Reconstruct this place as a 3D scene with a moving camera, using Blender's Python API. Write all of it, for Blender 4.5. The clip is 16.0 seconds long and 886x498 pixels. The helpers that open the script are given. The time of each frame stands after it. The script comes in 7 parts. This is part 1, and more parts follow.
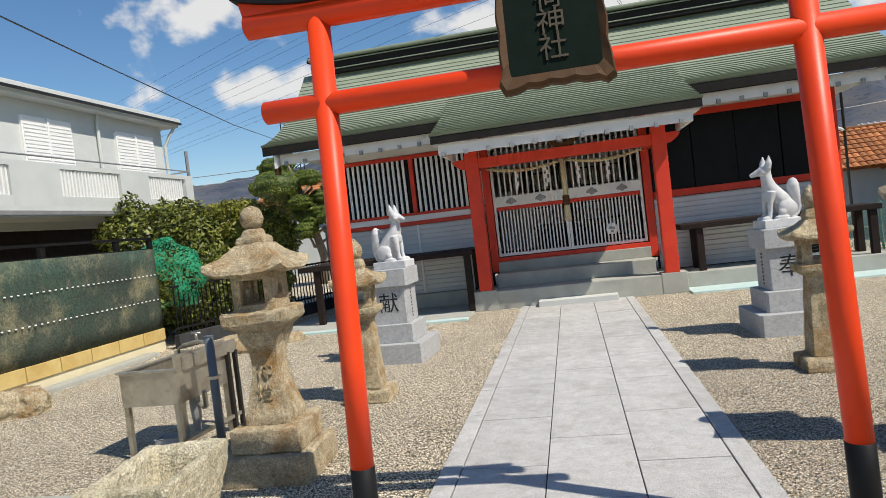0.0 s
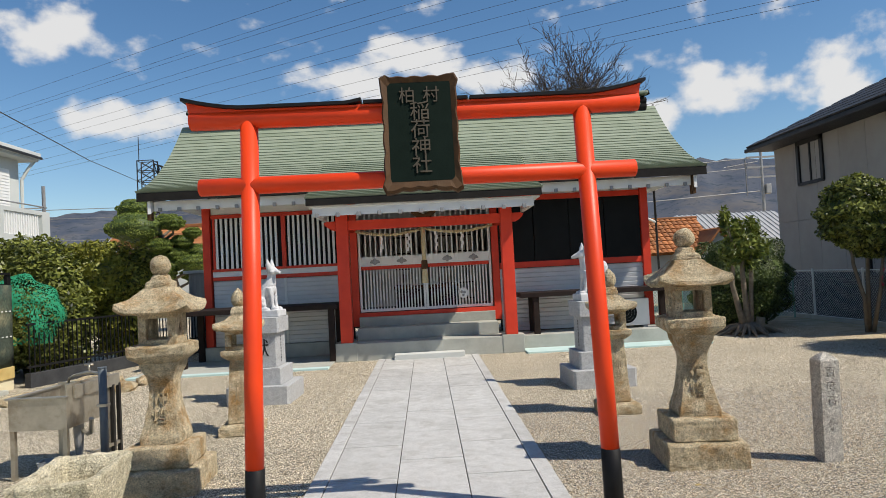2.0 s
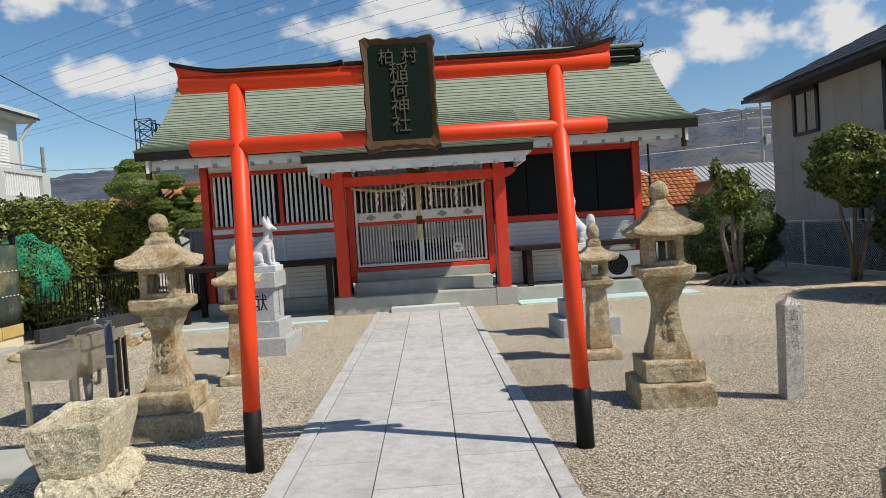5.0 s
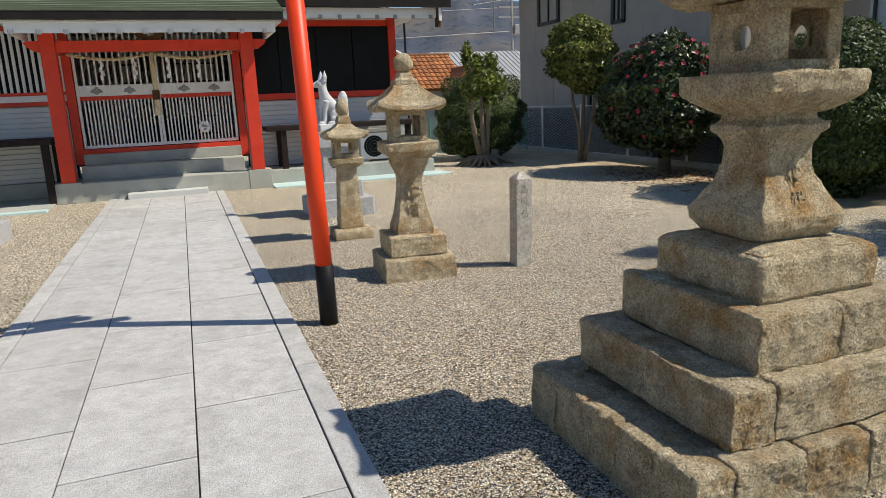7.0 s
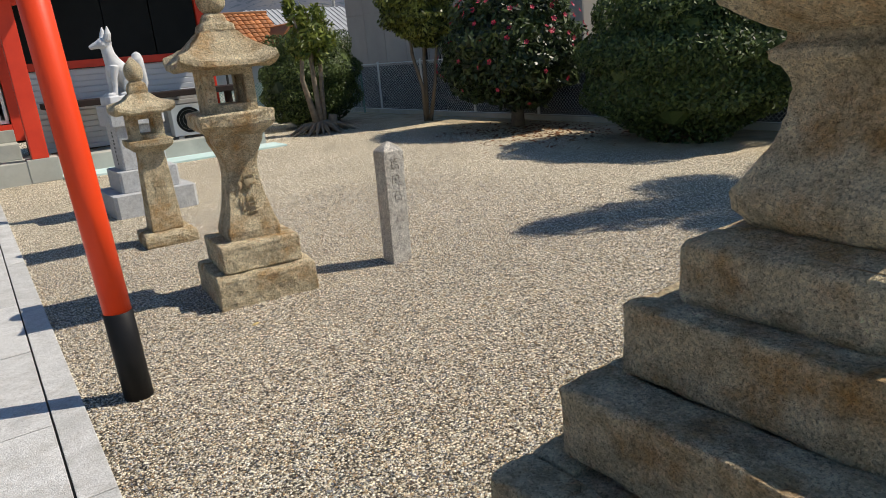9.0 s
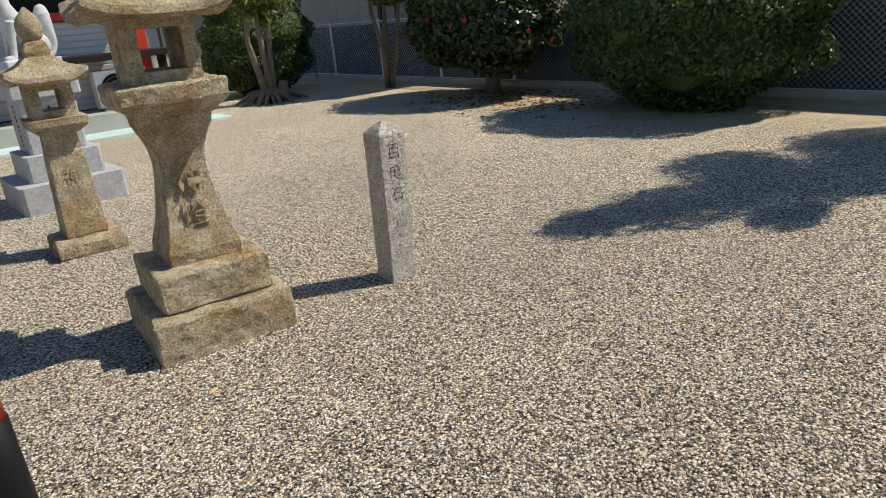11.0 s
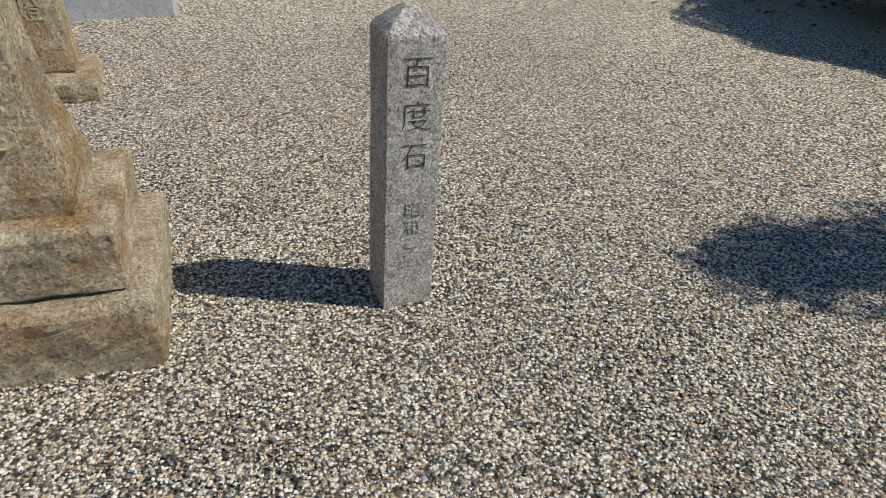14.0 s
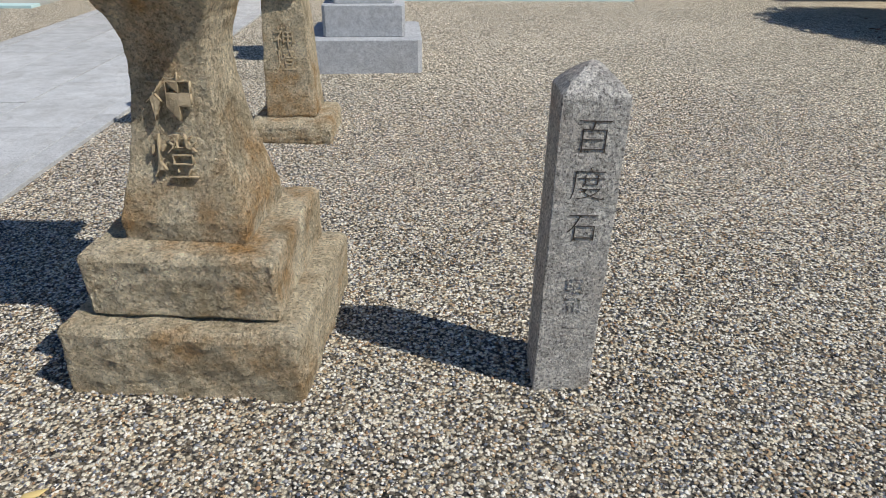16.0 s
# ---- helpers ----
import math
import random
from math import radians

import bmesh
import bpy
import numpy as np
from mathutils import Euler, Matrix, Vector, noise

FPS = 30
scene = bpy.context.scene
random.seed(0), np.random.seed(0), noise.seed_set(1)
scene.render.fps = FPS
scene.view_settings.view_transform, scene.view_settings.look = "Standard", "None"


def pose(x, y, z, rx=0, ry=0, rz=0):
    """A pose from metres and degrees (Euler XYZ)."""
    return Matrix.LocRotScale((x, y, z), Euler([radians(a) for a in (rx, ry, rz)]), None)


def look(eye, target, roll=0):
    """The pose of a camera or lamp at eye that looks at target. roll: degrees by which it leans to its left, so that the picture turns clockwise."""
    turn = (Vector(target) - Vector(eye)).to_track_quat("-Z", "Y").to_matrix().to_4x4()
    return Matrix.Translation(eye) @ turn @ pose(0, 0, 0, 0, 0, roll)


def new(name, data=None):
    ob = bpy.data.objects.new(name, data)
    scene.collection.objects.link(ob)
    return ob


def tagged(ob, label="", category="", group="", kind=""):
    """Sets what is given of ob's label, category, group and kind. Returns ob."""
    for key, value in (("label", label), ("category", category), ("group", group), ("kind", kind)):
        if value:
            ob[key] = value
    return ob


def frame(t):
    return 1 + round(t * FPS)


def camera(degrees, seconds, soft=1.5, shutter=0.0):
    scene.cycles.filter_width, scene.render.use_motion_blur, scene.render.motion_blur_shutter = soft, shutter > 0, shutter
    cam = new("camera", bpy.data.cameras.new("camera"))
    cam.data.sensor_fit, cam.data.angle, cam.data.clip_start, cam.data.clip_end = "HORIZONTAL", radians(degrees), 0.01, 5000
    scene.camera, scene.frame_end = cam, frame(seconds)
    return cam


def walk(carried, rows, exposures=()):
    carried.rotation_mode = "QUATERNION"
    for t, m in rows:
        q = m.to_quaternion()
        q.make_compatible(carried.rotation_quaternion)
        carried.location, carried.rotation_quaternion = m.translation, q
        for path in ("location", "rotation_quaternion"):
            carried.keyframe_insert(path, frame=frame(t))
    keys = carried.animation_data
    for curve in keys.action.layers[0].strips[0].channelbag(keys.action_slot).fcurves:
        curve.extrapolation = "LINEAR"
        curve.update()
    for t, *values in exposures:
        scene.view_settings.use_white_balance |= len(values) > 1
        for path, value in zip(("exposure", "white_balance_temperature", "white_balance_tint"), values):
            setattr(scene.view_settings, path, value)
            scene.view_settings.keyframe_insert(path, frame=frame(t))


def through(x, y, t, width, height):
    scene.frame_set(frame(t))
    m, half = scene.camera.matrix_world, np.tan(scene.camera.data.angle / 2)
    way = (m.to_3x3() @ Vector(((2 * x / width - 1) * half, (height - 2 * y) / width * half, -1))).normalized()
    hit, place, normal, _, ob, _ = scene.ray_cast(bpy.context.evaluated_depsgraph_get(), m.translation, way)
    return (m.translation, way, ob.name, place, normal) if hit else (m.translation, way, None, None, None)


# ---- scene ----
cam = camera(66.5, 16.0, soft=0.65)
PATH = [
    (0, (0.028, 1.115, 1.645), (-0.347, 3.079, 1.58), -6.8),
    (0.5, (-0.015, 0.725, 1.662), (-0.17, 2.719, 1.665), -4.9),
    (1, (-0.024, 0.451, 1.672), (-0.064, 2.448, 1.78), -2.5),
    (1.5, (0.065, 0.142, 1.695), (0.014, 2.138, 1.802), -1.5),
    (2, (0.031, -0.135, 1.689), (0.085, 1.863, 1.758), -3.0),
    (2.5, (0.124, -0.194, 1.708), (0.158, 1.806, 1.737), -2.7),
    (3, (0.185, -0.264, 1.674), (0.129, 1.734, 1.603), -2.2),
    (3.5, (0.168, -0.314, 1.669), (0.154, 1.684, 1.579), -3.2),
    (6, (0.214, -0.436, 1.656), (0.342, 1.559, 1.608), -3.3),
    (6.5, (0.279, -0.371, 1.609), (0.58, 1.591, 1.361), -3.4),
    (7, (0.392, -0.219, 1.55), (1.071, 1.612, 1.119), -2.5),
    (7.5, (0.41, 0.075, 1.556), (1.323, 1.788, 1.074), -1.8),
    (8, (0.486, 0.362, 1.516), (1.497, 2.016, 1.024), -3.2),
    (8.2, (0.601, 0.537, 1.506), (1.612, 2.186, 0.996), -5.0),
    (10.3, (0.986, 1.949, 1.423), (2.133, 3.446, 0.758), -3.9),
    (10.5, (1.05, 2.061, 1.428), (2.214, 3.54, 0.753), -4.7),
    (11, (1.244, 2.377, 1.409), (2.408, 3.858, 0.737), -5.1),
    (11.5, (1.551, 2.56, 1.381), (2.756, 3.986, 0.664), -6.7),
    (12, (1.761, 2.771, 1.341), (2.859, 4.235, 0.534), -6.6),
    (12.5, (2.004, 3.075, 1.319), (3.006, 4.521, 0.367), -6.6),
    (13, (2.174, 3.269, 1.275), (3.103, 4.793, 0.374), 1.7),
    (13.5, (2.476, 3.502, 1.295), (3.156, 5.108, 0.316), 1.6),
    (14, (2.646, 3.702, 1.254), (3.333, 5.251, 0.192), 3.0),
    (14.5, (2.807, 3.772, 1.217), (3.28, 5.423, 0.192), -0.5),
    (15, (2.858, 3.771, 1.198), (3.173, 5.519, 0.278), 1.9),
    (15.5, (2.881, 3.8, 1.211), (2.98, 5.565, 0.276), -0.1),
    (16, (2.863, 3.8, 1.201), (2.913, 5.575, 0.28), 0.3),
]
walk(cam, [(t, look(eye, target, roll)) for t, eye, target, roll in PATH],
     [(0.0, 0.02, 6850, 10), (6.0, -0.06, 6900, 10), (8.0, 0.05, 7000, 10), (11.5, -0.01, 6900, 10), (13.0, -0.18, 6650, 10), (14.5, -0.17, 6300, 10), (16.0, -0.15, 6200, 10)])

# ---- light ----
SUN = Vector((1.42, -0.69, 1.95)).normalized()
sun = new("sun", bpy.data.lights.new("sun", "SUN"))
sun.data.energy, sun.data.angle, sun.data.color = 5.0, radians(0.53), (1.0, 0.95, 0.87)
sun.matrix_world = look(SUN * 60, (0, 0, 0))
scene.view_settings.exposure = 0.0


def make_sky():
    world = bpy.data.worlds.new("sky")
    scene.world = world
    world.use_nodes = True
    nt = world.node_tree
    nt.nodes.clear()
    out = nt.nodes.new("ShaderNodeOutputWorld")
    bg = nt.nodes.new("ShaderNodeBackground")
    sky = nt.nodes.new("ShaderNodeTexSky")
    sky.sky_type, sky.sun_disc = "NISHITA", False
    sky.sun_elevation = math.asin(SUN.z)
    sky.sun_rotation = math.atan2(SUN.x, SUN.y)
    sky.air_density, sky.dust_density, sky.ozone_density = 1.0, 0.25, 3.0
    bg.inputs["Strength"].default_value = 0.077
    tc = nt.nodes.new("ShaderNodeTexCoord")
    sep = nt.nodes.new("ShaderNodeSeparateXYZ")
    nt.links.new(tc.outputs["Generated"], sep.inputs[0])
    # cumulus puffs, each at its bearing and height, frayed by noise

    def calc(op, p, q, r=None):
        n = nt.nodes.new("ShaderNodeMath")
        n.operation = op
        for sock, value in zip(n.inputs, (p, q, r)):
            if isinstance(value, (int, float)):
                sock.default_value = value
            elif value is not None:
                nt.links.new(value, sock)
        return n.outputs[0]
    x, y, z = sep.outputs
    bearing = calc("DIVIDE", x, y)
    height = calc("DIVIDE", z, calc("SQRT", calc("ADD", calc("MULTIPLY", x, x), calc("MULTIPLY", y, y)), 0))
    flat = nt.nodes.new("ShaderNodeCombineXYZ")
    nt.links.new(bearing, flat.inputs[0])
    nt.links.new(calc("MULTIPLY", height, 1.5), flat.inputs[1])
    n1 = nt.nodes.new("ShaderNodeTexNoise")
    n1.inputs["Scale"].default_value, n1.inputs["Detail"].default_value = 13.0, 10
    n1.inputs["Roughness"].default_value = 0.5
    nt.links.new(flat.outputs[0], n1.inputs["Vector"])
    body = 0.0
    for u, v, ru, rv in ((-0.545, 0.333, 0.105, 0.052), (-0.417, 0.229, 0.138, 0.038), (-0.091, 0.288, 0.125, 0.042), (-0.006, 0.315, 0.117, 0.052), (0.119, 0.291, 0.075, 0.042), (0.456, 0.226, 0.109, 0.052), (0.637, 0.225, 0.100, 0.063), (0.361, 0.206, 0.059, 0.042)):
        du = calc("MULTIPLY", calc("SUBTRACT", bearing, u), 1 / ru)
        dv = calc("MULTIPLY", calc("SUBTRACT", height, v), 1 / rv)
        body = calc("MAXIMUM", body, calc("SUBTRACT", 1.0, calc("ADD", calc("MULTIPLY", du, du), calc("MULTIPLY", dv, dv))))
    frayed = calc("MULTIPLY_ADD", calc("SUBTRACT", n1.outputs["Fac"], 0.5), 3.3, body)
    ramp = nt.nodes.new("ShaderNodeMapRange")
    ramp.interpolation_type = "SMOOTHSTEP"
    ramp.inputs[1].default_value, ramp.inputs[2].default_value = 0.22, 0.95
    nt.links.new(frayed, ramp.inputs[0])
    mul = nt.nodes.new("ShaderNodeMath")
    mul.operation, mul.inputs[1].default_value = "MULTIPLY", 0.93
    nt.links.new(ramp.outputs[0], mul.inputs[0])
    mix = nt.nodes.new("ShaderNodeMix")
    mix.data_type = "RGBA"
    mix.inputs[7].default_value = (10.2, 10.4, 10.7, 1)
    nt.links.new(mul.outputs[0], mix.inputs[0])
    hs = nt.nodes.new("ShaderNodeHueSaturation")
    hs.inputs["Saturation"].default_value, hs.inputs["Value"].default_value = 1.2, 1.55
    nt.links.new(sky.outputs[0], hs.inputs["Color"])
    nt.links.new(hs.outputs[0], mix.inputs[6])
    nt.links.new(mix.outputs[2], bg.inputs["Color"])
    nt.links.new(bg.outputs[0], out.inputs[0])


make_sky()


# ---- materials ----
def surface(name, c1, c2, scale=4.0, rough=0.8, metal=0.0, bump=0.0, bump_scale=60.0, speck=None, speck_scale=120.0, speck_amount=0.35, stain_or_glow=None, stain_or_glow_scale=1.3, stain_or_glow_amount=0.5, vary=0.0, spec=0.4, detail=6, bump_depth=0.012, coarse=0.0, grain=0.0, grain_scale=150.0, moss=None, moss_scale=6.0, moss_amount=0.6):
    """Two-tone noise colour, fine speckle, broad stains or glow patches, bump, and a shift from piece to piece."""
    m = bpy.data.materials.new(name)
    m.use_nodes = True
    nt = m.node_tree
    b = nt.nodes["Principled BSDF"]
    L = nt.links.new
    tc = nt.nodes.new("ShaderNodeTexCoord")
    info = nt.nodes.new("ShaderNodeObjectInfo")
    add = nt.nodes.new("ShaderNodeVectorMath")
    add.operation = "ADD"
    L(tc.outputs["Object"], add.inputs[0])
    sc = nt.nodes.new("ShaderNodeMath")
    sc.operation, sc.inputs[1].default_value = "MULTIPLY", 37.0
    L(info.outputs["Random"], sc.inputs[0])
    L(sc.outputs[0], add.inputs[1])

    def tex(s, d=6, r=0.6):
        n = nt.nodes.new("ShaderNodeTexNoise")
        n.inputs["Scale"].default_value, n.inputs["Detail"].default_value, n.inputs["Roughness"].default_value = s, d, r
        L(add.outputs[0], n.inputs["Vector"])
        return n

    def ramp(src, lo, hi):
        r = nt.nodes.new("ShaderNodeMapRange")
        r.inputs[1].default_value, r.inputs[2].default_value = lo, hi
        L(src, r.inputs[0])
        return r.outputs[0]

    def blend(fac, a, c, amount=1.0):
        x = nt.nodes.new("ShaderNodeMix")
        x.data_type = "RGBA"
        if amount != 1.0:
            k = nt.nodes.new("ShaderNodeMath")
            k.operation, k.inputs[1].default_value = "MULTIPLY", amount
            L(fac, k.inputs[0])
            fac = k.outputs[0]
        L(fac, x.inputs[0])
        for sock, v in ((x.inputs[6], a), (x.inputs[7], c)):
            if isinstance(v, tuple):
                sock.default_value = (*v, 1)
            else:
                L(v, sock)
        return x.outputs[2]

    col = blend(ramp(tex(scale, detail).outputs["Fac"], 0.3, 0.7), c1, c2)
    if stain_or_glow:
        col = blend(ramp(tex(stain_or_glow_scale, 8, 0.65).outputs["Fac"], 0.5, 0.68), col, stain_or_glow, stain_or_glow_amount)
    if speck:
        col = blend(ramp(tex(speck_scale, 3, 0.7).outputs["Fac"], 0.54, 0.64), col, speck, speck_amount)
    if moss:
        col = blend(ramp(tex(moss_scale, 9, 0.72).outputs["Fac"], 0.53, 0.62), col, moss, moss_amount)
    if grain:
        # crystals: each cell of the stone lighter or darker than the next
        vor = nt.nodes.new("ShaderNodeTexVoronoi")
        vor.inputs["Scale"].default_value = grain_scale
        L(add.outputs[0], vor.inputs["Vector"])
        sp = nt.nodes.new("ShaderNodeSeparateColor")
        L(vor.outputs["Color"], sp.inputs[0])
        g = nt.nodes.new("ShaderNodeMapRange")
        g.inputs[3].default_value, g.inputs[4].default_value = 1 - grain, 1 + grain
        L(sp.outputs[0], g.inputs[0])
        gh = nt.nodes.new("ShaderNodeHueSaturation")
        L(g.outputs[0], gh.inputs["Value"])
        L(col, gh.inputs["Color"])
        col = gh.outputs[0]
    if vary:
        hsv = nt.nodes.new("ShaderNodeHueSaturation")
        v = nt.nodes.new("ShaderNodeMapRange")
        v.inputs[3].default_value, v.inputs[4].default_value = 1 - vary, 1 + vary
        L(info.outputs["Random"], v.inputs[0])
        L(v.outputs[0], hsv.inputs["Value"])
        L(col, hsv.inputs["Color"])
        col = hsv.outputs[0]
    L(col, b.inputs["Base Color"])
    b.inputs["Roughness"].default_value, b.inputs["Metallic"].default_value = rough, metal
    b.inputs["Specular IOR Level"].default_value = spec
    if bump:
        bp = nt.nodes.new("ShaderNodeBump")
        bp.inputs["Strength"].default_value, bp.inputs["Distance"].default_value = min(1.0, bump * 1.5), bump_depth
        L(tex(bump_scale, 5, 0.7).outputs["Fac"], bp.inputs["Height"])
        if coarse:
            cb = nt.nodes.new("ShaderNodeBump")
            cb.inputs["Strength"].default_value, cb.inputs["Distance"].default_value = 1.0, coarse
            L(tex(bump_scale * 0.3, 4, 0.6).outputs["Fac"], cb.inputs["Height"])
            L(cb.outputs[0], bp.inputs["Normal"])
        L(bp.outputs[0], b.inputs["Normal"])
    return m


def leafy(name, c1, c2, rough=0.45, through=0.25):
    """Leaves: a colour of its own for each leaf, and some light passing through."""
    m = bpy.data.materials.new(name)
    m.use_nodes = True
    nt = m.node_tree
    b = nt.nodes["Principled BSDF"]
    g = nt.nodes.new("ShaderNodeNewGeometry")
    r = nt.nodes.new("ShaderNodeMix")
    r.data_type = "RGBA"
    r.inputs[6].default_value, r.inputs[7].default_value = (*c1, 1), (*c2, 1)
    nt.links.new(g.outputs["Random Per Island"], r.inputs[0])
    nt.links.new(r.outputs[2], b.inputs["Base Color"])
    b.inputs["Roughness"].default_value = rough
    b.inputs["Specular IOR Level"].default_value = 0.35
    tr = nt.nodes.new("ShaderNodeBsdfTranslucent")
    nt.links.new(r.outputs[2], tr.inputs[0])
    mx = nt.nodes.new("ShaderNodeMixShader")
    mx.inputs[0].default_value = through
    nt.links.new(b.outputs[0], mx.inputs[1])
    nt.links.new(tr.outputs[0], mx.inputs[2])
    nt.links.new(mx.outputs[0], nt.nodes["Material Output"].inputs[0])
    return m


def gravel_material():
    """Washed pea gravel that turns to bare sandy soil towards the planted edge."""
    m = bpy.data.materials.new("gravel")
    m.use_nodes = True
    nt = m.node_tree
    L = nt.links.new
    b = nt.nodes["Principled BSDF"]
    tc = nt.nodes.new("ShaderNodeTexCoord")
    vor = nt.nodes.new("ShaderNodeTexVoronoi")
    vor.inputs["Scale"].default_value = 92.0
    L(tc.outputs["Object"], vor.inputs["Vector"])
    sepc = nt.nodes.new("ShaderNodeSeparateColor")
    L(vor.outputs["Color"], sepc.inputs[0])
    cr = nt.nodes.new("ShaderNodeValToRGB")
    el = cr.color_ramp.elements
    el[0].position, el[0].color = 0.0, (0.055, 0.052, 0.050, 1)
    el[1].position, el[1].color = 1.0, (0.95, 0.89, 0.77, 1)
    for p, c in ((0.16, (0.20, 0.16, 0.11, 1)), (0.30, (0.70, 0.60, 0.42, 1)), (0.46, (0.88, 0.79, 0.61, 1)), (0.60, (0.26, 0.215, 0.16, 1)), (0.74, (0.62, 0.51, 0.35, 1)), (0.86, (0.90, 0.82, 0.65, 1))):
        e = el.new(p)
        e.color = c
    L(sepc.outputs[0], cr.inputs[0])
    # Shade in the gaps between stones, painted as darker cell borders
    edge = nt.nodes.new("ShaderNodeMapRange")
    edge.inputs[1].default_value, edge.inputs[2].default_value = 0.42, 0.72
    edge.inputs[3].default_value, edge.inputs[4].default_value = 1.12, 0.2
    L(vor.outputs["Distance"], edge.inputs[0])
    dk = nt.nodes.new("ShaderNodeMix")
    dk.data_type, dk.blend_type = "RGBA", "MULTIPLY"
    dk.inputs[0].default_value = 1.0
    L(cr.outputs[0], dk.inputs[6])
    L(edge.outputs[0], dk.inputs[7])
    # broad tone
    big = nt.nodes.new("ShaderNodeTexNoise")
    big.inputs["Scale"].default_value, big.inputs["Detail"].default_value = 0.7, 5
    L(tc.outputs["Object"], big.inputs["Vector"])
    hs = nt.nodes.new("ShaderNodeHueSaturation")
    mr = nt.nodes.new("ShaderNodeMapRange")
    mr.inputs[1].default_value, mr.inputs[2].default_value = 0.3, 0.7
    mr.inputs[3].default_value, mr.inputs[4].default_value = 0.9, 1.1
    L(big.outputs["Fac"], mr.inputs[0])
    # Clump tone also paints shade into the hollows that this noise bumps
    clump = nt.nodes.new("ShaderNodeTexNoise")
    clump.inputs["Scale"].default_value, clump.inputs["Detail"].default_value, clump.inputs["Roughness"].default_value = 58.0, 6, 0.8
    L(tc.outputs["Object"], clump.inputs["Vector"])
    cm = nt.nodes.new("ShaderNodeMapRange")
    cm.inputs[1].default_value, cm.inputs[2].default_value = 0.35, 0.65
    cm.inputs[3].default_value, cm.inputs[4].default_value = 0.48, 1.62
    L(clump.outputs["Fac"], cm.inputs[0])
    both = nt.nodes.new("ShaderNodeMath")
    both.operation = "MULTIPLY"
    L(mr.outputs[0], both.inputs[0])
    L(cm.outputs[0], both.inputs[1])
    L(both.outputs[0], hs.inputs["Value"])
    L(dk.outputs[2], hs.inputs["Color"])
    # soil
    n = nt.nodes.new("ShaderNodeTexNoise")
    n.inputs["Scale"].default_value, n.inputs["Detail"].default_value = 3.0, 10
    L(tc.outputs["Object"], n.inputs["Vector"])
    soil = nt.nodes.new("ShaderNodeValToRGB")
    soil.color_ramp.elements[0].position, soil.color_ramp.elements[0].color = 0.3, (0.42, 0.325, 0.20, 1)
    soil.color_ramp.elements[1].position, soil.color_ramp.elements[1].color = 0.7, (0.64, 0.535, 0.36, 1)
    L(n.outputs["Fac"], soil.inputs[0])
    sep = nt.nodes.new("ShaderNodeSeparateXYZ")
    L(tc.outputs["Object"], sep.inputs[0])
    wob = nt.nodes.new("ShaderNodeMath")
    wob.operation, wob.inputs[1].default_value = "MULTIPLY_ADD", 3.0
    L(big.outputs["Fac"], wob.inputs[0])
    L(sep.outputs[0], wob.inputs[2])
    ex = nt.nodes.new("ShaderNodeMapRange")
    ex.inputs[1].default_value, ex.inputs[2].default_value = 8.9, 10.6
    L(wob.outputs[0], ex.inputs[0])
    mx = nt.nodes.new("ShaderNodeMix")
    mx.data_type = "RGBA"
    L(ex.outputs[0], mx.inputs[0])
    L(hs.outputs[0], mx.inputs[6])
    L(soil.outputs[0], mx.inputs[7])
    L(mx.outputs[2], b.inputs["Base Color"])
    b.inputs["Roughness"].default_value = 0.85
    b.inputs["Specular IOR Level"].default_value = 0.25
    inv = nt.nodes.new("ShaderNodeMath")
    inv.operation, inv.inputs[0].default_value = "SUBTRACT", 1.0
    L(vor.outputs["Distance"], inv.inputs[1])
    bp = nt.nodes.new("ShaderNodeBump")
    bp.inputs["Strength"].default_value, bp.inputs["Distance"].default_value = 1.0, 0.007
    L(inv.outputs[0], bp.inputs["Height"])
    hollow = nt.nodes.new("ShaderNodeBump")
    hollow.inputs["Strength"].default_value, hollow.inputs["Distance"].default_value = 1.0, 0.012
    L(clump.outputs["Fac"], hollow.inputs["Height"])
    L(hollow.outputs[0], bp.inputs["Normal"])
    L(bp.outputs[0], b.inputs["Normal"])
    return m


def pebble_material():
    m = bpy.data.materials.new("pebble")
    m.use_nodes = True
    nt = m.node_tree
    b = nt.nodes["Principled BSDF"]
    g = nt.nodes.new("ShaderNodeNewGeometry")
    cr = nt.nodes.new("ShaderNodeValToRGB")
    cr.color_ramp.interpolation = "CONSTANT"
    el = cr.color_ramp.elements
    el[0].position, el[0].color = 0.0, (0.030, 0.030, 0.031, 1)
    el[1].position, el[1].color = 0.90, (0.74, 0.70, 0.61, 1)
    for p, c in ((0.12, (0.105, 0.086, 0.066, 1)), (0.24, (0.40, 0.285, 0.16, 1)), (0.38, (0.56, 0.50, 0.39, 1)), (0.52, (0.135, 0.145, 0.165, 1)), (0.64, (0.62, 0.565, 0.46, 1)), (0.76, (0.30, 0.185, 0.10, 1)), (0.82, (0.30, 0.29, 0.275, 1))):
        e = el.new(p)
        e.color = c
    nt.links.new(g.outputs["Random Per Island"], cr.inputs[0])
    nt.links.new(cr.outputs[0], b.inputs["Base Color"])
    b.inputs["Roughness"].default_value = 0.7
    b.inputs["Specular IOR Level"].default_value = 0.3
    return m


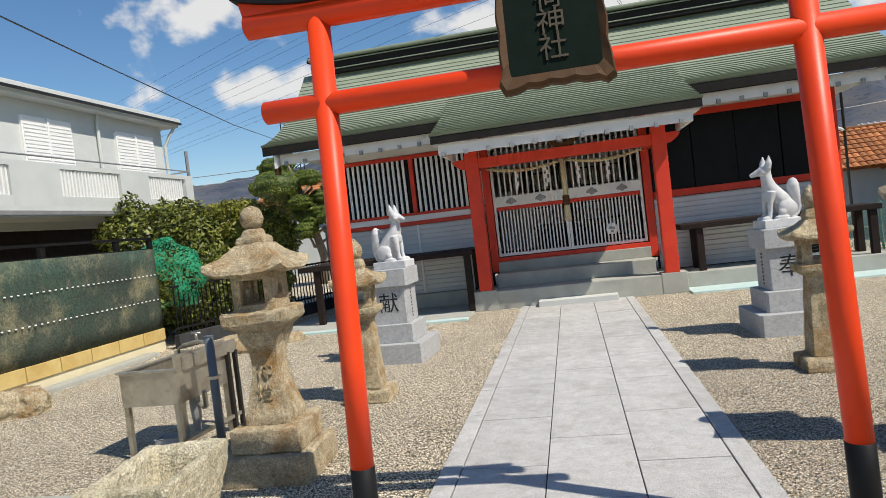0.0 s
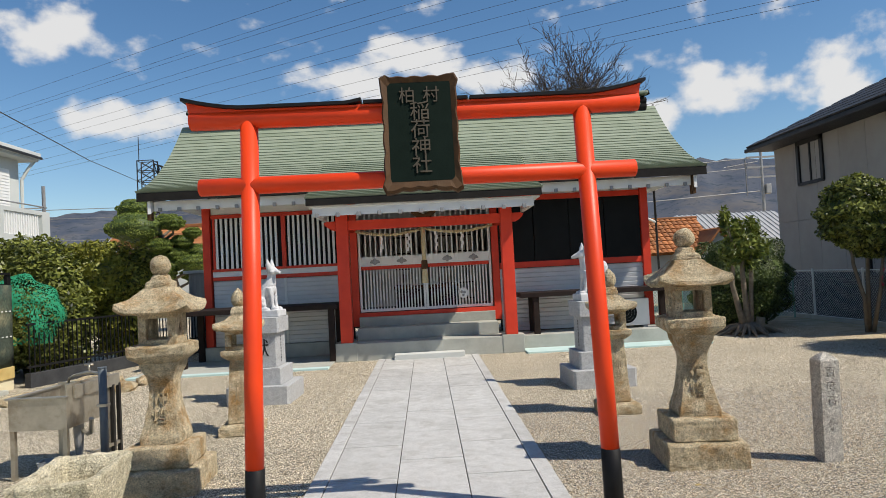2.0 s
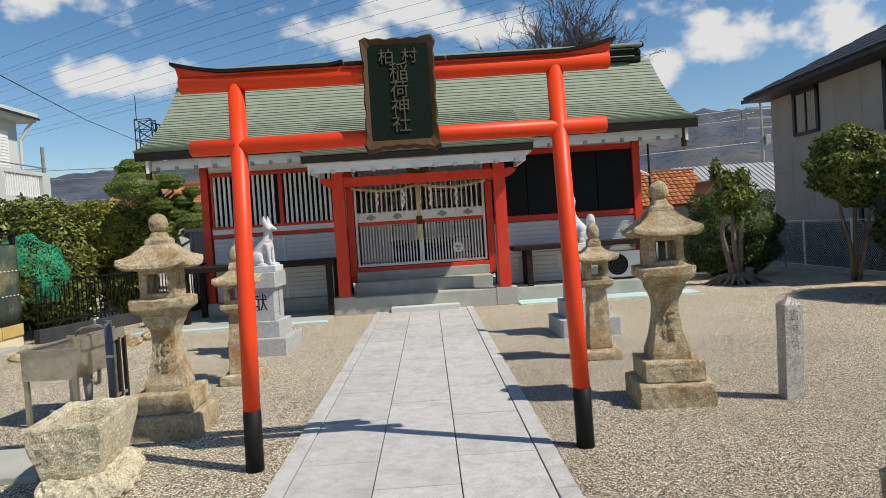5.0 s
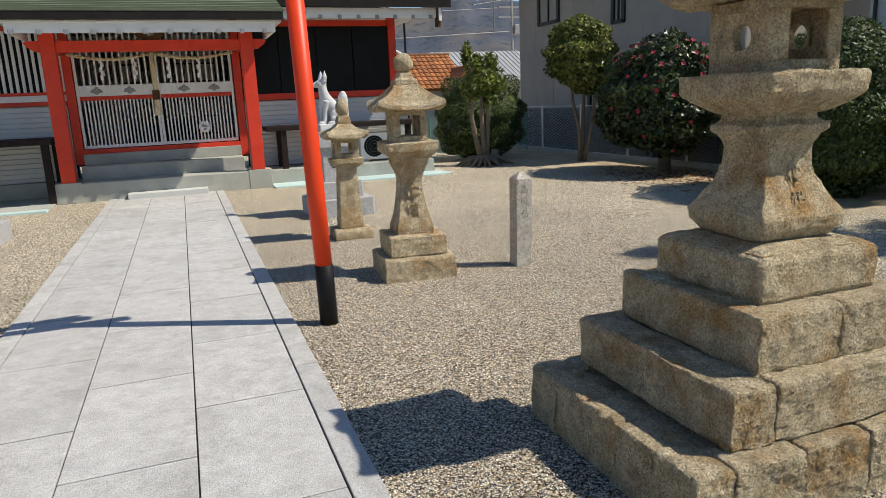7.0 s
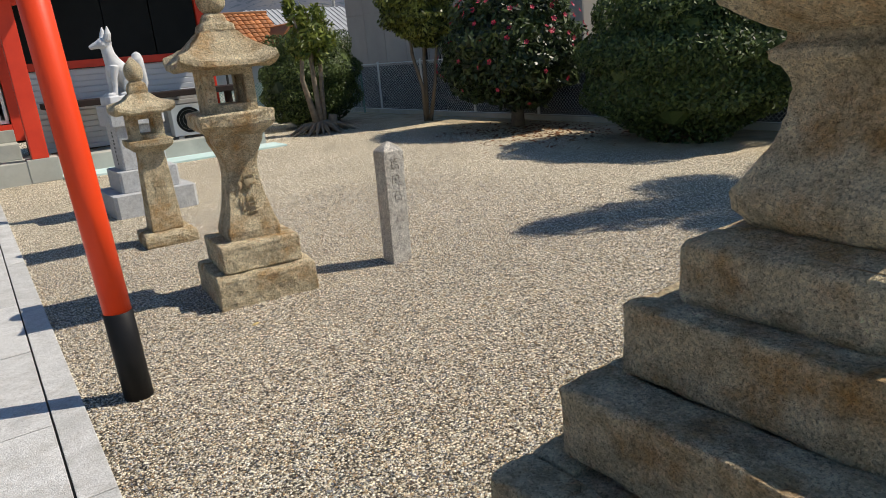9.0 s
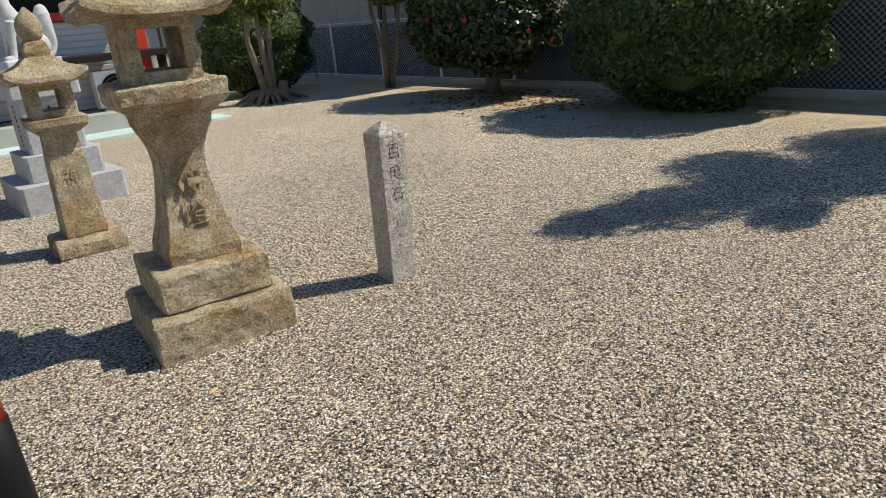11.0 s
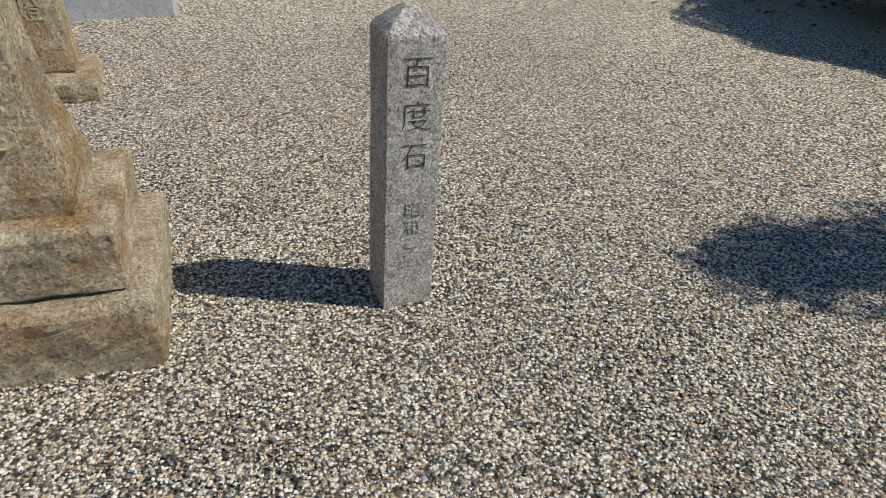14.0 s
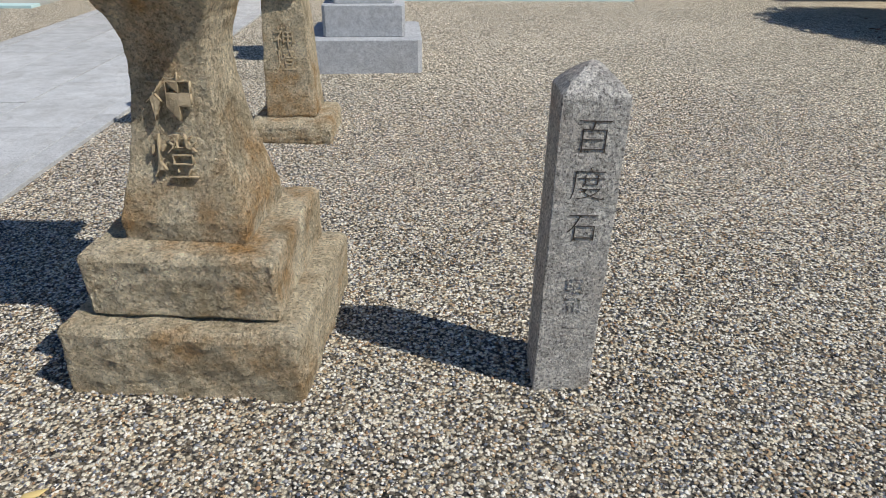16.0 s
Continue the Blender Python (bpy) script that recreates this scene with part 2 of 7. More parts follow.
VERMILION = surface("vermilion_paint", (0.80, 0.062, 0.012), (0.72, 0.05, 0.01), 2.0, 0.42, bump=0.05, bump_scale=25, spec=0.3, stain_or_glow=(0.62, 0.05, 0.015), stain_or_glow_amount=0.35)
VERMILION_WOOD = surface("vermilion_wood", (0.70, 0.05, 0.018), (0.58, 0.035, 0.014), 3.0, 0.5, bump=0.1, bump_scale=40)
BLACK_PAINT = surface("black_paint", (0.007, 0.007, 0.008), (0.012, 0.012, 0.012), 5, 0.55, bump=0.05, spec=0.2)
GRAVEL = gravel_material()
PEBBLE = pebble_material()
SLAB = surface("paving_granite", (0.45, 0.448, 0.435), (0.57, 0.567, 0.55), 9.0, 0.8, bump=0.35, bump_scale=150, speck=(0.22, 0.215, 0.20), speck_scale=120, speck_amount=0.55, stain_or_glow=(0.31, 0.30, 0.275), stain_or_glow_scale=2.2, stain_or_glow_amount=0.5, moss=(0.33, 0.315, 0.285), moss_scale=7, moss_amount=0.4, grain=0.14, grain_scale=180, vary=0.07, spec=0.25)
JOINT = surface("joint_sand", (0.04, 0.036, 0.03), (0.08, 0.07, 0.055), 30, 0.95)
OLD_GRANITE = surface("weathered_granite", (0.60, 0.475, 0.295), (0.94, 0.81, 0.57), 14.0, 0.92, bump=1.0, bump_scale=95, bump_depth=0.036, coarse=0.03, speck=(0.09, 0.062, 0.034), speck_scale=95, speck_amount=0.5, stain_or_glow=(0.52, 0.27, 0.08), stain_or_glow_scale=3.8, stain_or_glow_amount=0.85, moss=(0.20, 0.165, 0.10), moss_scale=5.0, moss_amount=0.38, grain=0.2, grain_scale=130, vary=0.06, spec=0.1)
TROUGH_STONE = surface("hewn_trough_granite", (0.52, 0.46, 0.32), (0.84, 0.77, 0.58), 14.0, 0.93, bump=0.8, bump_scale=65, bump_depth=0.018, coarse=0.015, speck=(0.14, 0.115, 0.07), speck_scale=90, speck_amount=0.55, stain_or_glow=(0.36, 0.33, 0.20), stain_or_glow_scale=3.5, stain_or_glow_amount=0.5, moss=(0.24, 0.21, 0.13), moss_scale=5.0, moss_amount=0.4, grain=0.28, grain_scale=110, spec=0.1)
GREY_GRANITE = surface("grey_granite", (0.46, 0.425, 0.37), (0.84, 0.79, 0.70), 40.0, 0.85, bump=0.8, bump_scale=130, bump_depth=0.016, coarse=0.014, speck=(0.08, 0.07, 0.06), speck_scale=140, speck_amount=0.75, stain_or_glow=(0.40, 0.30, 0.22), stain_or_glow_scale=5, stain_or_glow_amount=0.45, grain=0.28, grain_scale=160, spec=0.2)
# The lantern granite darkened to paint the shadow in its inscriptions
SHADED_CUT = surface("shaded_cut_granite", (0.36, 0.275, 0.165), (0.54, 0.43, 0.27), 40, 0.95, bump=0.5)
# Dark colour stands in for the shade inside carved strokes
CARVED_SHADE = surface("carved_recess_shade", (0.045, 0.035, 0.027), (0.08, 0.062, 0.05), 30, 0.95)
WHITE_GRANITE = surface("white_granite", (0.34, 0.345, 0.35), (0.50, 0.505, 0.51), 28, 0.7, bump=0.15, bump_scale=160, speck=(0.18, 0.185, 0.19), speck_scale=130, speck_amount=0.6, stain_or_glow=(0.33, 0.325, 0.31), stain_or_glow_scale=3, stain_or_glow_amount=0.4, grain=0.18, grain_scale=150)
FOX_STONE = surface("fox_stone", (0.46, 0.465, 0.47), (0.62, 0.62, 0.625), 14, 0.7, bump=0.2, bump_scale=90, speck=(0.5, 0.5, 0.51), speck_scale=170, speck_amount=0.3)
COPPER = surface("green_copper", (0.205, 0.245, 0.175), (0.285, 0.325, 0.245), 1.2, 0.62, bump=0.08, bump_scale=14, stain_or_glow=(0.25, 0.26, 0.195), stain_or_glow_scale=0.8, stain_or_glow_amount=0.35, vary=0.05)
EAVE_DARK = surface("dark_eave_board", (0.013, 0.012, 0.011), (0.022, 0.020, 0.018), 6, 0.75, spec=0.15)
WHITE_PAINT = surface("white_paint", (0.76, 0.76, 0.74), (0.82, 0.82, 0.80), 3, 0.55, bump=0.04, stain_or_glow=(0.62, 0.62, 0.60), stain_or_glow_amount=0.25)
WHITE_METAL = surface("white_corrugated_metal", (0.60, 0.61, 0.63), (0.68, 0.69, 0.70), 2, 0.42, bump=0.04, stain_or_glow=(0.55, 0.55, 0.55), stain_or_glow_amount=0.3)
DARK_WOOD = surface("dark_brown_wood", (0.014, 0.009, 0.008), (0.026, 0.017, 0.014), 8, 0.7, bump=0.1, spec=0.2)
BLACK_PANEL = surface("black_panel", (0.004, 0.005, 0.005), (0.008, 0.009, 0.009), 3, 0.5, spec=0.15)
# Dimness of rooms indoors is put into this dark colour
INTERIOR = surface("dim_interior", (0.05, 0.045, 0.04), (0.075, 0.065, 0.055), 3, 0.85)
CONCRETE = surface("grey_concrete", (0.35, 0.355, 0.315), (0.45, 0.455, 0.41), 2.2, 0.9, bump=0.2, bump_scale=70, stain_or_glow=(0.22, 0.23, 0.21), stain_or_glow_amount=0.5)
PALE_CONCRETE = surface("pale_concrete", (0.52, 0.53, 0.50), (0.60, 0.61, 0.58), 2, 0.9, bump=0.15)
CYAN_PAINT = surface("faded_cyan_edge", (0.42, 0.60, 0.58), (0.55, 0.68, 0.66), 3, 0.8, bump=0.1, stain_or_glow=(0.5, 0.52, 0.5), stain_or_glow_amount=0.5)
BROWN_CARVED = surface("plaque_frame_wood", (0.055, 0.023, 0.005), (0.085, 0.038, 0.010), 7, 0.75, bump=0.15, bump_scale=50, stain_or_glow=(0.06, 0.035, 0.015), stain_or_glow_scale=5)
PLAQUE_GREEN = surface("plaque_green", (0.005, 0.011, 0.008), (0.008, 0.016, 0.012), 5, 0.8, bump=0.08, spec=0.08)
BRONZE_TEXT = surface("bronze_lettering", (0.06, 0.048, 0.032), (0.095, 0.077, 0.053), 9, 0.65, metal=0.1)
INK = surface("black_ink", (0.012, 0.012, 0.012), (0.02, 0.02, 0.02), 9, 0.8)
STEEL = surface("stainless_steel", (0.40, 0.365, 0.30), (0.56, 0.52, 0.44), 6, 0.36, metal=0.75, bump=0.04, stain_or_glow=(0.24, 0.17, 0.10), stain_or_glow_scale=4, stain_or_glow_amount=0.6)
PVC = surface("grey_pvc", (0.09, 0.11, 0.13), (0.12, 0.14, 0.165), 5, 0.45)
GREEN_WIRE = surface("green_wire", (0.12, 0.26, 0.22), (0.18, 0.33, 0.28), 5, 0.6)
ROPE = surface("straw_rope", (0.50, 0.40, 0.22), (0.62, 0.52, 0.32), 25, 0.9, bump=0.3)
PAPER = surface("white_paper", (0.8, 0.8, 0.79), (0.84, 0.84, 0.83), 5, 0.8)
# White paper darkened in its colour to look dim inside the hall
DIM_PAPER = surface("dimmed_paper", (0.42, 0.40, 0.35), (0.5, 0.48, 0.43), 4, 0.9)
GREY_METAL = surface("grey_metal", (0.25, 0.25, 0.25), (0.33, 0.33, 0.33), 5, 0.5, metal=0.3)
WIRE_METAL = surface("galvanised_wire", (0.62, 0.66, 0.64), (0.72, 0.76, 0.74), 5, 0.5, metal=0.2)
BARK = surface("grey_bark", (0.14, 0.11, 0.08), (0.23, 0.19, 0.14), 12, 0.95, bump=0.6, bump_scale=35)
BARE_BARK = surface("bare_twig_bark", (0.075, 0.058, 0.045), (0.12, 0.092, 0.07), 8, 0.95)
LEAF_DARK = leafy("camellia_leaf", (0.008, 0.017, 0.006), (0.085, 0.115, 0.036), 0.38, 0.15)
LEAF_MID = leafy("broad_leaf", (0.015, 0.027, 0.006), (0.31, 0.34, 0.075), 0.4, 0.28)
LEAF_BRIGHT = leafy("bright_leaf", (0.04, 0.07, 0.012), (0.26, 0.30, 0.06), 0.4, 0.3)
LEAF_PINE = leafy("pine_needles", (0.045, 0.085, 0.014), (0.30, 0.36, 0.07), 0.6, 0.3)
LEAF_GOLD = leafy("olive_gold_leaf", (0.05, 0.06, 0.01), (0.36, 0.36, 0.06), 0.4, 0.35)
LEAF_CLIP = leafy("clipped_leaf", (0.013, 0.03, 0.009), (0.125, 0.175, 0.05), 0.5, 0.2)
PETAL = leafy("red_petal", (0.45, 0.02, 0.05), (0.7, 0.08, 0.14), 0.5, 0.3)
STUCCO = surface("white_house_wall", (0.50, 0.525, 0.505), (0.57, 0.59, 0.57), 1.5, 0.85, bump=0.1, bump_scale=90)
TAN_WALL = surface("beige_house_panel", (0.32, 0.295, 0.265), (0.375, 0.35, 0.315), 1.5, 0.85, bump=0.12, bump_scale=60, vary=0.04)
DARK_ROOF = surface("dark_slate_roof", (0.022, 0.022, 0.025), (0.04, 0.04, 0.042), 4, 0.6, bump=0.2, vary=0.15)
ORANGE_TILE = surface("orange_roof_tile", (0.30, 0.105, 0.032), (0.42, 0.17, 0.06), 2, 0.7, vary=0.3, stain_or_glow=(0.22, 0.12, 0.06), stain_or_glow_amount=0.5)
GREY_TILE = surface("grey_roof_tile", (0.30, 0.31, 0.32), (0.40, 0.41, 0.42), 2, 0.6, vary=0.1)
FRAME_DARK = surface("dark_window_frame", (0.012, 0.011, 0.010), (0.02, 0.018, 0.017), 5, 0.45)
GLASS_DARK = surface("window_glass", (0.015, 0.018, 0.02), (0.03, 0.034, 0.038), 1, 0.06, spec=0.8)
NET_GREEN = surface("green_net", (0.006, 0.16, 0.075), (0.012, 0.26, 0.125), 30, 0.8)
# Beige patches paint the light that shows through the net
DARK_NET = surface("dark_shade_net", (0.03, 0.045, 0.036), (0.065, 0.08, 0.058), 1.2, 0.85, bump=0.1, bump_scale=200, stain_or_glow=(0.30, 0.27, 0.16), stain_or_glow_scale=1.3, stain_or_glow_amount=0.6, moss=(0.03, 0.075, 0.055), moss_scale=0.8, moss_amount=0.5, grain=0.35, grain_scale=40)
DARK_BLOCK = surface("dark_block_wall", (0.026, 0.028, 0.031), (0.05, 0.052, 0.056), 3, 0.9, bump=0.3, bump_scale=50)
YELLOW_BOARD = surface("yellowed_board", (0.52, 0.36, 0.12), (0.62, 0.48, 0.2), 3, 0.7, stain_or_glow=(0.4, 0.25, 0.07), stain_or_glow_amount=0.5)
CREAM = surface("cream_skirting", (0.66, 0.58, 0.38), (0.72, 0.65, 0.46), 3, 0.8)
# Blue-grey of the distance haze is mixed into the hill colour itself
HILL = surface("hazed_wooded_hill", (0.048, 0.066, 0.10), (0.125, 0.13, 0.145), 0.02, 1.0, stain_or_glow=(0.17, 0.145, 0.115), stain_or_glow_scale=0.008, stain_or_glow_amount=0.75, speck=(0.035, 0.052, 0.07), speck_scale=0.08, speck_amount=0.7, spec=0.0)


# ---- shape helpers ----
def finish(name, bm, material, smooth=False):
    me = bpy.data.meshes.new(name)
    bm.normal_update()
    bm.to_mesh(me)
    bm.free()
    me.materials.append(material)
    if smooth:
        for p in me.polygons:
            p.use_smooth = True
    return me


def part(name, bm, material, parent, label="", smooth=False):
    ob = new(name, finish(name, bm, material, smooth))
    ob.parent = parent
    return tagged(ob, label)


def piece(name, me, parent, m=None, label=""):
    ob = new(name, me)
    ob.parent = parent
    if m is not None:
        ob.matrix_basis = m
    return tagged(ob, label)


def thing(name, m, label, category, group="", kind=""):
    ob = new(name)
    ob.empty_display_size = 0.1
    ob.matrix_basis = m
    return tagged(ob, label, category, group, kind)


def box(bm, x0, x1, y0, y1, z0, z1, bevel=0.0):
    r = bmesh.ops.create_cube(bm, size=1, matrix=Matrix.LocRotScale(((x0 + x1) / 2, (y0 + y1) / 2, (z0 + z1) / 2), None, (x1 - x0, y1 - y0, z1 - z0)))
    if bevel:
        edges = list({e for v in r["verts"] for e in v.link_edges})
        bmesh.ops.bevel(bm, geom=edges, offset=bevel, segments=2, affect="EDGES", profile=0.6)
    return bm


def boxed(*a, **k):
    return box(bmesh.new(), *a, **k)


def tube(bm, pts, radii, seg=8, closed=True):
    """A round limb along points."""
    rings = []
    pts = [Vector(p) for p in pts]
    for i, p in enumerate(pts):
        d = (pts[min(i + 1, len(pts) - 1)] - pts[max(i - 1, 0)]).normalized()
        side = d.cross(Vector((0.02, 0.9, 0.43)))
        if side.length < 0.1:
            side = d.cross(Vector((1, 0, 0)))
        side.normalize()
        up = side.cross(d)
        r = radii if isinstance(radii, (int, float)) else radii[i]
        rings.append([bm.verts.new(p + (side * math.cos(a) + up * math.sin(a)) * r) for a in (math.tau * k / seg for k in range(seg))])
    for a, b in zip(rings, rings[1:]):
        for k in range(seg):
            bm.faces.new((a[k], a[(k + 1) % seg], b[(k + 1) % seg], b[k]))
    if closed:
        bm.faces.new(rings[0][::-1])
        bm.faces.new(rings[-1])
    return bm


def ring_square(hx, hy, corner, n):
    """Points round a square with rounded corners, n to a side."""
    pts = []
    for s in range(4):
        for k in range(n):
            u = -math.cos(math.pi * (k + 0.5) / n)
            p = Vector((u, -1)) if s == 0 else Vector((1, u)) if s == 1 else Vector((-u, 1)) if s == 2 else Vector((-1, -u))
            c = min(abs(p.x), abs(p.y))
            lim = 1 - corner
            if c > lim and corner > 0:
                q = Vector((math.copysign(min(abs(p.x), lim), p.x), math.copysign(min(abs(p.y), lim), p.y)))
                d = p - q
                p = q + d.normalized() * corner
            pts.append((p.x * hx, p.y * hy, c))
    return pts


def loft(sections, n=8, rough=0.0, seed=0.0, lift=None):
    """A dressed stone: square sections (z, hx, hy, corner) joined upwards, its faces uneven by rough."""
    if rough:
        n = max(n, 30)
        fine = []
        for i, (a, b) in enumerate(zip(sections, sections[1:])):
            k = max(1, min(40, math.ceil(max(abs(b[0] - a[0]), abs(b[1] - a[1]) * 0.5) / 0.019)))
            fine += [(i + j / k, *(p + (q - p) * j / k for p, q in zip(a, b))) for j in range(k)]
        fine.append((len(sections) - 1, *sections[-1]))
    else:
        fine = [(i, *sec) for i, sec in enumerate(sections)]
    bm = bmesh.new()
    rings = []
    for i, z, hx, hy, corner in fine:
        ring = []
        for x, y, c in ring_square(hx, hy, corner, n):
            p = Vector((x, y, z + (lift(i, c) if lift else 0)))
            if rough:
                p += noise.noise_vector(p * 9 + Vector((seed, seed * 2, 0))) * rough + noise.noise_vector(p * 31 + Vector((seed, 0, seed))) * rough * 0.55 + noise.noise_vector(p * 75 + Vector((0, seed, seed))) * rough * 0.35
            ring.append(bm.verts.new(p))
        rings.append(ring)
    k = len(rings[0])
    for a, b in zip(rings, rings[1:]):
        for i in range(k):
            bm.faces.new((a[i], a[(i + 1) % k], b[(i + 1) % k], b[i]))
    bm.faces.new(rings[0][::-1])
    bm.faces.new(rings[-1])
    return bm


def block(hx, hy, z0, z1, edge=0.012, rough=0.004, seed=0.0, n=8, rows=4):
    """A squared stone with worn arrises."""
    zs = [(z0, hx - edge, hy - edge, 0.04)]
    zs += [(z0 + edge + (z1 - z0 - 2 * edge) * i / rows, hx, hy, 0.04) for i in range(rows + 1)]
    zs += [(z1 - edge * 0.3, hx - edge * 0.4, hy - edge * 0.4, 0.05), (z1, hx - edge, hy - edge, 0.05), (z1 + 0.001, (hx - edge) * 0.7, (hy - edge) * 0.7, 0.05)]
    return loft(zs, n, rough, seed)


def round_loft(profile, seg=20, rough=0.0, seed=0.0):
    """A turned shape from (z, r)."""
    bm = bmesh.new()
    rings = []
    for z, r in profile:
        ring = []
        for k in range(seg):
            p = Vector((r * math.cos(math.tau * k / seg), r * math.sin(math.tau * k / seg), z))
            if rough:
                p += noise.noise_vector(p * 14 + Vector((seed, 0, seed))) * rough
            ring.append(bm.verts.new(p))
        rings.append(ring)
    for a, b in zip(rings, rings[1:]):
        for k in range(seg):
            bm.faces.new((a[k], a[(k + 1) % seg], b[(k + 1) % seg], b[k]))
    bm.faces.new(rings[0][::-1])
    bm.faces.new(rings[-1])
    return bm


def lettering(name, words, size, depth, material, parent, m, label="", line=1.0, thin=0.0):
    """Raised or inlaid writing as a mesh, in the built-in font."""
    cu = bpy.data.curves.new(name, "FONT")
    cu.body, cu.size, cu.extrude, cu.align_x, cu.align_y, cu.space_line = words, size, depth, "CENTER", "CENTER", line
    cu.resolution_u, cu.offset = 3, -thin
    tmp = new("writing", cu)
    bpy.context.view_layer.update()
    me = bpy.data.meshes.new_from_object(tmp.evaluated_get(bpy.context.evaluated_depsgraph_get()))
    bpy.data.objects.remove(tmp)
    me.materials.clear()
    me.materials.append(material)
    ob = piece(name, me, parent, m, label)
    return ob


def upright(x, y, z, turn=0):
    """Writing on a wall that faces -y, turned about z."""
    return Matrix.Translation((x, y, z)) @ Matrix.Rotation(radians(turn), 4, "Z") @ Matrix.Rotation(radians(90), 4, "X")


def from_arrays(name, verts, faces, material, smooth=False):
    me = bpy.data.meshes.new(name)
    nv, nf, k = len(verts), len(faces), faces.shape[1]
    me.vertices.add(nv)
    me.vertices.foreach_set("co", np.ascontiguousarray(verts, dtype=np.float32).ravel())
    me.loops.add(nf * k)
    me.loops.foreach_set("vertex_index", np.ascontiguousarray(faces, dtype=np.int32).ravel())
    me.polygons.add(nf)
    me.polygons.foreach_set("loop_start", np.arange(0, nf * k, k, dtype=np.int32))
    me.update(calc_edges=True)
    me.materials.append(material)
    if smooth:
        me.polygons.foreach_set("use_smooth", np.ones(nf, dtype=bool))
    return me


def leaves(name, lobes, count, size, material, seed, shell=0.55, droop=0.0, slim=0.45):
    """Many small folded leaves round the lobes (x, y, z, rx, ry, rz) of a crown."""
    rng = np.random.default_rng(seed)
    lob = np.array(lobes, dtype=float)
    w = lob[:, 3] * lob[:, 4] + lob[:, 3] * lob[:, 5] + lob[:, 4] * lob[:, 5]
    which = rng.choice(len(lob), count, p=w / w.sum())
    d = rng.normal(size=(count, 3))
    d /= np.linalg.norm(d, axis=1)[:, None]
    rad = shell + (1 - shell) * rng.random(count) ** 0.5
    bumps = 1 + 0.10 * np.sin(d[:, 0] * 7 + which) * np.sin(d[:, 1] * 6 + 2 * which) + 0.08 * np.sin(d[:, 2] * 11 + which * 3)
    c = lob[which, :3] + d * lob[which, 3:] * (rad * bumps)[:, None]
    out = d + rng.normal(size=(count, 3)) * 0.75
    out[:, 2] += 0.25
    out /= np.linalg.norm(out, axis=1)[:, None]
    a = np.cross(out, rng.normal(size=(count, 3)))
    a /= np.linalg.norm(a, axis=1)[:, None]
    b = np.cross(out, a)
    s = size * (0.6 + 0.8 * rng.random(count))[:, None]
    a[:, 2] -= droop
    v = np.stack([c - a * s, c + b * s * slim - out * s * 0.12, c + a * s, c - b * s * slim - out * s * 0.12], axis=1).reshape(-1, 3)
    f = np.arange(count * 4).reshape(-1, 4)
    return from_arrays(name, v, f, material)


def bars(parent, name, xs, w, y0, y1, z0, z1, material):
    """Upright bars that share one mesh, at their places along x."""
    me = finish(name, boxed(-w / 2, w / 2, y0, y1, z0, z1), material)
    for x in xs:
        piece(name, me, parent, Matrix.Translation((x, 0, 0)))


# ---- the ground and the distance ----
def ground():
    """One sheet, finer near the precinct, out to the horizon."""
    cuts = [-3000, -800, -200, -60, -25, -12, -6, 0, 6, 12, 25, 60, 200, 800, 3000]
    bm = bmesh.new()
    grid = [[bm.verts.new((x, y, 0)) for x in cuts] for y in cuts]
    for j in range(len(cuts) - 1):
        for i in range(len(cuts) - 1):
            bm.faces.new((grid[j][i], grid[j][i + 1], grid[j + 1][i + 1], grid[j + 1][i]))
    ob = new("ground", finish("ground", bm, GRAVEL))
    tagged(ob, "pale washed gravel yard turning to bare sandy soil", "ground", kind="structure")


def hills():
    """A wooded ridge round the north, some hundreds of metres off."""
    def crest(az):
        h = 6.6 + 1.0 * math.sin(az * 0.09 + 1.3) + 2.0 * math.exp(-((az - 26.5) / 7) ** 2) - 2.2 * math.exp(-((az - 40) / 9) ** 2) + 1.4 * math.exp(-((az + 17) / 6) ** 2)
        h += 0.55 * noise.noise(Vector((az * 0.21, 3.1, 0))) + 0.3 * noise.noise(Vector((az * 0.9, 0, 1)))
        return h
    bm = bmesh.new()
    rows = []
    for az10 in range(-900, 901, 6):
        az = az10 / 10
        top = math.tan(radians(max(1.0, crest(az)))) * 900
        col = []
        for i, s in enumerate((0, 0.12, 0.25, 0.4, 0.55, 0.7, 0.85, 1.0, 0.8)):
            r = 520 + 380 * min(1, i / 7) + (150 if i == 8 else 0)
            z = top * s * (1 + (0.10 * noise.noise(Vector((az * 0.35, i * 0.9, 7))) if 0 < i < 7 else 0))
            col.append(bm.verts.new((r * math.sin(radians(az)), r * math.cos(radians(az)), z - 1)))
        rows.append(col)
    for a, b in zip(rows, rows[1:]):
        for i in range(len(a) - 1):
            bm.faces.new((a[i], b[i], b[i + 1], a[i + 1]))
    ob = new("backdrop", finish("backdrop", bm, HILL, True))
    tagged(ob, "brown and green wooded hills beyond the town, haze mixed into their colour", "hills", kind="structure")


ground()
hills()


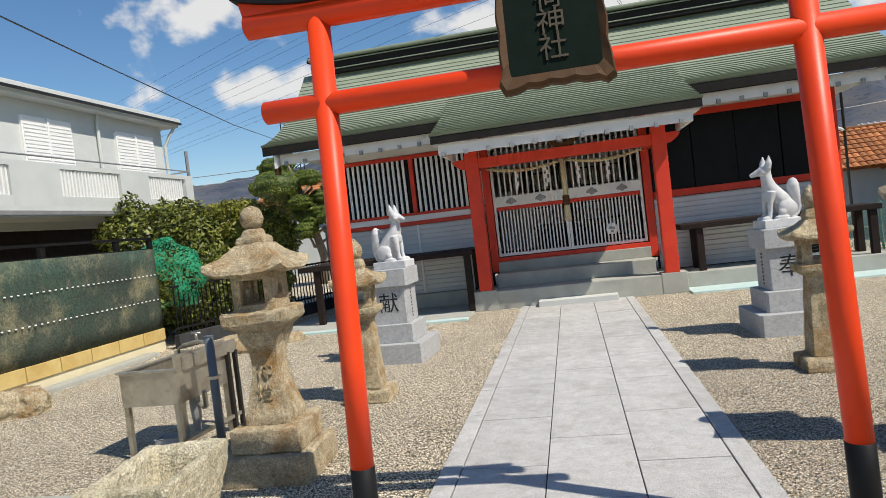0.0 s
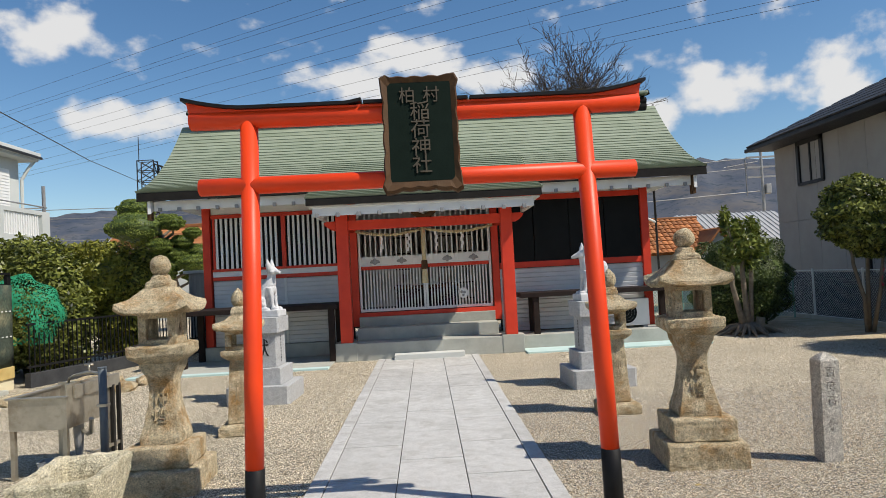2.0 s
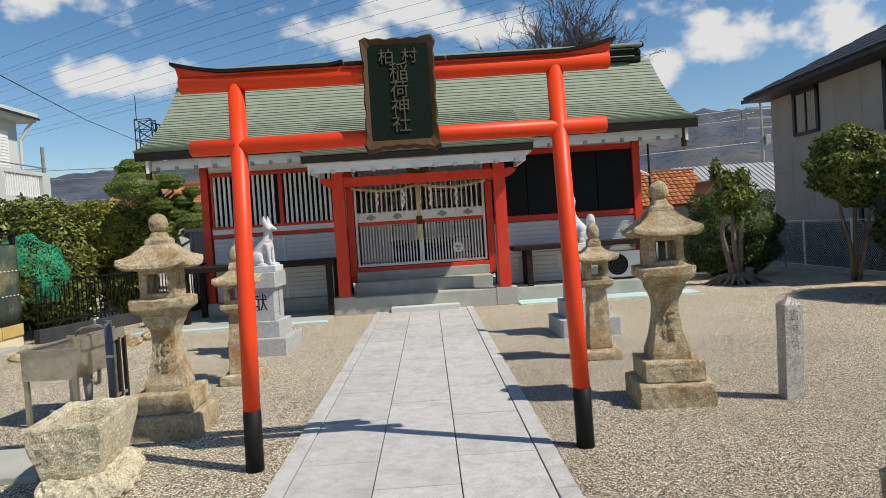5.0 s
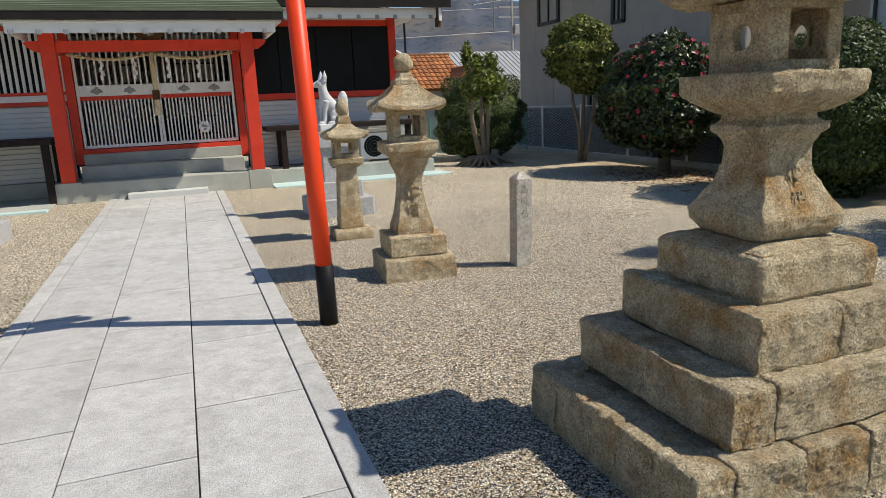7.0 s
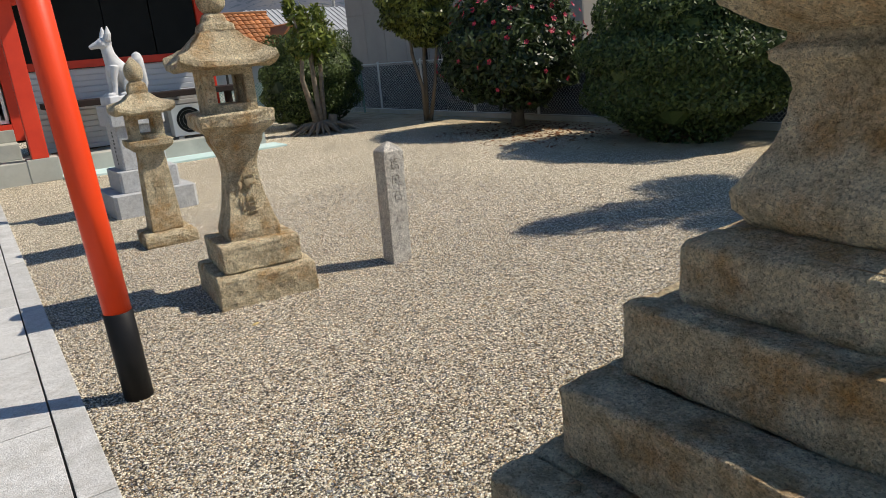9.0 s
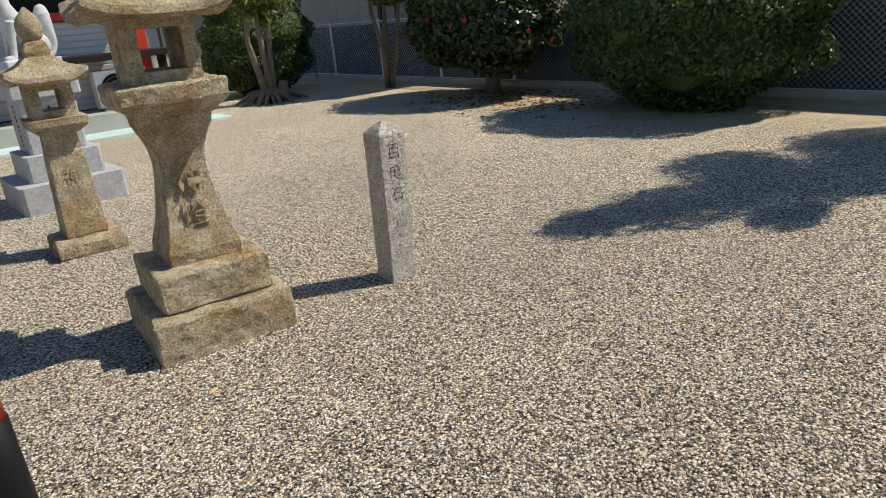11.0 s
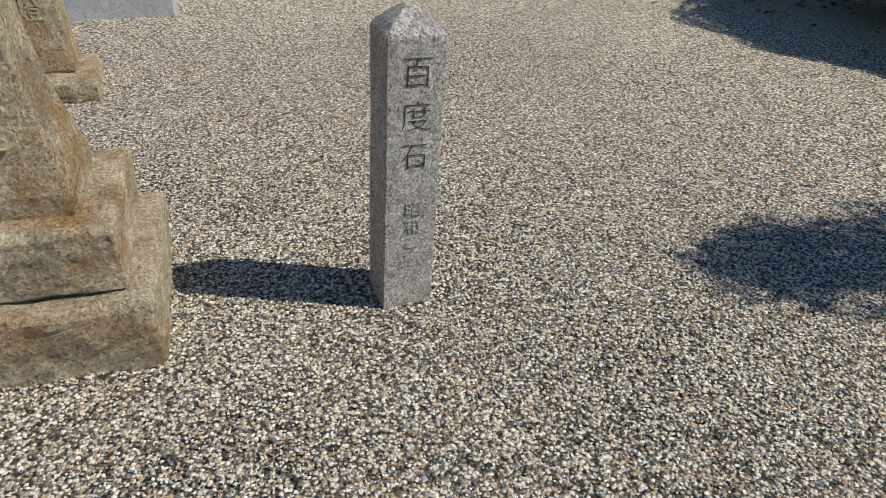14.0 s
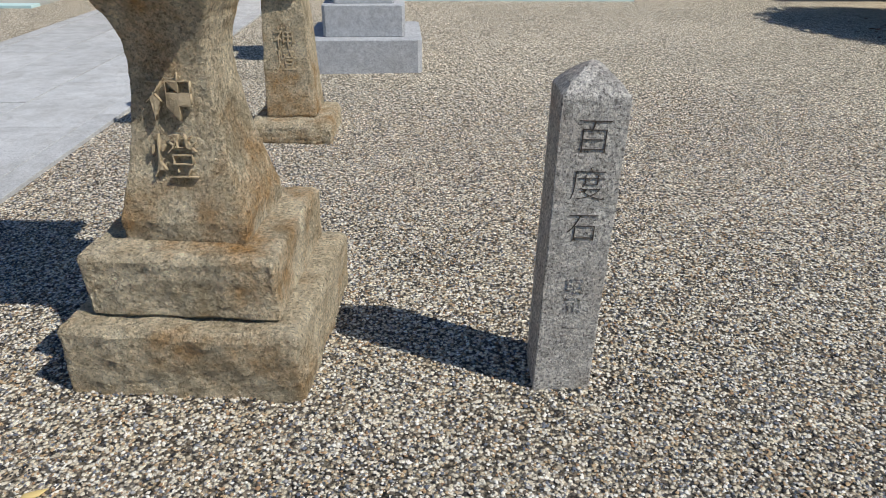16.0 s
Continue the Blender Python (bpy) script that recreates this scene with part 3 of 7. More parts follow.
# ---- the torii ----
def torii():
    t = thing("torii_gate", pose(0.02, 4.47, 0), "vermilion painted torii gate with black post feet", "torii")
    for s, x in ((-1, -1.2), (1, 1.2)):
        bm = bmesh.new()
        tube(bm, [(x, 0, 0.44), (x - s * 0.015, 0, 1.0), (x - s * 0.06, 0, 2.78)], [0.062, 0.062, 0.06], 24)
        post = part("post", bm, VERMILION, t, smooth=True)
        bm = bmesh.new()
        tube(bm, [(x + s * 0.008, 0, -0.05), (x, 0, 0.44), (x, 0, 0.443)], [0.066, 0.0655, 0.06], 24)
        part("foot", bm, BLACK_PAINT, t, "black painted post foot", smooth=True)
    bm = bmesh.new()
    tube(bm, [(-1.49, 0, 2.345), (-1.485, 0, 2.345), (1.485, 0, 2.34), (1.49, 0, 2.34)], [0.052, 0.059, 0.059, 0.052], 24)
    part("tie_beam", bm, VERMILION, t, smooth=True)
    # top lintel: a round bar, and on it a batten that sweeps up at the ends under a black cap
    bm = bmesh.new()
    tube(bm, [(-1.535, 0, 2.80), (-1.53, 0, 2.80), (0, 0, 2.793), (1.53, 0, 2.80), (1.535, 0, 2.80)], [0.055, 0.064, 0.063, 0.064, 0.055], 28)
    part("lintel", bm, VERMILION, t, smooth=True)
    def sweep(u, z):
        return z + 0.07 * max(0.0, (abs(u) - 0.74) / 0.26) ** 1.6
    bm = bmesh.new()
    rings = []
    n = 36
    for i in range(n + 1):
        u = -1 + 2 * i / n
        hi = sweep(u, 2.857)
        rings.append([bm.verts.new((u * (1.53 + (0.02 if z > 2.84 else 0)), y, z)) for y, z in ((-0.042, 2.83), (0.042, 2.83), (0.042, hi), (-0.042, hi))])
    loop_faces(bm, rings)
    part("batten", bm, VERMILION, t)
    for a, b in ((-1.0, -0.235), (-0.225, 0.225), (0.235, 1.0)):
        bm = bmesh.new()
        rings = []
        for i in range(n + 1):
            u = a + (b - a) * i / n
            hi = sweep(u, 2.857) + (0.018 * max(0, 1 - abs(u - b) / 0.06) if b < 0 else 0)
            rings.append([bm.verts.new((u * 1.575, y, z)) for y, z in ((-0.078, hi), (0.078, hi), (0.078, hi + 0.022), (0, hi + 0.03), (-0.078, hi + 0.022))])
        loop_faces(bm, rings)
        part("lintel_cap", bm, BLACK_PAINT, t, "black capping strip on the lintel")


def loop_faces(bm, rings):
    k = len(rings[0])
    for p, q in zip(rings, rings[1:]):
        for j in range(k):
            bm.faces.new((p[j], p[(j + 1) % k], q[(j + 1) % k], q[j]))
    bm.faces.new(rings[0][::-1])
    bm.faces.new(rings[-1])
    bmesh.ops.recalc_face_normals(bm, faces=bm.faces)


def plaque():
    """The name board that hangs forward from the two beams."""
    m = pose(0.045, 4.31, 2.238, -7, 0, 0) @ Matrix.Diagonal((1.04, 1, 1.075, 1))
    t = thing("name_plaque", m, "carved brown plaque with dark green field and raised characters", "plaque")
    bm = bmesh.new()
    out = []
    W, H = 0.236, 0.735
    n = 28
    def wave(u):
        return 0.011 * abs(math.sin(u * math.pi * 4.5)) 
    for k in range(n):
        u = k / n
        out.append((-W + 2 * W * u, -0.005 - wave(u) - 0.028 * (abs(2 * u - 1) ** 3) + 0.014))
    for k in range(n):
        u = k / n
        out.append((W + wave(u) * 0.9 + 0.022 * abs(2 * u - 1) ** 6, H * u))
    for k in range(n):
        u = k / n
        out.append((W - 2 * W * u, H + wave(u) + 0.02 * abs(2 * u - 1) ** 5 - 0.004))
    for k in range(n):
        u = k / n
        out.append((-W - wave(u) * 0.9 - 0.022 * abs(2 * u - 1) ** 6, H - H * u))
    rings = []
    for sy, kx in ((0.03, 1.0), (-0.005, 1.0), (-0.03, 0.96)):
        rings.append([bm.verts.new((x * kx, sy, (z - H / 2) * kx + H / 2)) for x, z in out])
    lip = []
    for x, z in out:
        cx, cz = x / W, (z - H / 2) / (H / 2)
        s = 1 / max(abs(cx), abs(cz))
        lip.append((cx * s * 0.203, 0.374 + cz * s * 0.318))
    rings.append([bm.verts.new((x, -0.012, z)) for x, z in lip])
    for a, b in zip(rings, rings[1:]):
        k = len(a)
        for i in range(k):
            bm.faces.new((a[i], a[(i + 1) % k], b[(i + 1) % k], b[i]))
    bm.faces.new(rings[0][::-1])
    bmesh.ops.recalc_face_normals(bm, faces=bm.faces)
    part("carved_frame", bm, BROWN_CARVED, t, "carved wavy-edged brown wooden frame")
    f = part("field", boxed(-0.204, 0.204, -0.014, 0.02, 0.055, 0.693), PLAQUE_GREEN, t, "dark green field")
    for ch, x, z, s in (("柏", -0.078, 0.60, 0.11), ("村", 0.078, 0.60, 0.11), ("稲", 0, 0.495, 0.132), ("荷", 0, 0.378, 0.132), ("神", 0, 0.264, 0.132), ("社", 0, 0.153, 0.132)):
        lettering("character", ch, s, 0.006, BRONZE_TEXT, t, upright(x, -0.018, z))


torii()
plaque()


# ---- stone lanterns, pedestals and posts ----
def fire_box(half, z0, z1, open_half, zo0, zo1, material, parent):
    """A hollow lantern chamber: four corner posts, sill and head, so that light passes through."""
    w = half - open_half
    for sx in (-1, 1):
        for sy in (-1, 1):
            x, y = sx * (half - w / 2), sy * (half - w / 2)
            part("corner_post", boxed(x - w / 2, x + w / 2, y - w / 2, y + w / 2, zo0, zo1, bevel=0.006), material, parent)
    part("chamber_sill", boxed(-half, half, -half, half, z0, zo0, bevel=0.006), material, parent)
    part("chamber_head", boxed(-half, half, -half, half, zo1, z1, bevel=0.006), material, parent)


def side_with_hole(half, z0, z1, r, sx, material, parent):
    """A side slab pierced by a round hole."""
    bm = bmesh.new()
    n = 20
    zc = (z0 + z1) / 2
    xs = (sx * (half - 0.004), sx * (half - 0.05))
    rings = []
    for x in xs:
        o, i = [], []
        for k in range(n):
            a = math.tau * (k + 0.5) / n
            cx, cz = math.cos(a), math.sin(a)
            s = 1 / max(abs(cx), abs(cz))
            o.append(bm.verts.new((x, cx * s * half * 0.72, zc + cz * s * (z1 - z0) / 2)))
            i.append(bm.verts.new((x, cx * r, zc + cz * r)))
        rings.append((o, i))
    (o0, i0), (o1, i1) = rings
    for k in range(n):
        j = (k + 1) % n
        bm.faces.new((o0[k], o0[j], i0[j], i0[k]))
        bm.faces.new((o1[j], o1[k], i1[k], i1[j]))
        bm.faces.new((i0[k], i0[j], i1[j], i1[k]))
        bm.faces.new((o0[j], o0[k], o1[k], o1[j]))
    bmesh.ops.recalc_face_normals(bm, faces=bm.faces)
    part("side_slab", bm, material, parent)


def kasa(half, z0, z1, top, curl, seed, rough=0.004):
    """A square lantern roof: concave slopes, thick eaves, corners turned up."""
    h = z1 - z0
    secs = [(z0 + 0.01, half * 0.55, half * 0.55, 0.1), (z0, half * 0.9, half * 0.9, 0.08), (z0 + 0.02, half, half, 0.08), (z0 + 0.05, half * 0.985, half * 0.985, 0.08)]
    for s in (0.3, 0.5, 0.7, 0.88, 1.0):
        r = half + (top - half) * (s ** 0.8)
        zz = z0 + 0.05 + (h - 0.05) * (s ** 1.15 if s < 1 else 1)
        secs.append((zz, r, r, 0.1))
    secs.append((z1 + 0.004, top * 0.8, top * 0.8, 0.2))
    def lift(i, c):
        k = float(np.interp(i, range(10), (0.6, 1.0, 1.0, 0.95, 0.6, 0.3, 0.12, 0.03, 0, 0)))
        return curl * k * max(0, c - 0.45) ** 2 * 3.2
    return loft(secs, 12, rough, seed, lift)


def big_lantern(m, seed, words):
    t = thing("stone_lantern", m, "tall weathered brown granite lantern on a two-step base", "stone lantern", "large stone lanterns")
    part("lower_step", block(0.322, 0.322, -0.02, 0.205, 0.020, 0.009, seed, 22, 10), OLD_GRANITE, t)
    part("upper_step", block(0.256, 0.256, 0.205, 0.39, 0.016, 0.008, seed + 3, 22, 9), OLD_GRANITE, t)
    secs = [(0.38, 0.15, 0.15, 0.06), (0.395, 0.166, 0.166, 0.06), (0.45, 0.168, 0.168, 0.05)]
    for k in range(1, 9):
        u = k / 8
        r = 0.168 - 0.068 * math.sin(u * math.pi / 2) ** 0.95
        secs.append((0.45 + 0.40 * u, r, r, 0.06))
    secs += [(0.90, 0.104, 0.104, 0.07), (0.95, 0.118, 0.118, 0.08), (0.99, 0.138, 0.138, 0.08), (1.02, 0.152, 0.152, 0.08), (1.06, 0.156, 0.156, 0.08)]
    part("shaft", loft(secs, 18, 0.005, seed + 5), OLD_GRANITE, t, "flared carved granite shaft")
    for ch, z, y, size in zip(words, (0.755, 0.61), (0.114, 0.136), (0.14, 0.135)):
        lettering("inscription", ch, size, 0.006, SHADED_CUT, t, Matrix.Translation((0, -y - 0.001, z)) @ Matrix.Rotation(radians(-9), 4, "X") @ Matrix.Rotation(radians(90), 4, "X"), "carved character", thin=0.006)
    part("platform", loft([(1.055, 0.15, 0.15, 0.08), (1.085, 0.185, 0.185, 0.07), (1.11, 0.217, 0.217, 0.06), (1.13, 0.228, 0.228, 0.05), (1.195, 0.232, 0.232, 0.05), (1.207, 0.222, 0.222, 0.06), (1.209, 0.15, 0.15, 0.06)], 18, 0.010, seed + 7), OLD_GRANITE, t)
    fire_box(0.152, 1.205, 1.475, 0.088, 1.255, 1.43, OLD_GRANITE, t)
    for sx in (-1, 1):
        side_with_hole(0.152, 1.255, 1.43, 0.042, sx, OLD_GRANITE, t)
    part("roof", kasa(0.30, 1.465, 1.685, 0.118, 0.055, seed + 9, 0.007), OLD_GRANITE, t, "flared stone roof with upturned corners")
    part("finial_base", loft([(1.672, 0.10, 0.10, 0.12), (1.70, 0.104, 0.104, 0.12), (1.728, 0.10, 0.10, 0.2), (1.75, 0.075, 0.075, 0.4), (1.775, 0.07, 0.07, 0.6), (1.795, 0.056, 0.056, 0.6)], 12, 0.006, seed), OLD_GRANITE, t)
    prof = [(1.785, 0.046)] + [(1.872 + 0.086 * math.sin(a), 0.085 * math.cos(a) + 0.002) for a in [radians(d) for d in range(-65, 86, 12)]] + [(1.962, 0.006)]
    part("finial", round_loft(prof, 24, 0.009, seed), OLD_GRANITE, t, "round stone jewel finial", smooth=True)
    return t


def small_lantern(m, seed):
    t = thing("small_stone_lantern", m, "slender weathered granite lantern on a square plinth", "stone lantern", "small stone lanterns")
    part("plinth", block(0.225, 0.225, -0.02, 0.12, 0.03, 0.012, seed, 18, 6), OLD_GRANITE, t)
    part("shaft", loft([(0.12, 0.13, 0.13, 0.06), (0.14, 0.136, 0.136, 0.06), (0.35, 0.126, 0.126, 0.06), (0.6, 0.114, 0.114, 0.06), (0.80, 0.102, 0.102, 0.06), (0.83, 0.10, 0.10, 0.06)], 8, 0.004, seed + 2), OLD_GRANITE, t)
    lettering("inscription", "神\n燈", 0.115, 0.003, SHADED_CUT, t, Matrix.Translation((0, -0.121, 0.48)) @ Matrix.Rotation(radians(-3), 4, "X") @ Matrix.Rotation(radians(90), 4, "X"), "carved inscription")
    part("platform", loft([(0.83, 0.115, 0.115, 0.06), (0.875, 0.17, 0.17, 0.06), (0.89, 0.18, 0.18, 0.06), (0.935, 0.183, 0.183, 0.06), (0.94, 0.175, 0.175, 0.06)], 8, 0.003, seed + 4), OLD_GRANITE, t)
    fire_box(0.135, 0.938, 1.165, 0.065, 0.985, 1.115, OLD_GRANITE, t)
    part("roof", kasa(0.245, 1.155, 1.325, 0.085, 0.05, seed + 6, 0.003), OLD_GRANITE, t)
    part("finial_base", loft([(1.322, 0.075, 0.075, 0.15), (1.36, 0.08, 0.08, 0.2), (1.41, 0.068, 0.068, 0.3), (1.43, 0.05, 0.05, 0.6)], 6, 0.002, seed), OLD_GRANITE, t)
    part("finial", round_loft([(1.425, 0.045), (1.45, 0.068), (1.485, 0.078), (1.53, 0.078), (1.57, 0.062), (1.60, 0.035), (1.635, 0.006)], 16, 0.003, seed), OLD_GRANITE, t, smooth=True)
    return t


big_lantern(pose(-2.235, 5.71, 0, 0, 0, 2), 1.0, "神燈")
big_lantern(pose(2.245, 5.575, 0, 0, 0, -5), 11.0, "神燈")
small_lantern(pose(-2.12, 7.63, 0, 0, 0, 3), 21.0)
small_lantern(pose(2.13, 7.60, 0, 0, 0, -2), 31.0)


def hundred_stone():
    t = thing("marker_stone", pose(3.232, 5.345, 0, 0, 1.0, -1.5) @ Matrix.Scale(1.035, 4), "slim grey granite marker post with carved characters, standing in gravel", "marker stone")
    part("pillar", loft([(-0.1, 0.0745, 0.0745, 0.04), (0.0, 0.0745, 0.0745, 0.04), (0.2, 0.0745, 0.0745, 0.05), (0.4, 0.075, 0.075, 0.05), (0.6, 0.075, 0.075, 0.05), (0.780, 0.076, 0.076, 0.05), (0.788, 0.0745, 0.0745, 0.06), (0.810, 0.056, 0.056, 0.08), (0.834, 0.030, 0.030, 0.15), (0.847, 0.012, 0.012, 0.4), (0.849, 0.004, 0.004, 0.5)], 10, 0.0018, 3.0), GREY_GRANITE, t)
    # Thin raised letters, their carved depth painted as dark shade
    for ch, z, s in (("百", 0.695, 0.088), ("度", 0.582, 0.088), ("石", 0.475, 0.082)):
        lettering("character", ch, s, 0.0035, CARVED_SHADE, t, upright(0.003, -0.0735, z), "carved character", thin=0.0022)
    for ch, z in (("昭", 0.32), ("和", 0.265)):
        lettering("character", ch, 0.048, 0.002, GREY_GRANITE, t, upright(0.005, -0.0750, z), "faint carved character")
    for z in (0.21, 0.165, 0.12):
        part("worn_mark", boxed(-0.018, 0.028, -0.0755, -0.07, z - 0.015, z + 0.012, 0.004), GREY_GRANITE, t, "illegible worn carving")


hundred_stone()


def fox_statue(m, label):
    """A seated fox, ears pricked, tail raised behind; it looks along +x with its head turned a little."""
    bm = bmesh.new()
    def ball(c, r, turn=0):
        bmesh.ops.create_uvsphere(bm, u_segments=18, v_segments=12, radius=1, matrix=Matrix.Translation(c) @ Matrix.Rotation(radians(turn), 4, "Y") @ Matrix.Diagonal((*r, 1)))
    tube(bm, [(-0.13, 0, 0.06), (-0.105, 0, 0.13), (-0.05, 0, 0.23), (0.015, 0, 0.315), (0.05, 0, 0.385), (0.068, 0, 0.46), (0.076, -0.003, 0.55)], [0.06, 0.10, 0.098, 0.09, 0.076, 0.06, 0.055], 18)
    ball((0.065, 0, 0.315), (0.062, 0.07, 0.095), -12)
    ball((0.088, -0.01, 0.572), (0.076, 0.074, 0.062), 12)
    for s in (-1, 1):
        ball((0.105, -0.012 + s * 0.045, 0.552), (0.04, 0.03, 0.032))
        tube(bm, [(0.072, -0.006 + s * 0.045, 0.595), (0.058, -0.006 + s * 0.062, 0.665), (0.052, -0.006 + s * 0.066, 0.745)], [0.042, 0.034, 0.005], 8)
        tube(bm, [(0.06, s * 0.055, 0.33), (0.085, s * 0.055, 0.20), (0.092, s * 0.053, 0.10), (0.105, s * 0.053, 0.03)], [0.048, 0.032, 0.024, 0.027], 10)
        ball((0.135, s * 0.053, 0.028), (0.05, 0.032, 0.028))
        ball((-0.085, s * 0.082, 0.125), (0.10, 0.042, 0.105), 30)
        ball((-0.02, s * 0.095, 0.085), (0.05, 0.032, 0.045), 35)
        ball((-0.005, s * 0.098, 0.028), (0.08, 0.034, 0.028))
    tube(bm, [(0.11, -0.015, 0.572), (0.165, -0.035, 0.552), (0.218, -0.052, 0.532)], [0.052, 0.036, 0.021], 12)
    tube(bm, [(-0.15, 0, 0.02), (-0.215, 0, 0.05), (-0.24, 0, 0.12), (-0.225, 0, 0.20), (-0.205, 0, 0.29), (-0.20, 0, 0.38), (-0.205, 0, 0.44), (-0.21, 0, 0.465)], [0.03, 0.026, 0.03, 0.045, 0.06, 0.062, 0.042, 0.01], 14)
    box(bm, -0.22, 0.20, -0.135, 0.135, -0.085, 0.012)
    ob = new("fox_statue", finish("fox_statue", bm, FOX_STONE, True))
    ob.matrix_basis = m
    r = ob.modifiers.new("fuse", "REMESH")
    r.mode, r.voxel_size, r.use_smooth_shade = "VOXEL", 0.007, True
    sm = ob.modifiers.new("soften", "SMOOTH")
    sm.factor, sm.iterations = 0.5, 2
    tagged(ob, label, "fox statue", "pair of fox statues")


def pedestal(m, ch, side, label):
    t = thing("statue_pedestal", m, label, "pedestal", "fox pedestals")
    part("lower_step", block(0.44, 0.44, -0.02, 0.25, 0.006, 0.0, 0, 4, 1), WHITE_GRANITE, t)
    part("upper_step", block(0.315, 0.315, 0.25, 0.485, 0.006, 0.0, 0, 4, 1), WHITE_GRANITE, t)
    part("body", block(0.235, 0.235, 0.485, 0.965, 0.006, 0.0, 0, 4, 1), WHITE_GRANITE, t)
    part("cap", block(0.285, 0.285, 0.965, 1.185, 0.006, 0.0, 0, 4, 1), WHITE_GRANITE, t)
    lettering("character", ch, 0.27, 0.003, INK, t, upright(0.0, -0.236, 0.74), "large black character")
    for i, z in enumerate((0.90, 0.86, 0.81, 0.775, 0.73, 0.69, 0.64, 0.60, 0.555)):
        w = (0.02, 0.026, 0.017)[i % 3]
        part("small_writing", boxed(side * 0.236 - 0.002, side * 0.236 + 0.002, -0.02 - w / 2, 0.0 + w / 2, z - 0.014, z + 0.008), INK, t, "small illegible black writing")


pedestal(pose(-2.335, 9.68, 0, 0, 0, -3), "献", 1, "stepped pale grey granite pedestal with black lettering")
pedestal(pose(2.39, 9.50, 0, 0, 0, 2), "奉", -1, "stepped pale grey granite pedestal with black lettering")
fox_statue(pose(-2.27, 9.68, 1.27, 0, 0, -10) @ Matrix.Diagonal((1.08, 1.15, 1.0, 1)), "pale stone seated fox with raised tail on a pedestal")
fox_statue(pose(2.37, 9.50, 1.27, 0, 0, 190) @ Matrix.Diagonal((1.08, 1.15, 1.0, 1)), "pale stone seated fox with raised tail on a pedestal")


def monument():
    """The great lantern on four steps of rough granite blocks."""
    t = thing("monument_lantern", pose(2.68, 1.98, 0), "massive weathered granite lantern on a stepped block base", "stone lantern")
    for k, (hx, hy, z0, z1, nx, ny, d) in enumerate(((0.82, 0.58, -0.03, 0.265, 4, 5, 0.17), (0.60, 0.50, 0.265, 0.50, 1, 1, 0.2), (0.415, 0.42, 0.495, 0.725, 0, 1, 0.413), (0.31, 0.31, 0.725, 0.935, 0, 0, 0))):
        st = part("step", boxed(-hx + 0.03, hx - 0.03, -hy + 0.03, hy - 0.03, z0, z1 - 0.022), OLD_GRANITE, t)
        if k == 3:
            part("block", loft([(z0, hx - 0.01, hy - 0.01, 0.05), (z0 + 0.02, hx, hy, 0.06), (z0 + 0.06, hx, hy, 0.05), (z0 + 0.11, hx, hy, 0.05), (z1 - 0.05, hx, hy, 0.06), (z1 - 0.035, hx - 0.01, hy - 0.01, 0.07), (z1 - 0.012, hx - 0.06, hy - 0.06, 0.08), (z1, hx - 0.11, hy - 0.11, 0.1)], 14, 0.007, 7.0), OLD_GRANITE, st)
            continue
        for s in (-1, 1):
            for i in range(ny):
                a, b = -hy + 2 * hy * i / ny + 0.003, -hy + 2 * hy * (i + 1) / ny - 0.003
                ob = part("block", block(d / 2, (b - a) / 2, z0, z1, 0.013, 0.011, k * 7 + i - s, 12, 6), OLD_GRANITE, st)
                ob.matrix_basis = Matrix.Translation((s * (hx - d / 2), (a + b) / 2, 0))
            w = hx - d - 0.002
            for i in range(nx):
                a, b = -w + 2 * w * i / nx + 0.003, -w + 2 * w * (i + 1) / nx - 0.003
                ob = part("block", block((b - a) / 2, 0.085, z0, z1, 0.013, 0.011, k * 5 + i + s, 12, 6), OLD_GRANITE, st)
                ob.matrix_basis = Matrix.Translation(((a + b) / 2, s * (hy - 0.085), 0))
    secs = [(0.925, 0.16, 0.16, 0.08), (0.945, 0.185, 0.185, 0.07), (0.985, 0.214, 0.214, 0.05), (1.03, 0.22, 0.22, 0.04), (1.045, 0.214, 0.214, 0.05)]
    for k in range(1, 9):
        u = k / 8
        r = 0.214 - 0.096 * math.sin(u * math.pi / 2) ** 0.9
        secs.append((1.045 + 0.245 * u, r, r, 0.06))
    secs += [(1.32, 0.124, 0.124, 0.08), (1.35, 0.142, 0.142, 0.08), (1.37, 0.162, 0.162, 0.07), (1.395, 0.165, 0.165, 0.07), (1.405, 0.15, 0.15, 0.08), (1.415, 0.134, 0.134, 0.08), (1.45, 0.13, 0.13, 0.08)]
    part("shaft", loft(secs, 20, 0.009, 4.0), OLD_GRANITE, t, "flared granite shaft")
    for ch, z, y in (("神", 1.19, 0.148), ("燈", 1.09, 0.184)):
        lettering("inscription", ch, 0.085, 0.003, SHADED_CUT, t, Matrix.Translation((0, -y, z)) @ Matrix.Rotation(radians(-20), 4, "X") @ Matrix.Rotation(radians(90), 4, "X"), "carved inscription", thin=0.0045)
    part("platform", loft([(1.435, 0.13, 0.13, 0.08), (1.455, 0.17, 0.17, 0.07), (1.49, 0.225, 0.225, 0.06), (1.51, 0.244, 0.244, 0.05), (1.525, 0.252, 0.252, 0.05), (1.59, 0.256, 0.256, 0.05), (1.60, 0.248, 0.248, 0.05), (1.602, 0.15, 0.15, 0.05)], 20, 0.009, 9.0), OLD_GRANITE, t)
    fire_box(0.172, 1.597, 1.88, 0.098, 1.645, 1.835, OLD_GRANITE, t)
    for sx in (-1, 1):
        side_with_hole(0.172, 1.645, 1.835, 0.052, sx, OLD_GRANITE, t)
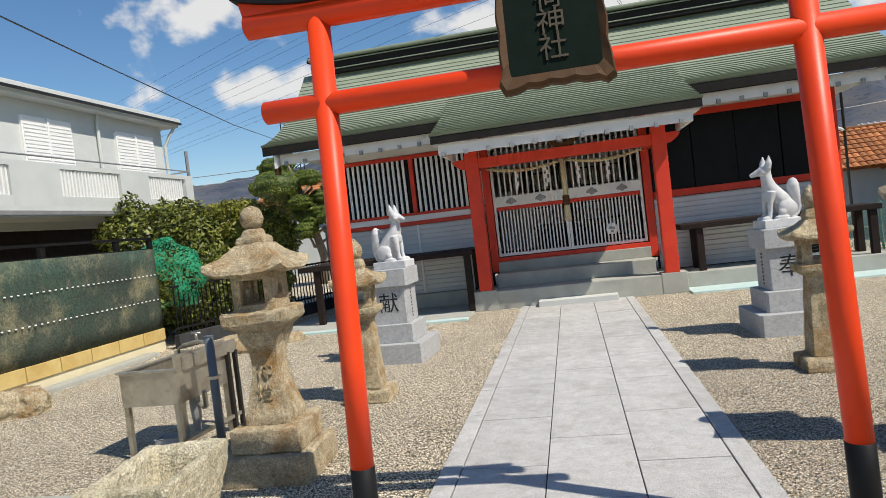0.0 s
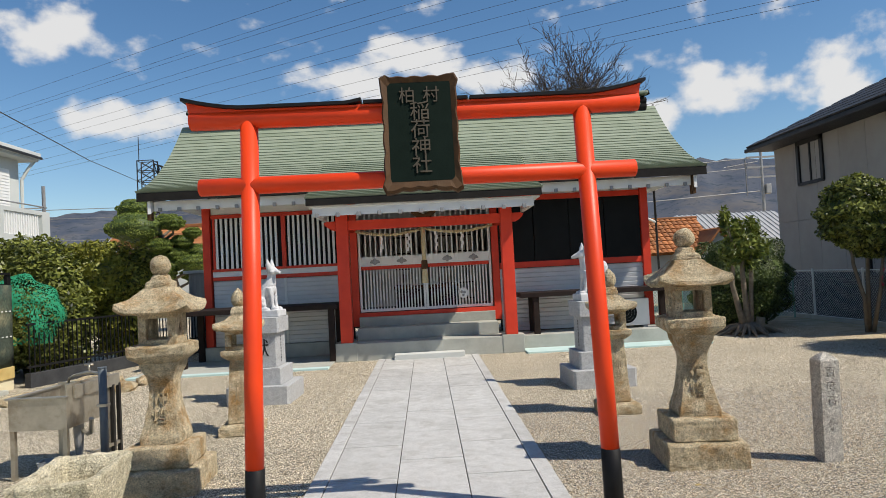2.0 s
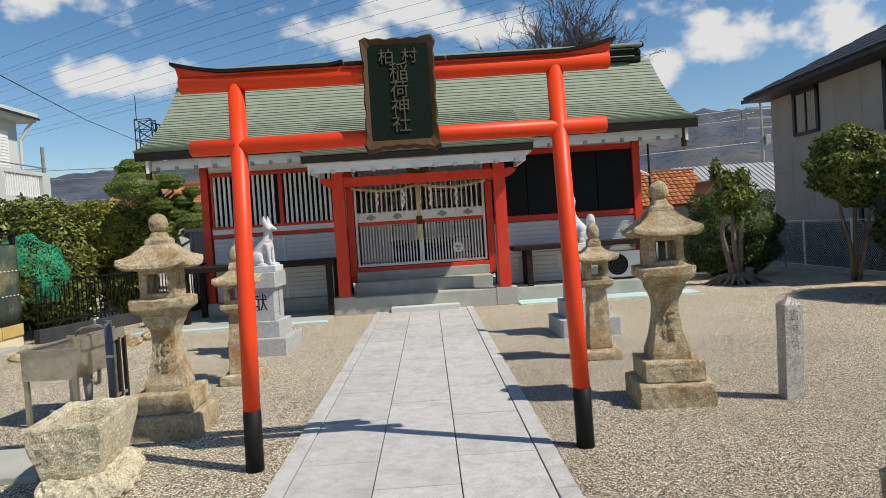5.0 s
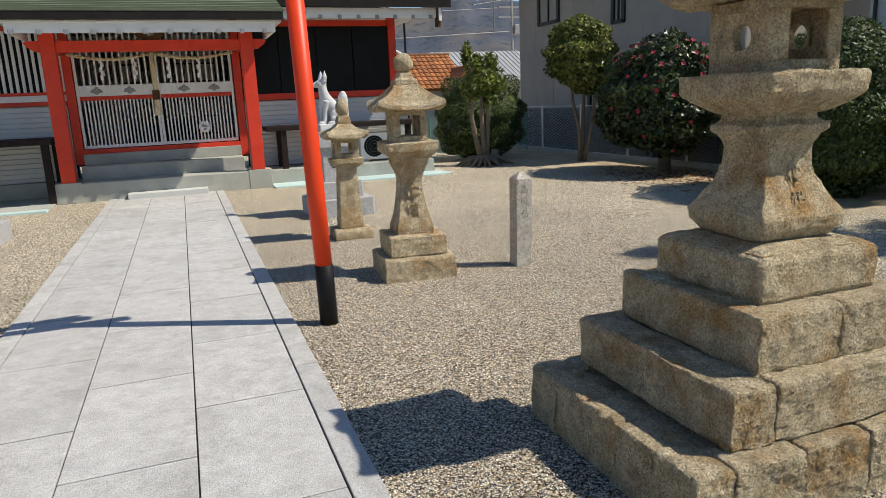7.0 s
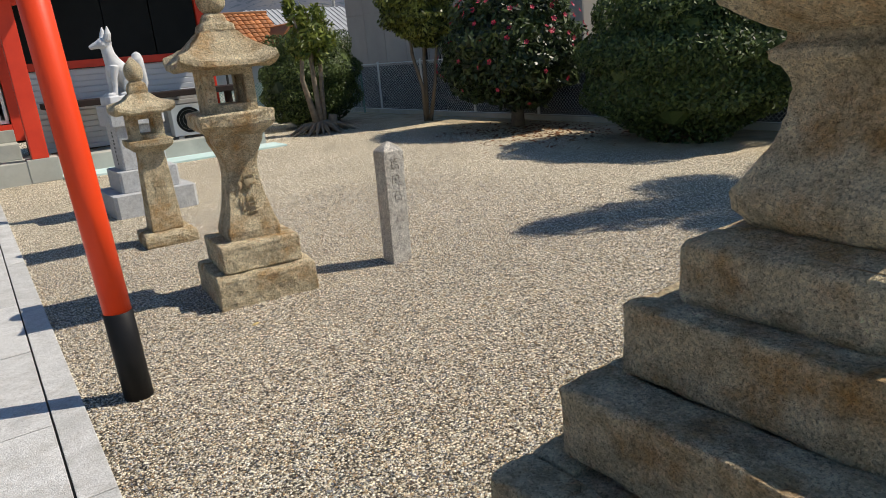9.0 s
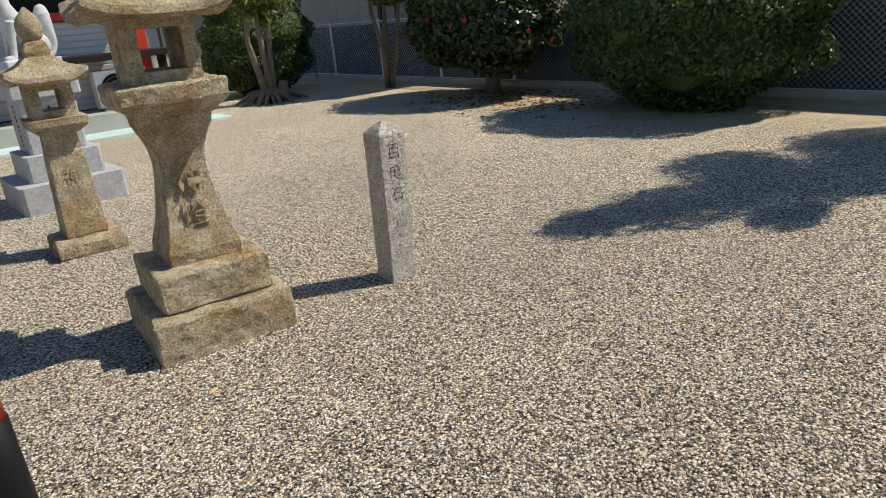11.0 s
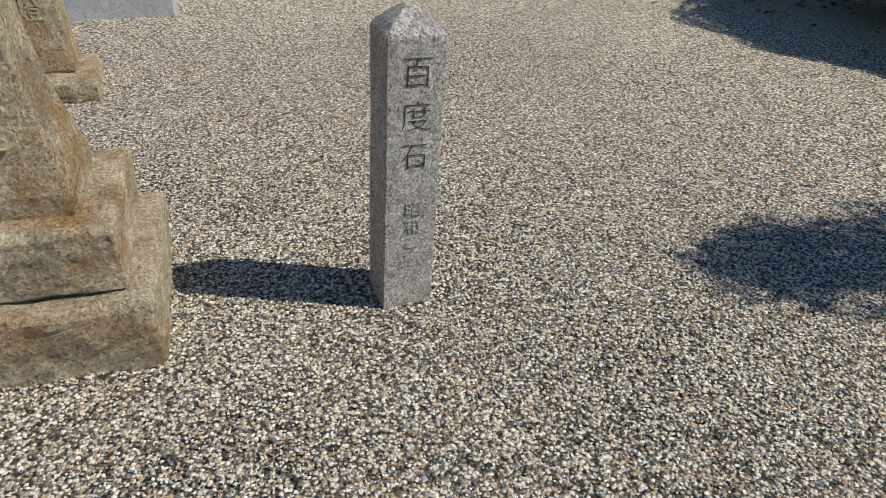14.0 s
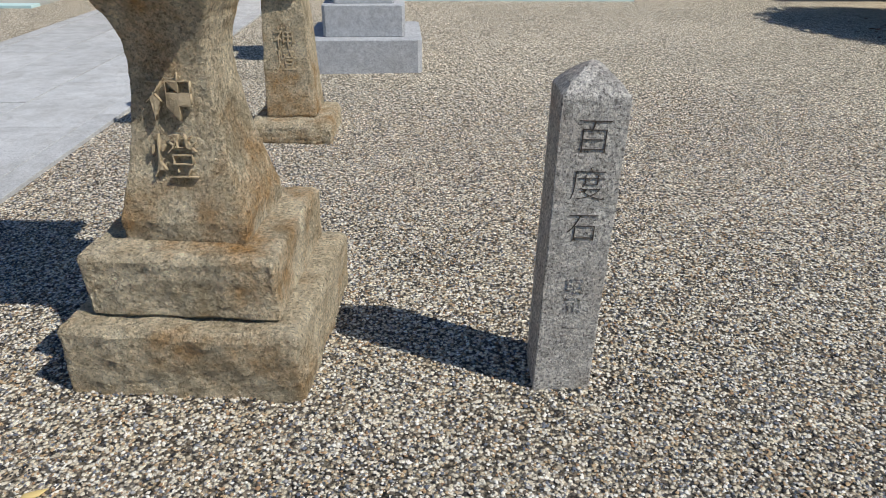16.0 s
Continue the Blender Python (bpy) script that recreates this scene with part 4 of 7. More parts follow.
    part("roof", kasa(0.35, 1.875, 2.10, 0.14, 0.07, 5.0, 0.008), OLD_GRANITE, t)
    part("finial", round_loft([(2.09, 0.13), (2.13, 0.14), (2.17, 0.09), (2.20, 0.07), (2.25, 0.10), (2.31, 0.1), (2.36, 0.07), (2.40, 0.01)], 18, 0.004, 2.0), OLD_GRANITE, t, smooth=True)


monument()


# ---- the shrine ----
WY = 14.8          # face of the main wall
shrine = thing("shrine_hall", pose(0.1, 14.8, 0), "white and vermilion shrine hall with green copper roof", "shrine")


def sbox(name, x0, x1, y0, y1, z0, z1, material, label="", bevel=0.006, parent=None):
    return part(name, boxed(x0 - 0.1, x1 - 0.1, y0 - WY, y1 - WY, z0, z1, bevel=bevel), material, parent or shrine, label)


def roof_z(s):
    return 3.66 + 1.98 * (0.40 * s + 0.60 * s * s)


def shrine_roof():
    half, y0, run = 5.95, 13.85, 2.95
    roof = part("roof", boxed(-half + 0.3, half - 0.3, -0.3, 3.9, 3.42, 3.46), WHITE_PAINT, shrine, "white boarded eave soffit")
    # decks under the copper, front and back
    for sgn, label in ((1, "front"), (-1, "back")):
        bm = bmesh.new()
        rows = []
        for i in range(13):
            s = i / 12
            y = (y0 + run * s) if sgn > 0 else (y0 + 2 * run - run * s)
            z = roof_z(s)
            rows.append([bm.verts.new((x, y - WY, z + dz)) for x in (-half + 0.02, half - 0.02) for dz in (-0.20, -0.03)])
        for a, b in zip(rows, rows[1:]):
            bm.faces.new((a[0], a[2], b[2], b[0]))
            bm.faces.new((a[1], b[1], b[3], a[3]))
            bm.faces.new((a[0], b[0], b[1], a[1]))
            bm.faces.new((a[2], a[3], b[3], b[2]))
        bm.faces.new((rows[0][0], rows[0][1], rows[0][3], rows[0][2]))
        bmesh.ops.recalc_face_normals(bm, faces=bm.faces)
        part("roof_deck", bm, EAVE_DARK, roof, "dark layered eave edge")
    n = 27
    for sgn in (1, -1):
        for i in range(n):
            s0, s1 = i / n, (i + 1.12) / n
            bm = bmesh.new()
            vs = []
            for s, dz in ((s0, 0.022), (min(1, s1), 0.0)):
                y = y0 - 0.02 + run * s if sgn > 0 else y0 + 0.02 + 2 * run - run * s
                for x in (-half, half):
                    for d in (-0.045, 0.0):
                        under = (0.05 if s == s0 and d else 0.0) * sgn
                        vs.append(bm.verts.new((x, y - WY + under, roof_z(s) + dz + d)))
            for f in ((0, 2, 3, 1), (1, 3, 7, 5), (0, 1, 5, 4), (2, 6, 7, 3), (4, 5, 7, 6), (0, 4, 6, 2)):
                bm.faces.new([vs[k] for k in f])
            bmesh.ops.recalc_face_normals(bm, faces=bm.faces)
            part("copper_course", bm, COPPER, roof)
    # box ridge with its cap and end ornaments
    ridge = part("ridge", boxed(-half + 0.48, half - 0.48, 1.72, 2.28, 5.55, 5.88, bevel=0.02), EAVE_DARK, shrine, "dark box ridge")
    part("ridge_cap", boxed(-half + 0.25, half - 0.25, 1.62, 2.38, 5.88, 5.96, bevel=0.03), COPPER, ridge, "green ridge cap")
    for z in (5.64, 5.82):
        part("ridge_band", boxed(-half + 0.43, half - 0.43, 1.70, 2.30, z, z + 0.025, bevel=0.008), COPPER, ridge)
    for s in (-1, 1):
        bm = bmesh.new()
        for y, z, r in ((1.9, 5.62, 0.12), (2.1, 5.62, 0.12), (1.85, 5.75, 0.09), (2.15, 5.75, 0.09), (2.0, 5.85, 0.10)):
            tube(bm, [(s * (half - 0.50), y, z), (s * (half - 0.26), y, z)], r, 14)
        part("ridge_end", bm, EAVE_DARK, ridge, "scrolled dark copper ridge end ornament")
        bm = bmesh.new()
        tube(bm, [(s * (half - 0.3), 2.0, 5.95), (s * (half - 0.2), 2.0, 5.98), (s * (half - 0.13), 2.0, 6.01)], [0.06, 0.07, 0.075], 12)
        part("ridge_tip", bm, EAVE_DARK, ridge)
    # white eave boards and their small metal nosings
    sbox("eave_board", -5.55, 5.75, 14.02, 14.08, 3.27, 3.47, WHITE_PAINT, "white eave board")
    me = finish("rafter_cap", boxed(-0.035, 0.035, 13.94 - WY, 14.0 - WY, 3.245, 3.325, bevel=0.01), GREY_METAL)
    for i in range(29):
        piece("rafter_cap", me, shrine, Matrix.Translation((-5.5 + i * 0.393, 0, 0)))
    for s in (-1, 1):
        bm = bmesh.new()
        pts = [(13.9, 3.46), (15.33, 4.13), (16.8, 5.4), (18.27, 4.13), (19.7, 3.46), (19.7, 3.2), (18.27, 3.83), (16.8, 5.05), (15.33, 3.83), (13.9, 3.2)]
        a = [bm.verts.new((s * (half - 0.28), y - WY, z)) for y, z in pts]
        b = [bm.verts.new((s * (half - 0.22), y - WY, z)) for y, z in pts]
        for k in range(len(pts)):
            j = (k + 1) % len(pts)
            bm.faces.new((a[k], a[j], b[j], b[k]))
        for ring in (a, b):
            for i0 in range(4):
                bm.faces.new((ring[i0], ring[i0 + 1], ring[8 - i0], ring[9 - i0]))
        bmesh.ops.recalc_face_normals(bm, faces=bm.faces)
        part("gable_board", bm, WHITE_PAINT, shrine, "white gable bargeboard")


def shrine_porch():
    x0, x1, y0, y1 = -2.16, 2.30, 12.45, 15.3
    def z(y):
        u = (y - y0) / (y1 - y0)
        return 3.20 + 1.12 * (0.78 * u + 0.22 * u * u)
    porch = part("porch_roof", boxed(x0 + 0.05 - 0.1, x1 - 0.05 - 0.1, y0 + 0.08 - WY, 14.0 - WY, 3.02, 3.05), WHITE_PAINT, shrine, "white porch soffit")
    bm = bmesh.new()
    rows = []
    for i in range(9):
        y = y0 + (y1 - y0) * i / 8
        rows.append([bm.verts.new((x - 0.1, y - WY, z(y) + dz)) for x in (x0 + 0.02, x1 - 0.02) for dz in (-0.15, -0.02)])
    for a, b in zip(rows, rows[1:]):
        bm.faces.new((a[0], a[2], b[2], b[0]))
        bm.faces.new((a[1], b[1], b[3], a[3]))
        bm.faces.new((a[0], b[0], b[1], a[1]))
        bm.faces.new((a[2], a[3], b[3], b[2]))
    bm.faces.new((rows[0][0], rows[0][1], rows[0][3], rows[0][2]))
    bmesh.ops.recalc_face_normals(bm, faces=bm.faces)
    part("porch_deck", bm, EAVE_DARK, porch, "dark layered eave edge")
    n = 20
    for i in range(n):
        ya, yb = y0 - 0.02 + (y1 - y0) * i / n, y0 + (y1 - y0) * min(1, (i + 1.1) / n)
        bm = bmesh.new()
        vs = []
        for y, dz in ((ya, 0.03), (yb, 0.0)):
            for x in (x0, x1):
                for d in (-0.04, 0.0):
                    vs.append(bm.verts.new((x - 0.1, y - WY + (0.045 if d and y == ya else 0), z(y) + dz + d)))
        for f in ((0, 2, 3, 1), (1, 3, 7, 5), (0, 1, 5, 4), (2, 6, 7, 3), (4, 5, 7, 6), (0, 4, 6, 2)):
            bm.faces.new([vs[k] for k in f])
        bmesh.ops.recalc_face_normals(bm, faces=bm.faces)
        part("copper_course", bm, COPPER, porch)
    sbox("porch_eave_board", -2.04, 2.14, 12.56, 12.61, 2.86, 3.045, WHITE_PAINT, "white porch eave board")
    for s, x in ((-1, -2.01), (1, 2.11)):
        sbox("porch_side_board", x - 0.03, x + 0.03, 12.62, 14.0, 2.86, 3.045, WHITE_PAINT)
    me = finish("rafter_cap", boxed(-0.035, 0.035, 12.49 - WY, 12.555 - WY, 2.83, 2.91, bevel=0.01), GREY_METAL)
    for i in range(11):
        piece("rafter_cap", me, shrine, Matrix.Translation((-2.05 + i * 0.39, 0, 0)))
    for x in (-1.62, 1.71):
        sbox("porch_post", x - 0.12, x + 0.12, 13.5, 13.74, 0.37, 2.98, VERMILION_WOOD, bevel=0.012)
    sbox("porch_beam", -1.5, 1.59, 13.54, 13.70, 2.64, 2.83, VERMILION_WOOD, bevel=0.01)
    for s, x in ((-1, -1.74), (1, 1.83)):
        bm = bmesh.new()
        pts = [(0, 2.64), (0.10, 2.66), (0.20, 2.73), (0.25, 2.80), (0.18, 2.83), (0, 2.83)]
        a = [bm.verts.new((x - 0.1 + s * u, 13.56 - WY, zz)) for u, zz in pts]
        b = [bm.verts.new((x - 0.1 + s * u, 13.68 - WY, zz)) for u, zz in pts]
        bm.faces.new(a)
        bm.faces.new(b)
        for k in range(6):
            bm.faces.new((a[k], a[(k + 1) % 6], b[(k + 1) % 6], b[k]))
        bmesh.ops.recalc_face_normals(bm, faces=bm.faces)
        part("beam_nose", bm, VERMILION_WOOD, shrine, "carved vermilion beam nose")
    for x in (-1.55, 1.62):
        sbox("tie_rail", x - 0.06, x + 0.06, 13.74, 14.74, 2.66, 2.82, VERMILION_WOOD)
    # frog-leg strut over the beam
    bm = bmesh.new()
    pts = [(-0.26, 2.93), (-0.2, 2.98), (0, 2.90), (0.2, 2.98), (0.26, 2.93), (0.14, 2.835), (-0.14, 2.835)]
    a = [bm.verts.new((u - 0.06, 13.58 - WY, zz)) for u, zz in pts]
    b = [bm.verts.new((u - 0.06, 13.66 - WY, zz)) for u, zz in pts]
    bm.faces.new(a)
    bm.faces.new(b)
    for k in range(7):
        bm.faces.new((a[k], a[(k + 1) % 7], b[(k + 1) % 7], b[k]))
    bmesh.ops.recalc_face_normals(bm, faces=bm.faces)
    part("strut", bm, BROWN_CARVED, shrine, "carved brown strut")


def corrugated(name, x0, x1, z0, z1, y, pitch=0.095):
    """White profiled metal cladding: flat courses with a shadow groove."""
    n = max(1, round((z1 - z0) / pitch))
    h = (z1 - z0) / n
    bm = bmesh.new()
    rows = []
    for i in range(n):
        za = z0 + i * h
        for dz, dy in ((0.0, 0.0), (h * 0.72, -0.012), (h * 0.80, -0.010), (h * 0.84, 0.030), (h * 0.98, 0.030)):
            rows.append([bm.verts.new((x - 0.1, y + dy - WY, za + dz)) for x in (x0, x1)])
    for a, b in zip(rows, rows[1:]):
        bm.faces.new((a[0], a[1], b[1], b[0]))
    bmesh.ops.recalc_face_normals(bm, faces=bm.faces)
    for f in bm.faces:
        if f.normal.y > 0:
            f.normal_flip()
    part(name, bm, WHITE_METAL, shrine, "white profiled metal cladding")


def shrine_walls():
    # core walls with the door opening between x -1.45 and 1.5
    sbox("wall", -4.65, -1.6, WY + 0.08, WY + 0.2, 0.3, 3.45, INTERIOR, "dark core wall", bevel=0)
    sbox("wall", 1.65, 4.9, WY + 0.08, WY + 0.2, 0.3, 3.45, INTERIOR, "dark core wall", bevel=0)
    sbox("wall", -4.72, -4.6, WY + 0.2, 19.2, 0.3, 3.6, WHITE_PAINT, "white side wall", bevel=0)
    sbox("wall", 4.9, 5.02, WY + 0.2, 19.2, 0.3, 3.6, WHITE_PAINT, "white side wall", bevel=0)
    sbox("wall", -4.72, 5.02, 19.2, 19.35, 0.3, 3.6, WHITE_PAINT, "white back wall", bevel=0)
    sbox("floor", -4.6, 4.9, WY + 0.2, 19.2, 0.55, 0.8, INTERIOR, "wooden hall floor, darkened for the dim inside", bevel=0)
    sbox("lintel", -1.6, 1.65, WY + 0.1, WY + 0.2, 3.25, 3.45, WHITE_PAINT, bevel=0)
    # posts
    for x, w in ((-4.73, 0.16), (4.95, 0.17)):
        sbox("post", x - w / 2, x + w / 2, WY - 0.06, WY + 0.1, 0.3, 3.42, VERMILION_WOOD)
    for x in (-1.53, 1.58):
        sbox("post", x - 0.075, x + 0.075, WY - 0.07, WY + 0.1, 0.6, 3.42, VERMILION_WOOD)
    # left bay: lattice windows over white panels
    sbox("rail", -4.63, -1.62, WY - 0.03, WY + 0.06, 3.12, 3.20, VERMILION_WOOD)
    sbox("panel", -4.63, -1.62, WY, WY + 0.06, 3.21, 3.44, WHITE_PAINT, "white frieze panel")
    sbox("rail", -4.63, -1.62, WY - 0.03, WY + 0.06, 1.955, 2.01, VERMILION_WOOD)
    sbox("panel", -4.63, -1.62, WY, WY + 0.06, 1.835, 1.953, WHITE_PAINT, "white panel")
    sbox("rail", -4.63, -1.62, WY - 0.035, WY + 0.06, 1.755, 1.833, VERMILION_WOOD)
    sbox("mullion", -3.10, -3.01, WY - 0.04, WY + 0.06, 2.012, 3.118, VERMILION_WOOD)
    sbox("mullion", -4.60, -4.55, WY - 0.03, WY + 0.06, 2.012, 3.118, VERMILION_WOOD)
    # Black sheet stands in for the unlit depth behind the lattice
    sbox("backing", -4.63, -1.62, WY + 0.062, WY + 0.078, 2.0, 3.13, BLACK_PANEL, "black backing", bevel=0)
    bars(shrine, "lattice_bar", [-4.62 + 0.108 * i for i in range(13)] + [-3.04 + 0.108 * i for i in range(13)], 0.05, -0.01, 0.03, 2.012, 3.118, WHITE_PAINT)
    corrugated("cladding", -4.62, -3.08, 0.32, 1.75, WY + 0.02)
    corrugated("cladding", -3.03, -1.63, 0.32, 1.75, WY + 0.02)
    sbox("cover_strip", -3.08, -3.03, WY - 0.01, WY + 0.05, 0.32, 1.75, WHITE_PAINT)
    # right bay: black shutters over white cladding
    sbox("rail", 1.68, 4.86, WY - 0.03, WY + 0.06, 3.19, 3.31, VERMILION_WOOD)
    sbox("panel", 1.68, 4.86, WY, WY + 0.06, 3.312, 3.44, WHITE_PAINT, "white frieze panel")
    sbox("rail", 1.68, 4.86, WY - 0.035, WY + 0.06, 1.70, 1.83, VERMILION_WOOD)
    for i in range(4):
        a = 1.67 + i * 0.7975
        sbox("shutter", a + 0.005, a + 0.79, WY + (0.0 if i % 2 else 0.025), WY + 0.07, 1.832, 3.188, BLACK_PANEL, "black sliding shutter")
    corrugated("cladding", 1.67, 4.86, 0.32, 1.69, WY + 0.02, 0.10)


def shrine_doors():
    for s, a, b in ((0, -1.44, 0.012), (1, 0.018, 1.48)):
        d = sbox("door", a, a + 0.05, WY - 0.02, WY + 0.03, 0.9, 3.2, WHITE_PAINT, "closed white lattice door leaf")
        sbox("stile", b - 0.05, b, WY - 0.02, WY + 0.03, 0.9, 3.2, WHITE_PAINT, parent=d)
        sbox("bottom_rail", a + 0.05, b - 0.05, WY - 0.018, WY + 0.03, 0.9, 0.96, WHITE_PAINT, parent=d)
        sbox("top_rail", a + 0.05, b - 0.05, WY - 0.018, WY + 0.03, 3.12, 3.2, WHITE_PAINT, parent=d)
        sbox("middle_rail", a + 0.05, b - 0.05, WY - 0.022, WY + 0.03, 1.825, 1.90, VERMILION_WOOD, parent=d)
        sbox("panel", a + 0.05, b - 0.05, WY - 0.014, WY + 0.03, 1.902, 2.11, WHITE_PAINT, parent=d)
        n = 20
        me = finish("lattice_bar", boxed(-0.014, 0.014, 0.0, 0.025, 0.96, 1.825), WHITE_PAINT)
        for i in range(1, n):
            piece("lattice_bar", me, d, Matrix.Translation((a - 0.1 + 0.05 + (b - a - 0.1) * i / n, 0, 0)))
        n = 12
        me = finish("lattice_bar", boxed(-0.015, 0.015, 0.0, 0.025, 2.11, 3.12), WHITE_PAINT)
        for i in range(1, n):
            piece("lattice_bar", me, d, Matrix.Translation((a - 0.1 + 0.05 + (b - a - 0.1) * i / n, 0, 0)))
        for cx in (a + 0.36, a + 0.95) if s == 0 else (a + 0.5, a + 1.08):
            bm = bmesh.new()
            for u, v, r in ((-0.055, 0, 0.042), (0.055, 0, 0.042), (0, 0.03, 0.045), (0, -0.02, 0.05), (-0.09, -0.012, 0.022), (0.09, -0.012, 0.022)):
                bmesh.ops.create_uvsphere(bm, u_segments=10, v_segments=6, radius=1, matrix=Matrix.Translation((cx - 0.1 + u, -0.014, 2.0 + v)) @ Matrix.Diagonal((r, 0.012, r, 1)))
            part("crest", bm, GREY_METAL, d, "grey metal cloud crest")
        if s == 1:
            bm = bmesh.new()
            tube(bm, [(0.73, -0.02, 1.22), (0.73, 0.0, 1.22)], 0.115, 24)
            disc = part("emblem", bm, WHITE_PAINT, d, "round white emblem")
            bm = bmesh.new()
            tube(bm, [(0.70, -0.024, 1.24), (0.70, -0.02, 1.24)], 0.035, 10)
            tube(bm, [(0.76, -0.024, 1.23), (0.76, -0.02, 1.23)], 0.03, 10)
            tube(bm, [(0.73, -0.024, 1.17), (0.73, -0.02, 1.17)], 0.028, 10)
            part("emblem_mark", bm, GREY_METAL, disc)
    sbox("notice", -0.24, -0.15, WY - 0.022, WY - 0.015, 1.94, 2.03, PAPER, "small white notice with red mark")
    # sill and steps
    sbox("sill", -1.46, 1.5, WY - 0.09, WY + 0.1, 0.80, 0.885, VERMILION_WOOD)
    steps = thing("porch_steps", pose(0, 0, 0), "grey concrete porch steps in front of the hall", "steps")
    part("base_step", boxed(-1.87, 1.95, 13.5, 14.7, -0.05, 0.345, bevel=0.012), CONCRETE, steps)
    for x in (-1.64, 1.73):
        part("post_pad", boxed(x - 0.22, x + 0.22, 13.49, 13.86, 0.0, 0.37, bevel=0.01), CONCRETE, steps)
    part("upper_step", boxed(-1.46, 1.5, 14.1, 14.75, 0.345, 0.60, bevel=0.012), CONCRETE, steps)
    part("top_step", boxed(-1.46, 1.5, 14.62, 14.8, 0.60, 0.80, bevel=0.01), CONCRETE, steps)
    ob = new("doorstep_slab", finish("doorstep_slab", box(bmesh.new(), -0.67, 0.72, 13.2, 13.495, -0.01, 0.12, 0.012), PALE_CONCRETE))
    tagged(ob, "worn pale stone slab at the foot of the porch steps", "step")


def hall_inside():
    """What shows dimly behind the door lattice."""
    t = thing("paper_screen", pose(0, 0, 0), "white paper screens on dark grids inside the hall", "screen")
    for x in (-0.75, 0.35, 0.85):
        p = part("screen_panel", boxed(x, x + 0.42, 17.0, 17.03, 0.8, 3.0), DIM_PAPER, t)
        for k in range(5):
            part("grid_bar", boxed(x, x + 0.42, 16.98, 16.998, 1.0 + 0.4 * k, 1.03 + 0.4 * k), DARK_WOOD, p)
        for k in range(3):
            part("grid_bar", boxed(x + 0.2 * k, x + 0.02 + 0.2 * k, 16.975, 16.996, 0.8, 3.0), DARK_WOOD, p)
    t = thing("offering_box", pose(0, 0, 0), "dark wooden offering box behind the doors", "box")
    part("body", boxed(-0.7, 0.75, 15.5, 16.0, 0.8, 1.35, bevel=0.02), DARK_WOOD, t)
    part("grille", boxed(-0.72, 0.77, 15.48, 16.02, 1.35, 1.42, bevel=0.01), BROWN_CARVED, t)


def rope_and_paper():
    t = thing("straw_rope", pose(0, 0, 0), "twisted straw rope with white paper streamers over the doors", "shimenawa rope")
    bm = bmesh.new()
    for k in range(2):
        pts = []
        for i in range(90):
            u = i / 89
            x = -1.4 + 2.86 * u
            sag = 0.10 * math.sin(math.pi * ((u * 2) % 1.0))
            a = u * 90 + k * math.pi
            pts.append((x, 13.95 + 0.016 * math.cos(a), 2.63 - sag + 0.016 * math.sin(a)))
        tube(bm, pts, 0.02, 6)
    part("rope", bm, ROPE, t, smooth=True)
    for x in (-0.86, -0.30, 0.28, 0.82):
        bm = bmesh.new()
        for k in range(5):
            dx = 0.016 * (1 if k % 2 else -1)
            box(bm, x + dx - 0.022, x + dx + 0.022, 13.945 + 0.004 * k, 13.948 + 0.004 * k, 2.47 - 0.075 * k, 2.55 - 0.075 * k)
        part("paper_streamer", bm, PAPER, t)
    t = thing("bell_rope", pose(0, 0, 0), "thick cream bell rope with tassel hanging at the doors", "bell rope")
    bm = bmesh.new()
    tube(bm, [(0.01, 13.85, 2.7), (0.01, 13.85, 2.1), (0.012, 13.85, 1.92)], 0.045, 10)
    part("cord", bm, ROPE, t, smooth=True)
    part("collar", boxed(-0.055, 0.075, 13.79, 13.91, 1.78, 1.96, bevel=0.02), BROWN_CARVED, t, "brown wooden collar")
    bm = bmesh.new()
    tube(bm, [(0.01, 13.85, 1.78), (0.01, 13.85, 1.65), (0.01, 13.85, 1.49)], [0.045, 0.06, 0.07], 12)
    part("tassel", bm, ROPE, t)


